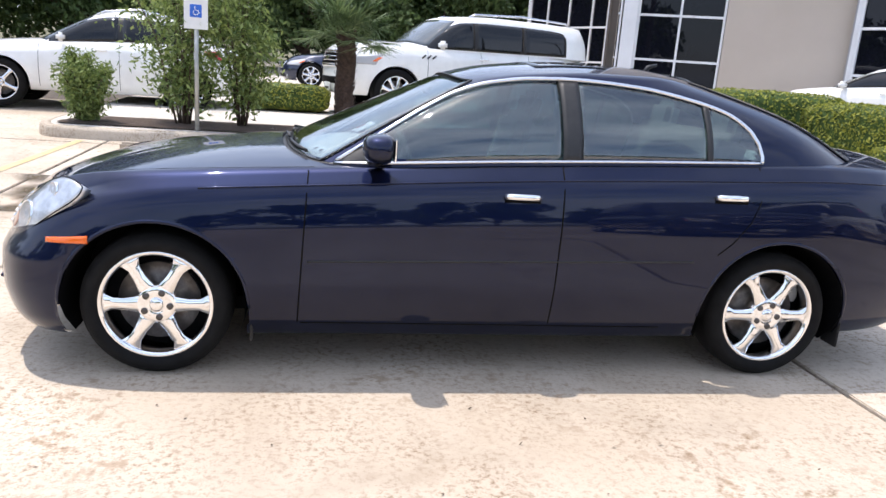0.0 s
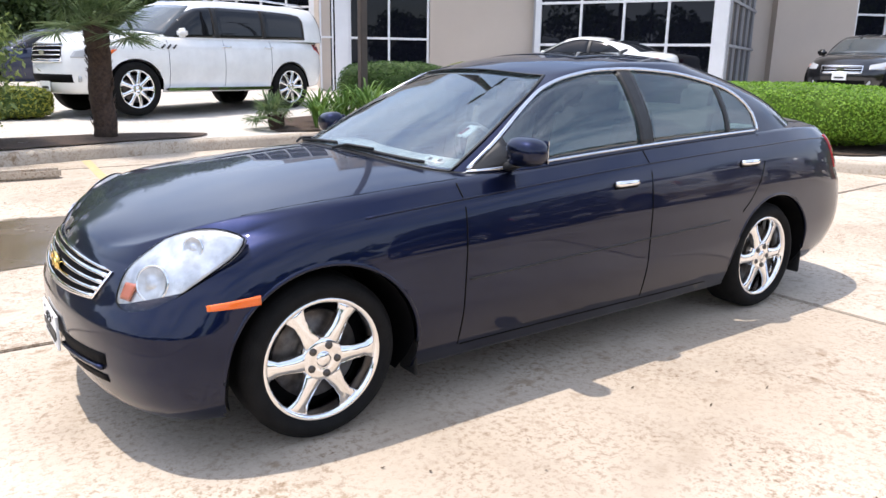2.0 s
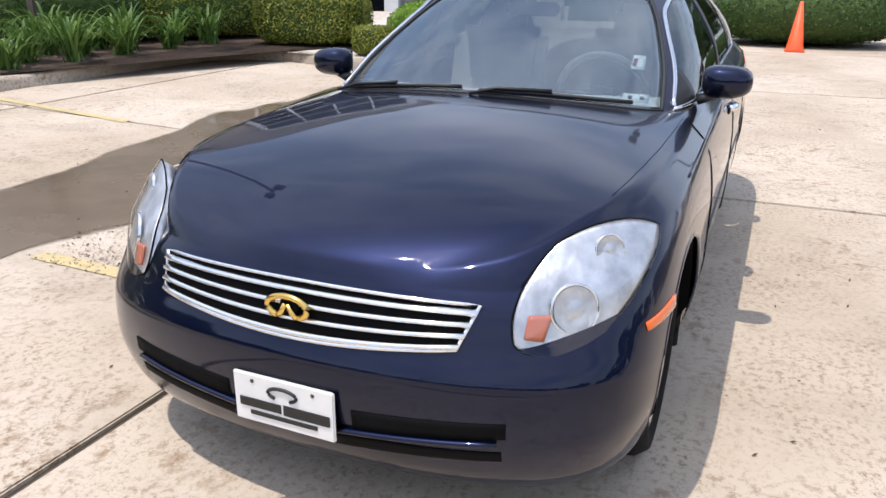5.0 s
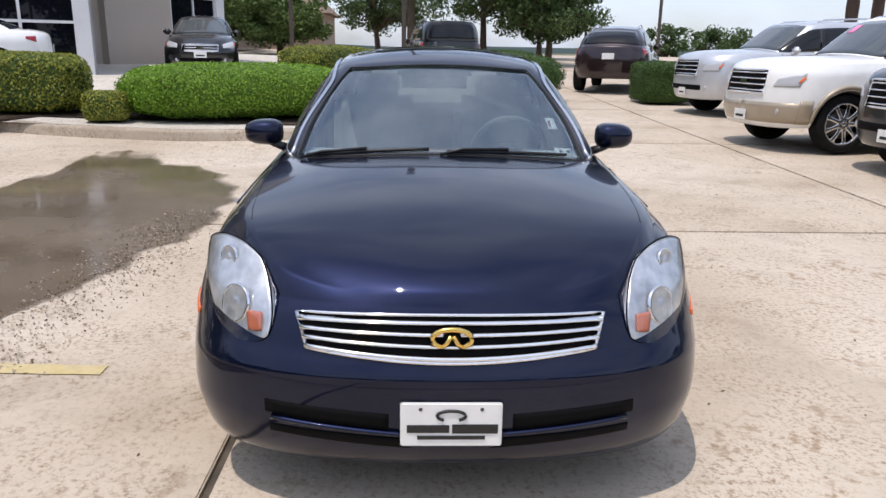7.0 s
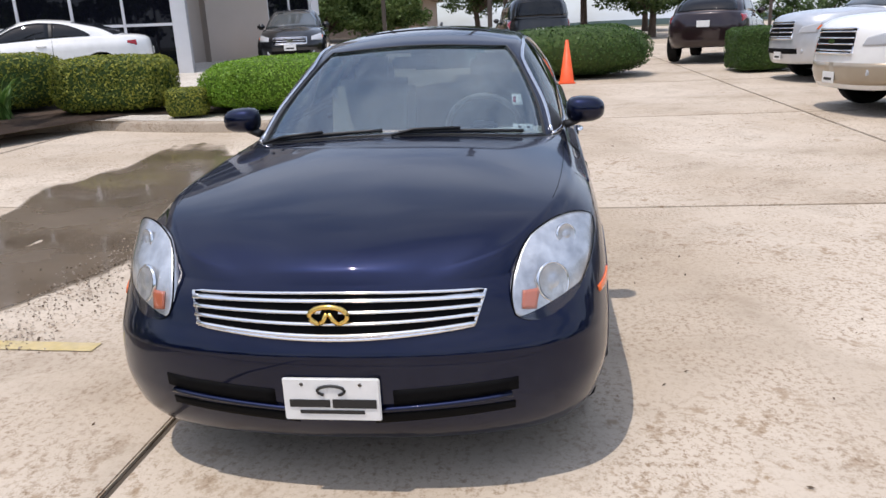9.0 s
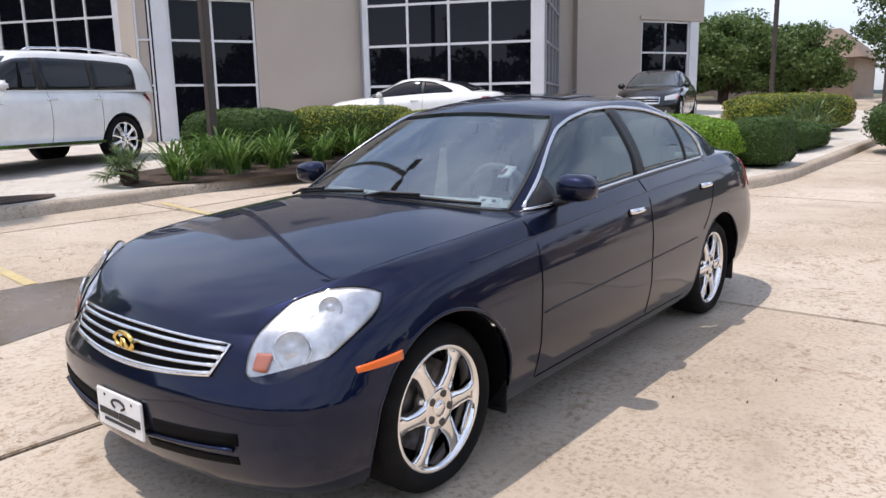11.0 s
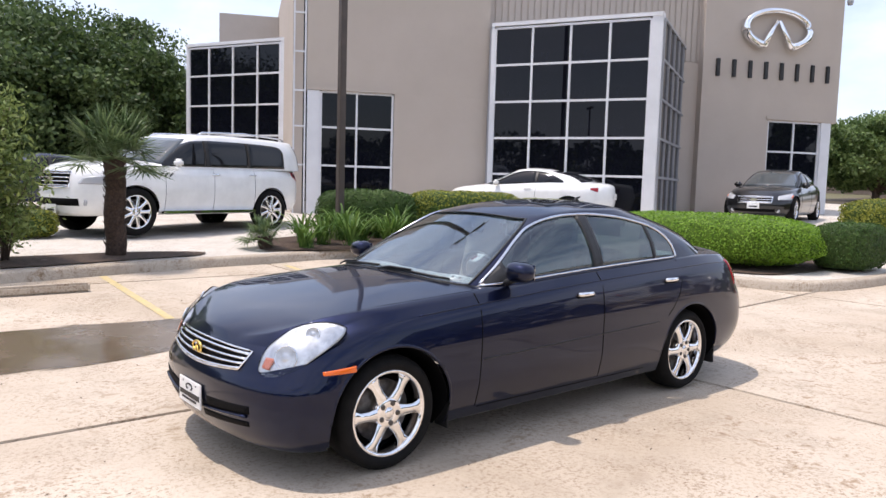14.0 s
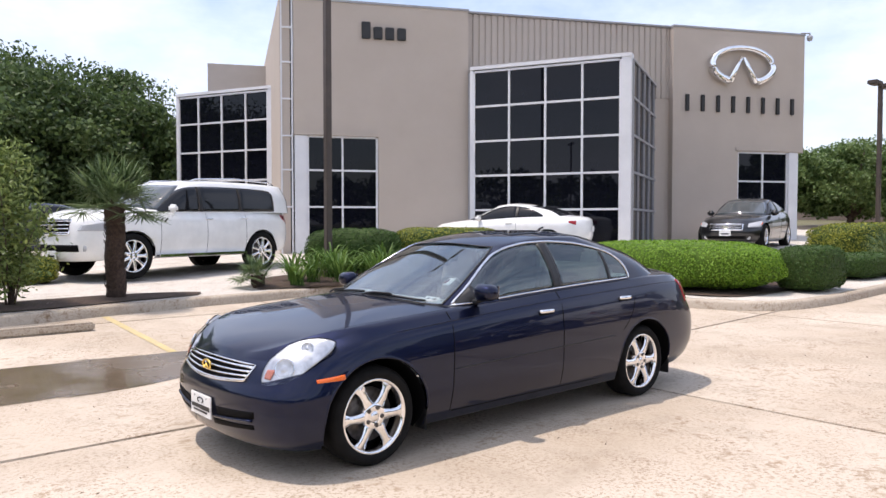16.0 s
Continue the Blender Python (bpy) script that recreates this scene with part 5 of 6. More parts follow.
for a in range(0, 149, 6):
    rows = []
    for k in range(a, min(a + 7, 150)):
        e = 0.0 if k not in (a, min(a + 6, 149)) else 0.004
        rows.append([kl[k] + normals[k] * (o + e) + Vector((0, 0, lot_z(kl[k].x, kl[k].y) + h - e)) for o, h in prof])
    part("kerb_stone", sheet("kerb_stone", rows, KERB), kerb)
rows = []
for k in range(150):
    p = kl[k] + normals[k] * 0.15
    far = Vector((min(max(p.x, -4.3), 45.0), 40.0, 0))
    row = []
    for t in np.linspace(0, 1, 24):
        q = p.lerp(far, t**2)
        row.append((q.x, q.y, drive_z(q.x, q.y)))
    rows.append(row)
drive = new("drive", sheet("drive", rows, DRIVE))
tagged(drive, "pale concrete forecourt behind the kerb", "pavement", kind="structure")


def blob_sheet(name, pts, lift, mat, label, category, kind="structure", jitter=0.04, wob=9.0):
    """A flat patch with an uneven outline lying on the ground."""
    line = smooth_line(pts + pts[:1], 90)[:-1]
    mid = sum(line, Vector()) / len(line)
    line = [mid + (p - mid) * (1 + jitter * noise.noise(p * wob * 0.3) + 0.5 * jitter * noise.noise(p * wob)) for p in line]
    rows = [[(q := mid.lerp(p, t)) and (q.x, q.y, lot_z(q.x, q.y) + lift) for p in line + line[:1]] for t in np.linspace(0.02, 1, 8)]
    ob = new(name, sheet(name, rows, mat))
    return tagged(ob, label, category, kind=kind)


blob_sheet("planting_bed", [(-4.2, 6.6), (-2.0, 6.65), (-0.4, 6.95), (0.6, 7.15), (0.9, 7.45), (-0.3, 7.8), (-2.0, 7.7), (-4.2, 7.5)], 0.17, MULCH, "dark mulch planting bed inside the kerb", "planting bed")
blob_sheet("planting_bed", [(1.9, 7.3), (3.0, 7.2), (5.0, 7.2), (6.6, 7.15), (7.3, 6.5), (7.4, 5.4), (7.0, 3.6), (7.1, 2.1), (7.8, 1.35), (11.5, 1.2), (11.8, 2.5), (10.2, 5.0), (9.6, 7.3), (7.0, 8.6), (4.5, 9.3), (2.4, 8.6)], 0.17, MULCH, "dark mulch planting bed with hedges", "planting bed", jitter=0.02)
puddle = blob_sheet("puddle", [(-3.6, 2.2), (-2.4, 2.15), (-1.2, 2.35), (0.3, 2.05), (1.8, 1.75), (3.3, 1.9), (4.6, 2.9), (5.3, 3.8), (4.2, 4.1), (2.6, 4.15), (0.8, 3.8), (-0.6, 3.55), (-2.2, 3.75), (-3.7, 3.8)], 0.004, WET, "shallow dark puddle on the concrete", "puddle", jitter=0.12, wob=6.0)
rim_ = puddle.data.attributes.new("rim", "FLOAT", "POINT")
rim_.data.foreach_set("value", np.repeat(np.linspace(0.02, 1, 8) ** 2, len(puddle.data.vertices) // 8))
for x0, y0, x1, y1 in ((-1.08, 1.5, -1.1, 2.3), (-1.02, 3.6, -0.86, 6.6), (-3.9, 3.6, -3.8, 6.2), (1.75, 4.6, 1.95, 6.75)):
    d = Vector((x1 - x0, y1 - y0, 0)).normalized()
    s_ = Vector((d.y, -d.x, 0)) * 0.05
    rows = []
    for t in np.linspace(0, 1, 14):
        p = Vector((x0 + (x1 - x0) * t, y0 + (y1 - y0) * t, 0))
        rows.append([(p + s_ * (k + 0.12 * noise.noise(p * 9 + Vector((k, 0, 0))))) + Vector((0, 0, lot_z(p.x, p.y) + 0.005)) for k in (-1, 1)])
    tagged(new("parking_line", sheet("parking_line", rows, YELLOW)), "faded yellow parking bay line", "road marking", "parking bay lines", "structure")
for x0, x1, y in ((-3.15, -1.3, 5.55),):
    bm = box_bm((x1 - x0, 0.14, 0.11), (0, 0, 0.055), 0.025)
    ob = new("wheel_stop", bm_mesh("wheel_stop", bm, KERB))
    ob.matrix_world = pose((x0 + x1) / 2, y, lot_z(0, y))
    tagged(ob, "grey concrete wheel stop at the end of a bay", "wheel stop")


# ---- plants ----
def leaf_cloud(name, pts, size, mat, flat=0.0, aspect=0.55, seed=1, face=None):
    """Small leaves (kites of two triangles) at the given points, each turned at random."""
    rng = np.random.default_rng(seed)
    pts = np.asarray(pts, float)
    n = len(pts)
    d = rng.normal(size=(n, 3))
    d[:, 2] = d[:, 2] * (1 - flat)
    d /= np.linalg.norm(d, axis=1, keepdims=True) + 1e-9
    o = rng.normal(size=(n, 3))
    if face is not None:
        o = np.asarray(face, float) + 0.45 * o
        d = d - 0.85 * o * (d * o).sum(1, keepdims=True) / ((o * o).sum(1, keepdims=True) + 1e-9)
        d /= np.linalg.norm(d, axis=1, keepdims=True) + 1e-9
    s = np.cross(d, o)
    s /= np.linalg.norm(s, axis=1, keepdims=True) + 1e-9
    L = (size * rng.uniform(0.6, 1.3, n))[:, None]
    v = np.stack([pts - d * L * 0.5, pts + s * L * aspect * 0.5, pts + d * L * 0.5, pts - s * L * aspect * 0.5], 1).reshape(-1, 3)
    me = bpy.data.meshes.new(name)
    me.vertices.add(4 * n)
    me.vertices.foreach_set("co", v.ravel())
    me.loops.add(4 * n)
    me.loops.foreach_set("vertex_index", np.arange(4 * n))
    me.polygons.add(n)
    me.polygons.foreach_set("loop_start", np.arange(0, 4 * n, 4))
    me.polygons.foreach_set("loop_total", np.full(n, 4))
    me.materials.append(mat)
    me.update(calc_edges=True)
    me.validate()
    return me


def hedge(x, y, z, length, width, height, turn, mat, label, n=5000, size=0.06, round_=3.5, seed=1, name="hedge"):
    """A clipped hedge: a rounded mass of leaves over a solid core coloured like inner shade."""
    h = root(name, pose(x, y, z, 0, 0, turn), label, "hedge")
    rng = np.random.default_rng(seed)
    a = rng.uniform(-1, 1, (n * 3, 3))
    r = (np.abs(a) ** round_).sum(1) ** (1 / round_)
    k = a / r[:, None]
    k = k[k[:, 2] > -0.9][:n]
    depth = 1 - np.abs(rng.normal(0, 0.06, len(k)))
    lump = np.array([1 + 0.05 * noise.noise(Vector((p[0] * length * 1.3, p[1] * width * 1.3, p[2] * height * 1.6 + seed))) for p in k])
    p = k * (depth * lump)[:, None] * np.array([length / 2, width / 2, height / 2]) + np.array([0, 0, height / 2])
    face = np.sign(k) * np.abs(k) ** (round_ - 1) / np.array([length, width, height]) * 2
    face /= np.linalg.norm(face, axis=1, keepdims=True) + 1e-9
    part("leaves", leaf_cloud("leaves", p, size, mat, seed=seed, face=face), h)
    # closed lump under the leaves, its dark colour standing for shade between them
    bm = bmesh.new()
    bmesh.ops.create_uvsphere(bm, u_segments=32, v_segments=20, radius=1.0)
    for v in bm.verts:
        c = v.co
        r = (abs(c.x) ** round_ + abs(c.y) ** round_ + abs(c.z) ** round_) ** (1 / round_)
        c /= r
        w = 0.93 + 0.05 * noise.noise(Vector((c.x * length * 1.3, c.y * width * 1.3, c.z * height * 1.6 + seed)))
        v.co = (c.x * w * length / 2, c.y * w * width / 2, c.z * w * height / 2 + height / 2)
    part("shade_core", bm_mesh("shade_core", bm, HEDGE_CORE if mat is LEAF_HEDGE else DARK_CORE, True), h)
    return h


def tree(name, x, y, z, height, spread, trunk_h, trunk_r, mat, label, n=9000, size=0.16, seed=1, clumps=40, category="tree", gap=0.5):
    """A tapered trunk, limbs that fork, and a crown of leaf clumps with gaps."""
    rng = np.random.default_rng(seed)
    t = root(name, pose(x, y, z), label, category)
    lean = rng.normal(0, 0.05, 2)
    top = Vector((lean[0] * trunk_h, lean[1] * trunk_h, trunk_h))
    part("trunk", tube("trunk", [(0, 0, -0.1), (0.02 * trunk_r, 0, trunk_h * 0.1), top * 0.5, top], lambda k: trunk_r * (1.35 - 0.75 * k**0.4), BARK, sides=10), t)
    cents, radii = [], []
    for k in range(clumps):
        a, e = rng.uniform(0, 2 * math.pi), rng.uniform(0, 1) ** 0.6
        hz = rng.uniform(0.0, 1.0)
        rad = spread * e * ((0.45 if category == "tree" else 0.8) + (0.55 if category == "tree" else 0.2) * math.sin(math.pi * (0.15 + 0.8 * hz)))
        cents.append(Vector((rad * math.cos(a), rad * math.sin(a), trunk_h * 0.85 + (height - trunk_h * 0.85) * (0.08 + 0.84 * hz))))
        radii.append(spread * rng.uniform(0.15, 0.32))
    for k in range(0, clumps, max(1, clumps // 12)):
        c = cents[k]
        part("limb", tube("limb", [top * 0.9, top.lerp(c, 0.45) + Vector((0, 0, 0.1 * spread)), c], lambda q: trunk_r * 0.5 * (1 - 0.8 * q), BARK, sides=6), t)
    per = n // clumps
    pts = []
    for c, r in zip(cents, radii):
        d = rng.normal(size=(per, 3))
        d /= np.linalg.norm(d, axis=1, keepdims=True)
        rr = r * rng.uniform(gap, 1.08, per) ** 0.7
        pts.append(np.array(c) + d * rr[:, None] * np.array([1, 1, 0.75]))
    part("crown", leaf_cloud("crown", np.concatenate(pts), size, mat, seed=seed), t)
    return t


def shrub(x, y, z, height, spread, stems, n, size, mat, label, seed, low=0.25, dense=0.12):
    """Many thin stems fanning from the ground, leafy from low down, feathery at the tips."""
    rng = np.random.default_rng(seed)
    t = root("shrub", pose(x, y, z), label, "shrub")
    pts = []
    for k in range(stems):
        a, e = 2 * math.pi * (k + rng.uniform(-0.3, 0.3)) / stems, rng.uniform(0.15, 1.0)
        h = height * rng.uniform(0.62, 1.0) * (1.0 - 0.25 * e * e)
        b = Vector((0.12 * spread * e * math.cos(a), 0.12 * spread * e * math.sin(a), -0.03))
        tip = Vector((spread * e * math.cos(a), spread * e * math.sin(a), h))
        mid = b.lerp(tip, 0.5) + Vector((-0.1 * spread * math.cos(a), -0.1 * spread * math.sin(a), 0.1 * h))
        part("stem", tube("stem", [b, mid, tip], lambda q: 0.016 - 0.012 * q, BARK, sides=5), t)
        m_ = n // stems
        q = rng.uniform(low, 1.05, m_)[:, None]
        line = np.array(b) * (1 - q) ** 2 + 2 * np.array(mid) * q * (1 - q) + np.array(tip) * q * q
        pts.append(line + rng.normal(size=(m_, 3)) * dense * height * (0.45 + 0.75 * np.sin(np.pi * np.clip(q, 0.1, 0.95))) * np.array([1, 1, 0.7]))
    pts = np.concatenate(pts)
    pts[:, 2] = np.abs(pts[:, 2]) + 0.03
    part("foliage", leaf_cloud("foliage", pts, size, mat, aspect=0.34, seed=seed), t)
    return t


def strip_leaf(base, tip, sag, width, seg=6):
    """Points of a bent blade from base to tip."""
    base, tip = Vector(base), Vector(tip)
    d = (tip - base)
    s = d.cross(Vector((0, 0, 1)))
    s = s.normalized() * width if s.length > 1e-4 else Vector((width, 0, 0))
    rows = []
    for k in range(seg + 1):
        t = k / seg
        p = base.lerp(tip, t) + Vector((0, 0, sag * math.sin(math.pi * t)))
        w = (math.sin(math.pi * (0.12 + 0.88 * t)) ** 0.7) if t < 1 else 0.02
        rows.append((p - s * w, p + Vector((0, 0, -width * 0.5 * w)), p + s * w))
    return rows


def blades(name, rows_list, mat):
    verts, faces = [], []
    for rows in rows_list:
        b = len(verts)
        for r in rows:
            verts += r
        for k in range(len(rows) - 1):
            for j in range(2):
                faces.append((b + 3 * k + j, b + 3 * k + j + 1, b + 3 * k + 4 + j, b + 3 * k + 3 + j))
    return mesh_of(name, verts, faces, mat)


def lily(x, y, z, h, label, seed, n=55, mat=None):
    rng = np.random.default_rng(seed)
    t = root("lily_clump", pose(x, y, z), label, "plant", "lily clumps")
    rows = []
    for k in range(n):
        a, r = rng.uniform(0, 2 * math.pi), rng.uniform(0.15, 0.55) * h / 0.6
        b = (rng.normal(0, 0.06), rng.normal(0, 0.06), 0)
        rows.append(strip_leaf(b, (r * math.cos(a), r * math.sin(a), h * rng.uniform(0.35, 0.95)), h * rng.uniform(0.1, 0.35), rng.uniform(0.012, 0.022)))
    part("foliage", blades("foliage", rows, mat or LEAF_LILY), t)
    return t


def palm(x, y, z, trunk_h, trunk_r, frond, label, seed, fronds=30, fan=True, category="palm tree", tall=False):
    rng = np.random.default_rng(seed)
    t = root("palm_tree", pose(x, y, z), label, category)
    pts = [(0.015 * math.sin(k * 0.7), 0, trunk_h * k / 16 - 0.05 * (k == 0)) for k in range(17)]
    part("trunk", tube("trunk", pts, lambda k: trunk_r * (1.02 + 0.03 * math.sin(k * 60) - 0.06 * k), PALM_BARK, sides=14), t)
    if not tall:
        stubs = []
        for k in range(150):
            a, hz = rng.uniform(0, 2 * math.pi), rng.uniform(0.05, 1) * trunk_h
            b = Vector((trunk_r * 0.9 * math.cos(a), trunk_r * 0.9 * math.sin(a), hz))
            stubs.append(strip_leaf(b, b + Vector((0.045 * math.cos(a), 0.045 * math.sin(a), 0.09)), 0.0, 0.03, 2))
        tagged(part("bark_fibre", blades("bark_fibre", stubs, PALM_BARK), t), kind="stuff")
    head = Vector((0.015 * math.sin(16 * 0.7), 0, trunk_h))
    for k in range(fronds):
        a, e = rng.uniform(0, 2 * math.pi), rng.uniform(-0.15, 1.35)
        d = Vector((math.cos(a) * math.cos(e), math.sin(a) * math.cos(e), math.sin(e)))
        stem = frond * rng.uniform(0.45, 0.6)
        hub_ = head + d * stem + Vector((0, 0, -0.12 * frond * math.cos(e)))
        rows = [strip_leaf(head, hub_, 0.03, 0.012, 3)]
        side = d.cross(Vector((0, 0, 1))).normalized()
        upv = side.cross(d)
        for j in range(17):
            g = -1.9 + 3.8 * j / 16
            v = (d * math.cos(g) + side * math.sin(g) + upv * 0.15) * frond * rng.uniform(0.42, 0.55)
            rows.append(strip_leaf(hub_, hub_ + v + Vector((0, 0, -0.18 * frond * abs(math.sin(g * 0.5)) - 0.10 * frond)), 0.02, 0.011, 4))
        part("frond", blades("frond", rows, LEAF_PALM), t)
    return t


# ---- dealership building ----
BASE_Z = 0.20
ROOF = 7.95


class Wall:
    """A vertical frame: u along, n out towards the lot, z up."""

    def __init__(self, o, deg):
        self.o = Vector((o[0], o[1], 0))
        self.deg = deg
        self.u = Vector((math.cos(radians(deg)), math.sin(radians(deg)), 0))
        self.n = Vector((self.u.y, -self.u.x, 0))

    def place(self, u0, u1, z0, z1, n0, n1):
        c = self.o + self.u * ((u0 + u1) / 2) + self.n * ((n0 + n1) / 2)
        return pose(c.x, c.y, (z0 + z1) / 2, 0, 0, self.deg)

    def bar(self, name, u0, u1, z0, z1, n0, n1, mat, parent, label="", bevel=0.0, base=None):
        bm = box_bm((u1 - u0, n1 - n0, z1 - z0), (0, 0, 0), bevel)
        ob = part(name, bm_mesh(name, bm, mat), parent, label)
        m = self.place(u0, u1, z0, z1, n0, n1)
        ob.matrix_local = base @ m if base is not None else m
        return ob


def window_grid(wall, parent, us, zs, n, frame_mat, bar=0.055, name="window"):
    """Panes between mullions at us and transoms at zs; n: how far the frame stands out."""
    win = None
    for k, u in enumerate(us):
        spot = (u - bar / 2, u + bar / 2, zs[0], zs[-1], n - 0.05, n + 0.05)
        if win is None:
            win = wall.bar(name, *spot, frame_mat, parent)
            base = wall.place(*spot).inverted()
        else:
            wall.bar("mullion", *spot, frame_mat, win, base=base)
    for z in zs:
        wall.bar("transom", us[0] + bar / 2, us[-1] - bar / 2, z - bar / 2, z + bar / 2, n - 0.045, n + 0.045, frame_mat, win, base=base)
    for u0, u1 in zip(us, us[1:]):
        for z0, z1 in zip(zs, zs[1:]):
            wall.bar("pane", u0 + bar / 2, u1 - bar / 2, z0 + bar / 2, z1 - bar / 2, n - 0.02, n, FACADE_GLASS, win, base=base)
    return win


bld = root("dealership_building", Matrix(), "tan stucco showroom building with dark glass bays", "building")
A = Wall((7.63, 13.69), -26.8)
T = 0.35
# main wall, pieced round its windows
A.bar("wall", -1.24, 3.94, 4.06, ROOF - 0.05, -T, 0, STUCCO, bld)
A.bar("wall", 1.2, 3.94, BASE_Z, 4.06, -T, 0, STUCCO, bld)
A.bar("wall", 3.94, 10.86, BASE_Z, 5.6, -T - 0.25, -0.25, STUCCO, bld)
A.bar("wall", 10.86, 15.85, 3.93, ROOF - 0.05, -T, 0, STUCCO, bld)
A.bar("wall", 10.86, 13.3, BASE_Z, 3.93, -T, 0, STUCCO, bld)
A.bar("parapet_cap", -1.26, 3.96, ROOF - 0.05, ROOF + 0.01, -T - 0.02, 0.03, GREY_FRAME, bld)
A.bar("parapet_cap", 10.84, 15.87, ROOF - 0.05, ROOF + 0.01, -T - 0.02, 0.03, GREY_FRAME, bld)
for k in range(35):
    u = 3.94 + 7.01 * (k + 0.5) / 35
    A.bar("ribbed_panel", u - 0.085, u + 0.085, 5.6, ROOF - 0.03, -0.3, -0.245, CORRUGATED, bld, bevel=0.02)
A.bar("ribbed_backing", 3.94, 10.86, 5.6, ROOF - 0.05, -T - 0.1, -0.28, CORRUGATED, bld)
A.bar("parapet_cap", 3.96, 10.84, ROOF - 0.03, ROOF + 0.02, -T - 0.1, -0.18, GREY_FRAME, bld)
for u0, u1, z1 in ((-1.16, 1.2, 4.06), (13.27, 15.76, 3.95)):
    A.bar("window_reveal", u0 - 0.06, u1 + 0.03, z1, z1 + 0.1, -0.02, 0.05, STUCCO, bld)
window_grid(A, bld, [-0.84, 0.15, 1.16], [0.45, 2.0, 3.06, 4.03], -0.08, WHITE_FRAME)
A.bar("white_panel", -1.22, -0.87, BASE_Z, 4.05, -0.2, 0.02, WHITE_FRAME, bld)
window_grid(A, bld, [13.33, 14.29, 15.25], [0.45, 1.92, 2.94, 3.9], -0.08, WHITE_FRAME)
A.bar("white_column", 15.28, 15.64, BASE_Z, 3.93, -0.2, 0.02, WHITE_FRAME, bld)
# added black sheet behind the panes, standing for the unlit showroom
A.bar("glazing_shade_back", -1.1, 15.7, BASE_Z, 3.9, -1.2, -1.1, GAP, bld)
# end walls and the corner strip of glass
E = Wall(A.o + A.u * 15.85, -26.8 + 90)
E.bar("wall", 0.35, 14.0, BASE_Z, ROOF - 0.05, -T, 0, STUCCO, bld)
C = Wall(A.o + A.u * -1.62, -26.8 + 92)
window_grid(A, bld, [-1.58, -1.28], [0.45, 2.0, 3.06, 4.03, 5.08, 6.12, 7.1, 7.9], -0.06, WHITE_FRAME, 0.045)
C.bar("wall", 0.05, 12.0, BASE_Z, ROOF + 0.06, 0.0, T, STUCCO, bld)
A.bar("roof_deck", -1.0, 15.6, ROOF - 0.6, ROOF - 0.5, -12.0, -T, GREY_FRAME, bld)
A.bar("rear_wall", 4.0, 15.7, BASE_Z, ROOF - 0.5, -12.4, -12.0, STUCCO, bld)
A.bar("rooftop_box", -4.1, -1.9, 3.0, 7.72, -10.5, -8.5, CORRUGATED, bld)


def bay(o, deg, us, zs, depth_r, depth_l, side_n):
    f_ = Wall(o, deg)
    z1 = zs[-1]
    window_grid(f_, bld, us, zs, 0.0, WHITE_FRAME, 0.06, "glass_bay")
    w = us[-1] + 0.03
    f_.bar("bay_column", w, w + 0.27, BASE_Z, z1 + 0.06, -0.25, 0.06, WHITE_FRAME, bld)
    f_.bar("bay_column", us[0] - 0.12, us[0] - 0.03, BASE_Z, z1 + 0.06, -0.2, 0.06, WHITE_FRAME, bld)
    f_.bar("bay_header", us[0] - 0.12, w + 0.27, z1 + 0.06, z1 + 0.16, -0.3, 0.08, WHITE_FRAME, bld)
    e_ = f_.o + f_.u * (w + 0.27)
    s_ = Wall((e_.x, e_.y), deg + 90)
    window_grid(s_, bld, [0.1 + (depth_r - 0.15) * k / side_n for k in range(side_n + 1)], zs, 0.0, GREY_FRAME, 0.06, "glass_bay_side")
    l_ = Wall((f_.o + f_.u * (us[0] - 0.12)).to_tuple()[:2], deg + 90)
    l_.bar("bay_side", 0.05, depth_l, BASE_Z, z1, -0.1, 0.0, GREY_FRAME, bld)
    f_.bar("bay_roof", us[0] - 0.1, w + 0.2, z1 + 0.02, z1 + 0.10, -depth_r, -0.3, GREY_FRAME, bld)
    # no room inside: a black sheet gives the bay its inner darkness
    f_.bar("bay_shade_back", us[0], w, BASE_Z, z1 - 0.1, -1.4, -1.3, GAP, bld)


ZS = [0.4, 1.92, 2.94, 3.96, 4.99, 6.02]
bay((11.2, 11.42), -65, [-0.2, 0.9, 1.99, 3.06, 4.12], ZS, 4.9, 1.5, 5)
bay((6.66, 22.07), -66, [-0.49, 0.44, 1.52, 2.6, 3.56], [0.4, 1.97, 3.05, 4.1, 5.14, 6.12], 4.0, 3.0, 3)
# wall lettering as plain bars of its size and an open oval badge
for k in range(4):
    A.bar("sign_letter", 0.71 + 0.35 * k, 0.71 + 0.35 * k + 0.26, 6.89, 7.38 if k == 0 else 7.25, 0.0, 0.08, SIGN_BLACK, bld, bevel=0.02)
for k in range(8):
    A.bar("sign_letter", 11.36 + 0.571 * k - 0.06, 11.36 + 0.571 * k + 0.06, 5.2, 5.74, 0.0, 0.08, SIGN_BLACK, bld, bevel=0.01)
oc = A.o + A.u * 13.34 + A.n * 0.14
lg = part("oval_badge", tube("oval_badge", [oc + A.u * (1.15 * math.cos(a)) + Vector((0, 0, 6.74 + 0.58 * math.sin(a))) for a in np.linspace(-1.1, math.pi + 1.1, 40)], lambda k: 0.10 + 0.05 * abs(2 * k - 1), CHROME, sides=10, flat=0.9), bld, "polished metal oval badge")
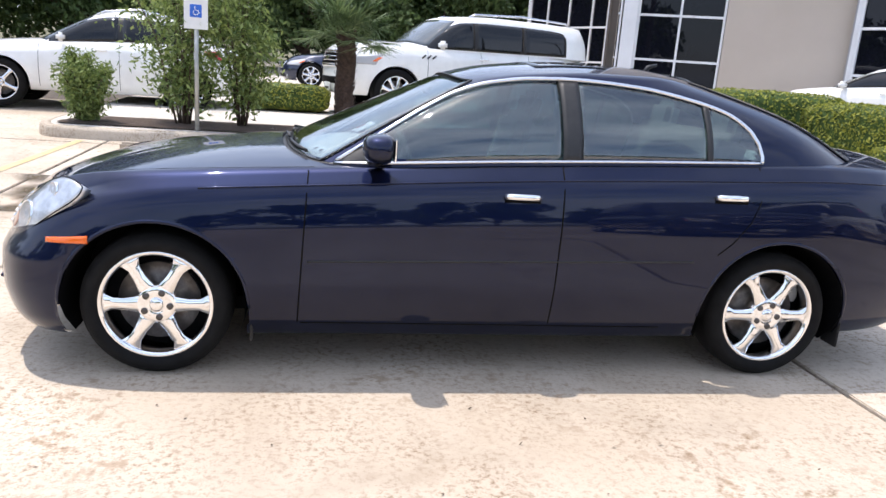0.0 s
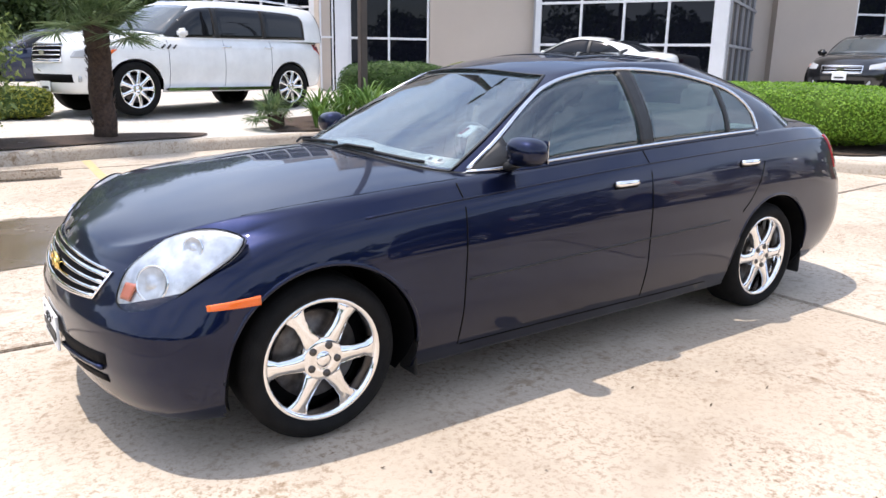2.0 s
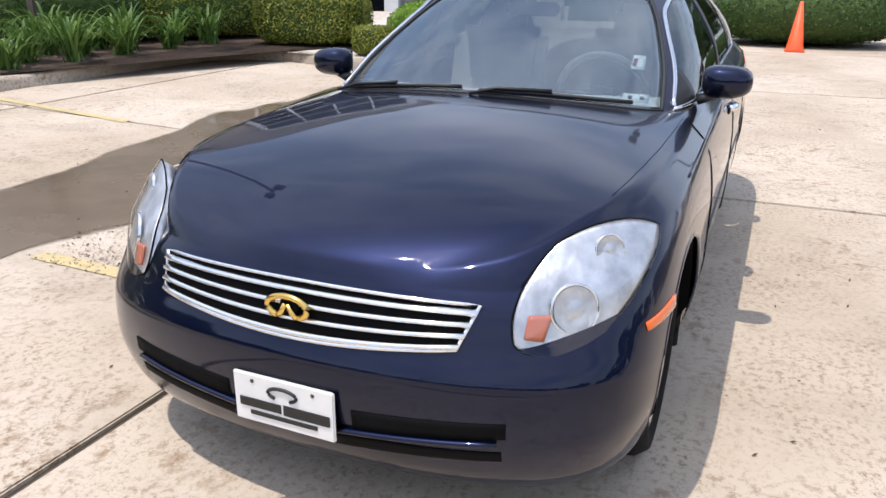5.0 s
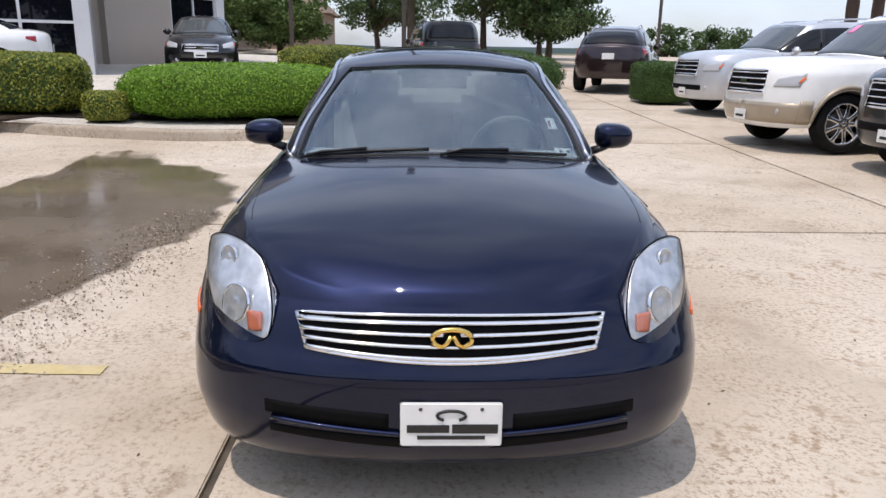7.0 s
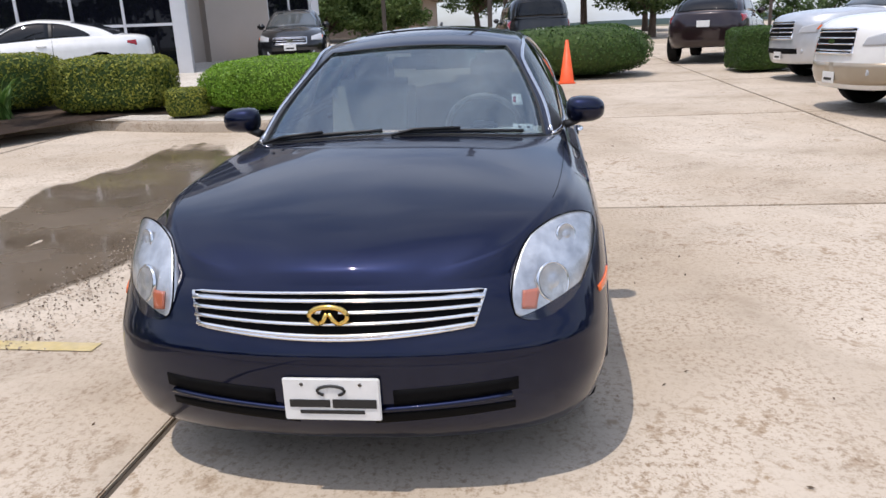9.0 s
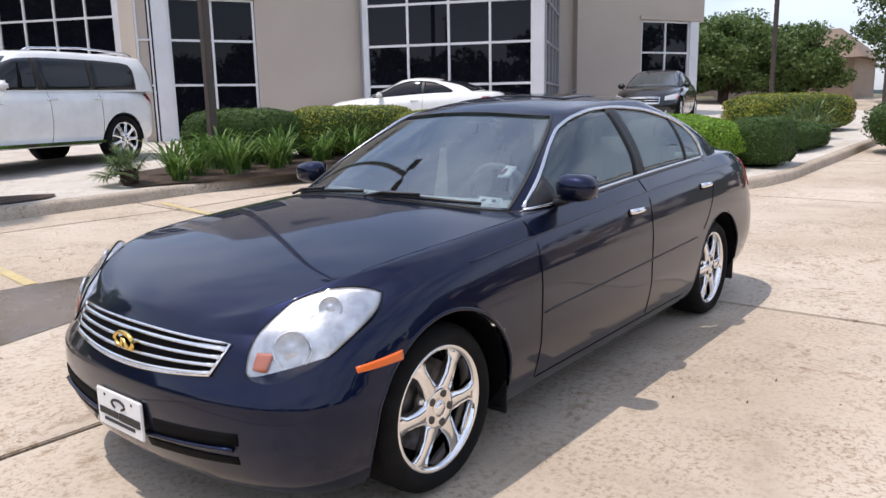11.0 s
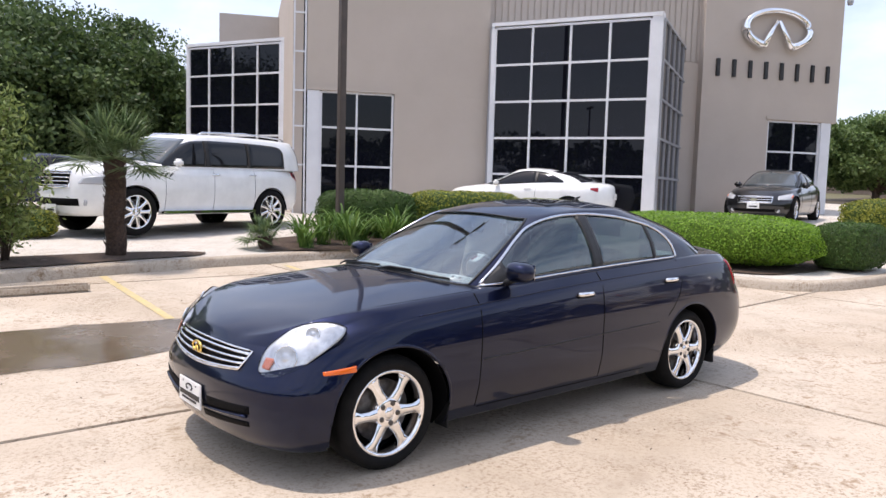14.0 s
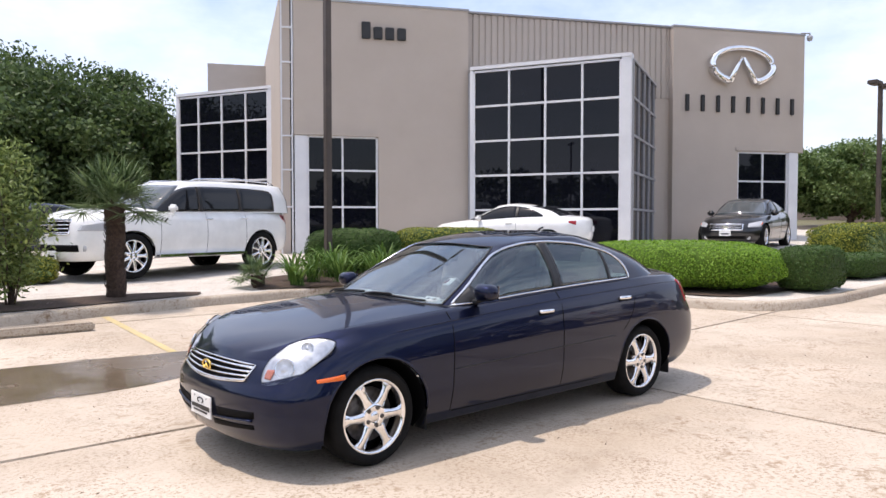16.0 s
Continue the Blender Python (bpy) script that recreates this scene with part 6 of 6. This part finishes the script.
for s_ in (1, -1):
    part("badge_stroke", tube("badge_stroke", [oc + A.u * (s_ * 0.04) + Vector((0, 0, 7.01)), oc + A.u * (s_ * 0.28) + Vector((0, 0, 6.59)), oc + A.u * (s_ * 0.50) + Vector((0, 0, 6.19))], lambda k: 0.06 + 0.06 * k, CHROME, sides=8), lg)
cam_o = A.o + A.u * 16.05
part("security_camera", lathe("security_camera", [(0.001, -0.12), (0.07, -0.1), (0.1, 0.0), (0.09, 0.06), (0.001, 0.08)], GREY_FRAME, 16, axis="z"), bld).matrix_local = pose(cam_o.x, cam_o.y, ROOF - 0.1)
part("camera_arm", tube("camera_arm", [A.o + A.u * 15.7 + Vector((0, 0, ROOF + 0.03)), cam_o + Vector((0, 0, ROOF + 0.05)), cam_o + Vector((0, 0, ROOF - 0.04))], 0.025, GREY_FRAME), bld)

# ---- parked vehicles ----
def put(x, y, turn, lift=0.0):
    return pose(x, y, drive_z(x, y) + 0.004 if lift else lot_z(x, y), 0, 0, turn)


wcar, WB_ = simple_car("white_suv", put(1.84, 11.2, 197.0, 0.155) @ Matrix.Scale(1.06, 4), BIG_SUV, WHITE_PAINT, "large white luxury SUV with chrome multi-spoke wheels", "suv")
simple_car("white_coupe", put(10.60, 9.75, 115, 0.155), COUPE, WHITE_PAINT, "white two-door coupe parked along the glass bay", "car")
simple_car("black_saloon_car", put(16.8, 6.0, 193, 0.155), SEDAN, BLACK_PAINT, "black saloon car parked by the showroom wall", "car")
simple_car("white_crossover", put(-4.6, 10.4, 186), dict(CROSS, wheel_mat=SATIN), WHITE_PAINT, "white crossover parked behind a shrub", "suv")
simple_car("blue_parked_car", put(0.3, 17.5, 184, 0.155), SEDAN, BLUE_PAINT, "dark blue saloon car parked under the trees", "car")
tcar, TB_ = simple_car("white_tan_suv", put(7.16, -7.2, 97), dict(SUV, clad=(0.4, 0.72), wheel_mat=CHROME), WHITE_PAINT, "white SUV with tan lower panels and a chrome grille", "suv", lower_mat=TAN_PAINT)
simple_car("silver_suv", put(11.9, -7.95, 97), SUV, SILVER_PAINT, "silver SUV in the parked row", "suv")
simple_car("dark_grey_suv", put(4.6, -7.85, 97), SUV, GREY_PAINT, "dark grey SUV with a chrome grille in the parked row", "suv")
simple_car("maroon_suv", put(19.0, -6.0, -22) @ Matrix.Scale(1.1, 4), dict(CROSS, tail_z=(0.92, 1.1)), MAROON_PAINT, "dark maroon crossover seen from behind", "suv")
simple_car("black_suv", put(21.5, -0.5, 8), SUV, BLACK_PAINT, "black SUV parked behind a rounded hedge", "suv")

for right in (False, True):
    for k in range(3):
        part("wing_vent", tube("wing_vent", [WB_.side(1.10 - 0.1 * k, 1.03, 0.008, right), WB_.side(1.03 - 0.1 * k, 1.085, 0.008, right)], 0.014, BLACK, sides=6), wcar)

part("windscreen_card", sheet("windscreen_card", patch(lambda u, v: TB_.screen(-0.55 + 0.2 * u, 0.62 + 0.2 * v, 0.012), 3, 3), rough_mat("pink_card", (0.75, 0.22, 0.42), (0.8, 0.27, 0.47), 5.0, 0.6, bump_strength=0), 0.003), tcar, "pink card on the windscreen")

# ---- planting ----
hedge(8.0, 2.95, lot_z(8.0, 2.95) + 0.15, 3.8, 2.1, 0.86, -63, LEAF_HEDGE, "bright green clipped mounded hedge", 30000, 0.042, 3.0, 3)
hedge(7.4, 6.1, lot_z(7.4, 6.1) + 0.15, 1.9, 1.3, 0.9, -72, LEAF_OLIVE, "yellow-green clipped hedge in the bed", 12000, 0.05, 4.0, 4)
hedge(7.0, 8.1, lot_z(7, 8) + 0.16, 2.6, 1.1, 0.95, -28, LEAF_OLIVE, "yellow-green clipped hedge in the bed", 10000, 0.05, 4.0, 5)
hedge(5.0, 8.9, lot_z(5, 9) + 0.16, 2.2, 1.0, 0.95, -25, LEAF_DARK, "loose dark green hedge", 8000, 0.05, 3.0, 6)
hedge(6.7, 4.6, lot_z(6.7, 4.6) + 0.15, 0.62, 0.62, 0.45, -75, LEAF_OLIVE, "low clipped corner hedge", 4000, 0.04, 4.0, 14)
hedge(9.45, 1.1, lot_z(9.45, 1.1) + 0.15, 1.35, 0.9, 0.8, -3, LEAF_DARK, "dark green clipped box hedge", 9000, 0.04, 4.0, 7)
hedge(12.7, 1.4, lot_z(12.7, 1.4) + 0.15, 2.4, 1.0, 0.5, -3, LEAF_DARK, "low dark green hedge", 9000, 0.045, 4.0, 8)
hedge(17.5, 2.65, lot_z(17.5, 2.65) + 0.15, 4.5, 1.6, 1.0, -20, LEAF_OLIVE, "olive hedge with reddish tips", 14000, 0.06, 3.5, 9)
hedge(14.4, -1.5, lot_z(14.4, 0), 2.6, 3.9, 1.2, 0, LEAF_DARK, "rounded dark green hedge", 12000, 0.06, 2.6, 10)
hedge(14.2, -5.85, lot_z(14.2, 0), 1.5, 1.45, 1.0, 0, LEAF_DARK, "square clipped green hedge beside the parked row", 10000, 0.05, 6.0, 11)
hedge(25.5, -3.0, lot_z(25.5, 0), 4.0, 2.0, 1.0, 10, LEAF_DARK, "low green hedge far across the lot", 8000, 0.08, 4.0, 12)
shrub(-3.95, 6.95, lot_z(-3, 7) + 0.16, 0.92, 0.38, 26, 9000, 0.07, LEAF_WILLOW, "small dense feathery green shrub", 13, 0.05, 0.085)
shrub(-2.7, 7.25, lot_z(-2, 7) + 0.16, 2.75, 0.9, 15, 5200, 0.10, LEAF_WILLOW, "tall airy light green shrub on many stems", 21, 0.15, 0.075)
shrub(-1.9, 7.4, lot_z(-1, 7) + 0.16, 2.3, 0.62, 13, 4300, 0.10, LEAF_WILLOW, "tall airy light green shrub on many stems", 22, 0.15, 0.075)
hedge(-1.4, 10.35, drive_z(-1.4, 10.3), 1.6, 0.8, 0.5, 0, LEAF_OLIVE, "low yellow-green clipped hedge on the forecourt", 5000, 0.05, 4.0, 15)
palm(-0.42, 7.55, lot_z(0, 7.5) + 0.16, 1.45, 0.145, 0.92, "short fan palm with a shaggy dark trunk", 31, 54)
palm(2.05, 7.65, lot_z(2, 7.6) + 0.16, 0.15, 0.1, 0.55, "low spiky green cycad in the bed", 32, 16, category="plant")
for k, (x, y) in enumerate(((2.7, 7.4), (3.2, 7.7), (3.6, 7.35), (4.1, 7.75), (4.5, 7.4), (5.0, 7.8), (5.4, 7.4), (3.0, 8.1), (3.9, 8.15), (4.8, 8.2), (5.9, 7.7), (6.3, 7.4))):
    lily(x, y, lot_z(x, y) + 0.165, 0.5 + 0.12 * (k % 3), "clump of arching green lily blades", 40 + k)
palm(6.4, 8.9, lot_z(6, 9) + 0.16, 0.25, 0.12, 0.75, "dark leafy cycad between the hedges", 33, 18, category="plant")
palm(15.6, 1.75, lot_z(15.6, 1.75) + 0.15, 0.3, 0.12, 0.8, "dark spiky cycad by the hedge", 34, 18, category="plant")
for k, (x, y, h, s_) in enumerate(((-12, 34, 12, 6.5), (-4, 38, 13, 7), (3, 36, 11, 6), (-20, 30, 12, 6.5), (-9, 24, 9, 5), (-1.5, 27, 9.5, 4.5), (-28, 22, 11, 6), (-16, 20, 8.5, 5), (7.8, 30, 8.0, 4.0), (4.6, 30, 9.8, 4.6), (1.6, 28.5, 9.2, 4.4), (6.0, 38, 12, 6))):
    h *= 0.8
    tree("oak_tree", x, y, 0.3, h, s_, h * 0.2, 0.3, LEAF_OAK, "broad dark green live oak", 34000, 0.23, 50 + k, 90, gap=0.25)
for k, (x, y, h, s_, q) in enumerate(((38, 11.0, 4.6, 3.0, 0.2), (41, 8.4, 4.3, 3.0, 0.2), (45, 13.5, 5.4, 3.5, 0.2), (35, 13.4, 4.4, 2.6, 0.2), (34, 0.6, 9.0, 4.0, 0.42), (40, -3.5, 8.2, 4.0, 0.35), (48, 3, 7.5, 3.8, 0.25), (37, -6.8, 6.2, 3.0, 0.25), (48, -8, 7, 3.6, 0.25))):
    tree("oak_tree", x, y, lot_z(x, y) - 0.1, h, s_, h * q, 0.26, LEAF_LIGHT if q == 0.2 else LEAF_OAK, "broad green tree beyond the lot", 22000, 0.2, 70 + k, 80, gap=0.25)
for k in range(8):
    h = 6.5 + 2.5 * ((k * 5) % 4) / 3
    tree("oak_tree", -44 - 4 * ((k * 3) % 3), -38 + 8.5 * k, 0.0, h, 5.0, h * 0.2, 0.3, LEAF_OAK, "broad green tree across the street side of the lot", 4000, 0.6, 140 + k, 40)
for k in range(16):
    h = 7.5 + 3.5 * ((k * 7) % 5) / 4
    tree("oak_tree", -62 + 8.5 * k, -46 - 5 * ((k * 3) % 4), 0.0, h, 5.5, h * 0.2, 0.3, LEAF_OAK, "broad green tree behind the lot", 4000, 0.7, 110 + k, 40)
for k in range(3):
    tree("far_tree", 70 + 9 * k, -24 - 7 * k, -0.5, 5.0, 3.0, 1.5, 0.2, LEAF_OAK, "small far green tree", 3000, 0.3, 90 + k, 24)
for k, (x, y) in enumerate(((31, -19.8), (33.5, -22.5), (36, -25.5))):
    palm(x, y, 0.0, 6.5, 0.28, 1.8, "tall palm at the far edge of the lot", 95 + k, 22, tall=True)


# ---- posts, signs, cone, far houses ----
def lamp_post(x, y, h, label, head=True):
    p = root("lamp_post", pose(x, y, lot_z(x, y)), label, "lamp post")
    part("pole", box("pole", (0.13, 0.13, h), (0, 0, h / 2), BRONZE, 0.01), p)
    part("base_cover", box("base_cover", (0.3, 0.3, 0.12), (0, 0, 0.2), BRONZE, 0.02), p)
    if head:
        for s_ in (1, -1):
            part("lamp_head", box("lamp_head", (0.55, 0.32, 0.14), (s_ * 0.5, 0, h + 0.02), BRONZE, 0.03), p)
            part("arm", box("arm", (0.3, 0.06, 0.06), (s_ * 0.15, 0, h - 0.02), BRONZE), p)


lamp_post(4.06, 8.5, 9.5, "tall dark bronze lamp post among the shrubs")
lamp_post(23.5, 4.75, 5.6, "dark lamp post with twin heads by the far trees")
lamp_post(18.0, 0.6, 8.5, "dark lamp post behind the rounded hedge")
lamp_post(-24, -7.5, 8.0, "dark lamp post on the street side of the lot")
lamp_post(-27, 1.5, 8.0, "dark lamp post on the street side of the lot")
lamp_post(38, -9.0, 8, "dark lamp post far across the lot")
lamp_post(33, -11.5, 9, "dark lamp post far across the lot")
tagged(new("power_line", tube("power_line", [(28.0 + 3.0 * k, 5.5 - 0.55 * k, 7.0 - 0.25 * k * (1 - k / 14)) for k in range(13)], 0.02, BLACK, sides=5)), "black overhead cable above the far houses", "cable")
sg_ = root("parking_sign", pose(-2.42, 6.6, lot_z(-2, 6.6)), "white and blue disabled parking sign on a steel post", "sign")
part("post", tube("post", [(0, 0, 0), (0, 0, 1.9)], 0.03, STEEL), sg_)
part("sign_plate", box("sign_plate", (0.305, 0.012, 0.46), (0, -0.035, 1.72), WHITE, 0.004), sg_, "white sign plate")
part("sign_panel", box("sign_panel", (0.15, 0.004, 0.16), (0.0, -0.044, 1.72), SIGN_BLUE), sg_, "blue panel with a white symbol")
part("sign_mark", tube("sign_mark", [(0.0 + 0.032 * math.cos(a), -0.047, 1.70 + 0.032 * math.sin(a)) for a in np.linspace(2.4, 6.2, 14)], 0.006, WHITE, sides=5), sg_)
part("sign_mark", tube("sign_mark", [(-0.012, -0.047, 1.775), (-0.008, -0.047, 1.73), (0.03, -0.047, 1.725), (0.045, -0.047, 1.69)], 0.007, WHITE, sides=5), sg_)
cn = root("traffic_cone", pose(12.7, -1.35, lot_z(12.7, 0)), "orange plastic traffic cone on concrete", "cone")
part("cone", lathe("cone", [(0.001, 0.93), (0.03, 0.93), (0.16, 0.04), (0.17, 0.02)], ORANGE, 20, axis="z"), cn)
part("cone_base", box("cone_base", (0.36, 0.36, 0.04), (0, 0, 0.02), ORANGE, 0.01), cn)
for k, (x, y, w, dd) in enumerate(((56, 11.8, 9, 8), (64, 22, 14, 9))):
    hs = root("far_house", pose(x, y, lot_z(x, 0), 0, 0, 20 * k), "low brick house with a brown hipped roof behind trees", "house", "far houses")
    part("wall", box("wall", (dd, w, 2.8), (0, 0, 1.4), HOUSE_WALL), hs)
    bm = box_bm((dd + 1.2, w + 1.2, 1.0), (0, 0, 3.3))
    for v in bm.verts:
        if v.co.z > 3.5:
            v.co.x, v.co.y, v.co.z = v.co.x * 0.05, v.co.y * 0.55, 5.0
    part("roof", bm_mesh("roof", bm, HOUSE_ROOF), hs)
    for q in (-0.3, 0.0, 0.3):
        part("window", box("window", (0.1, 1.2, 1.2), (-dd / 2 - 0.02, q * w, 1.5), FACADE_GLASS, 0.01), hs)
hill = []
for k in range(60):
    a = math.pi * (-0.5 + k / 59)
    hill.append([(1500 * math.cos(a), 1500 * math.sin(a), -5), (1500 * math.cos(a), 1500 * math.sin(a), 12 + 9 * noise.noise(Vector((k * 0.35, 0, 0))))])
tagged(new("backdrop", sheet("backdrop", hill, rough_mat("far_hills", (0.10, 0.14, 0.13), (0.13, 0.18, 0.18), 0.01, 0.95, bump_strength=0))), "low blue-green hills on the horizon", "hills", kind="structure")

# ---- grit and twigs on the paving ----
rng = np.random.default_rng(5)
bits = np.stack([rng.uniform(-6, 7, 600), rng.uniform(-4.5, 4.5, 600), np.zeros(600)], 1)
bits = bits[(np.abs(bits[:, 1]) > 1.0) | (np.abs(bits[:, 0]) > 2.5)]
bits[:, 2] = [lot_z(x, y) + 0.006 for x, y, _ in bits]
grit = new("grit", leaf_cloud("grit", bits, 0.022, rough_mat("dry_leaf_litter", (0.05, 0.035, 0.02), (0.16, 0.11, 0.07), 20.0, 0.9, bump_strength=0), 0.85, 0.4, 9, face=np.tile([0, 0, 1.0], (len(bits), 1))))
tagged(grit, "dry leaf bits and grit scattered on the concrete", "litter", kind="stuff")

rng = np.random.default_rng(8)
gv = np.stack([rng.uniform(-1.2, 2.2, 2200), 2.05 + rng.normal(0, 0.17, 2200), np.zeros(2200)], 1)
gv[:, 2] = [lot_z(x, y) + 0.007 for x, y, _ in gv]
gravel = new("gravel", leaf_cloud("gravel", gv, 0.015, rough_mat("washed_gravel", (0.2, 0.16, 0.12), (0.42, 0.35, 0.28), 30.0, 0.9, bump_strength=0), 0.6, 0.8, 10, face=np.tile([0, 0, 0.6], (len(gv), 1))))
tagged(gravel, "washed gravel and debris along the puddle edge", "gravel", kind="stuff")

# ---- paving slabs ----
for i, x in enumerate(XJ[:-1]):
    for j, y in enumerate(YJ[:-1]):
        up_ = y >= 0.7
        if up_ and y > 8:
            continue
        ob = part("slab", slabs[int(up_), int(x > 1.7)], pavement)
        cy = y + 2.625
        ob.location = (x + 2.625, cy, lot_z(x + 2.625, cy) - 0.06)
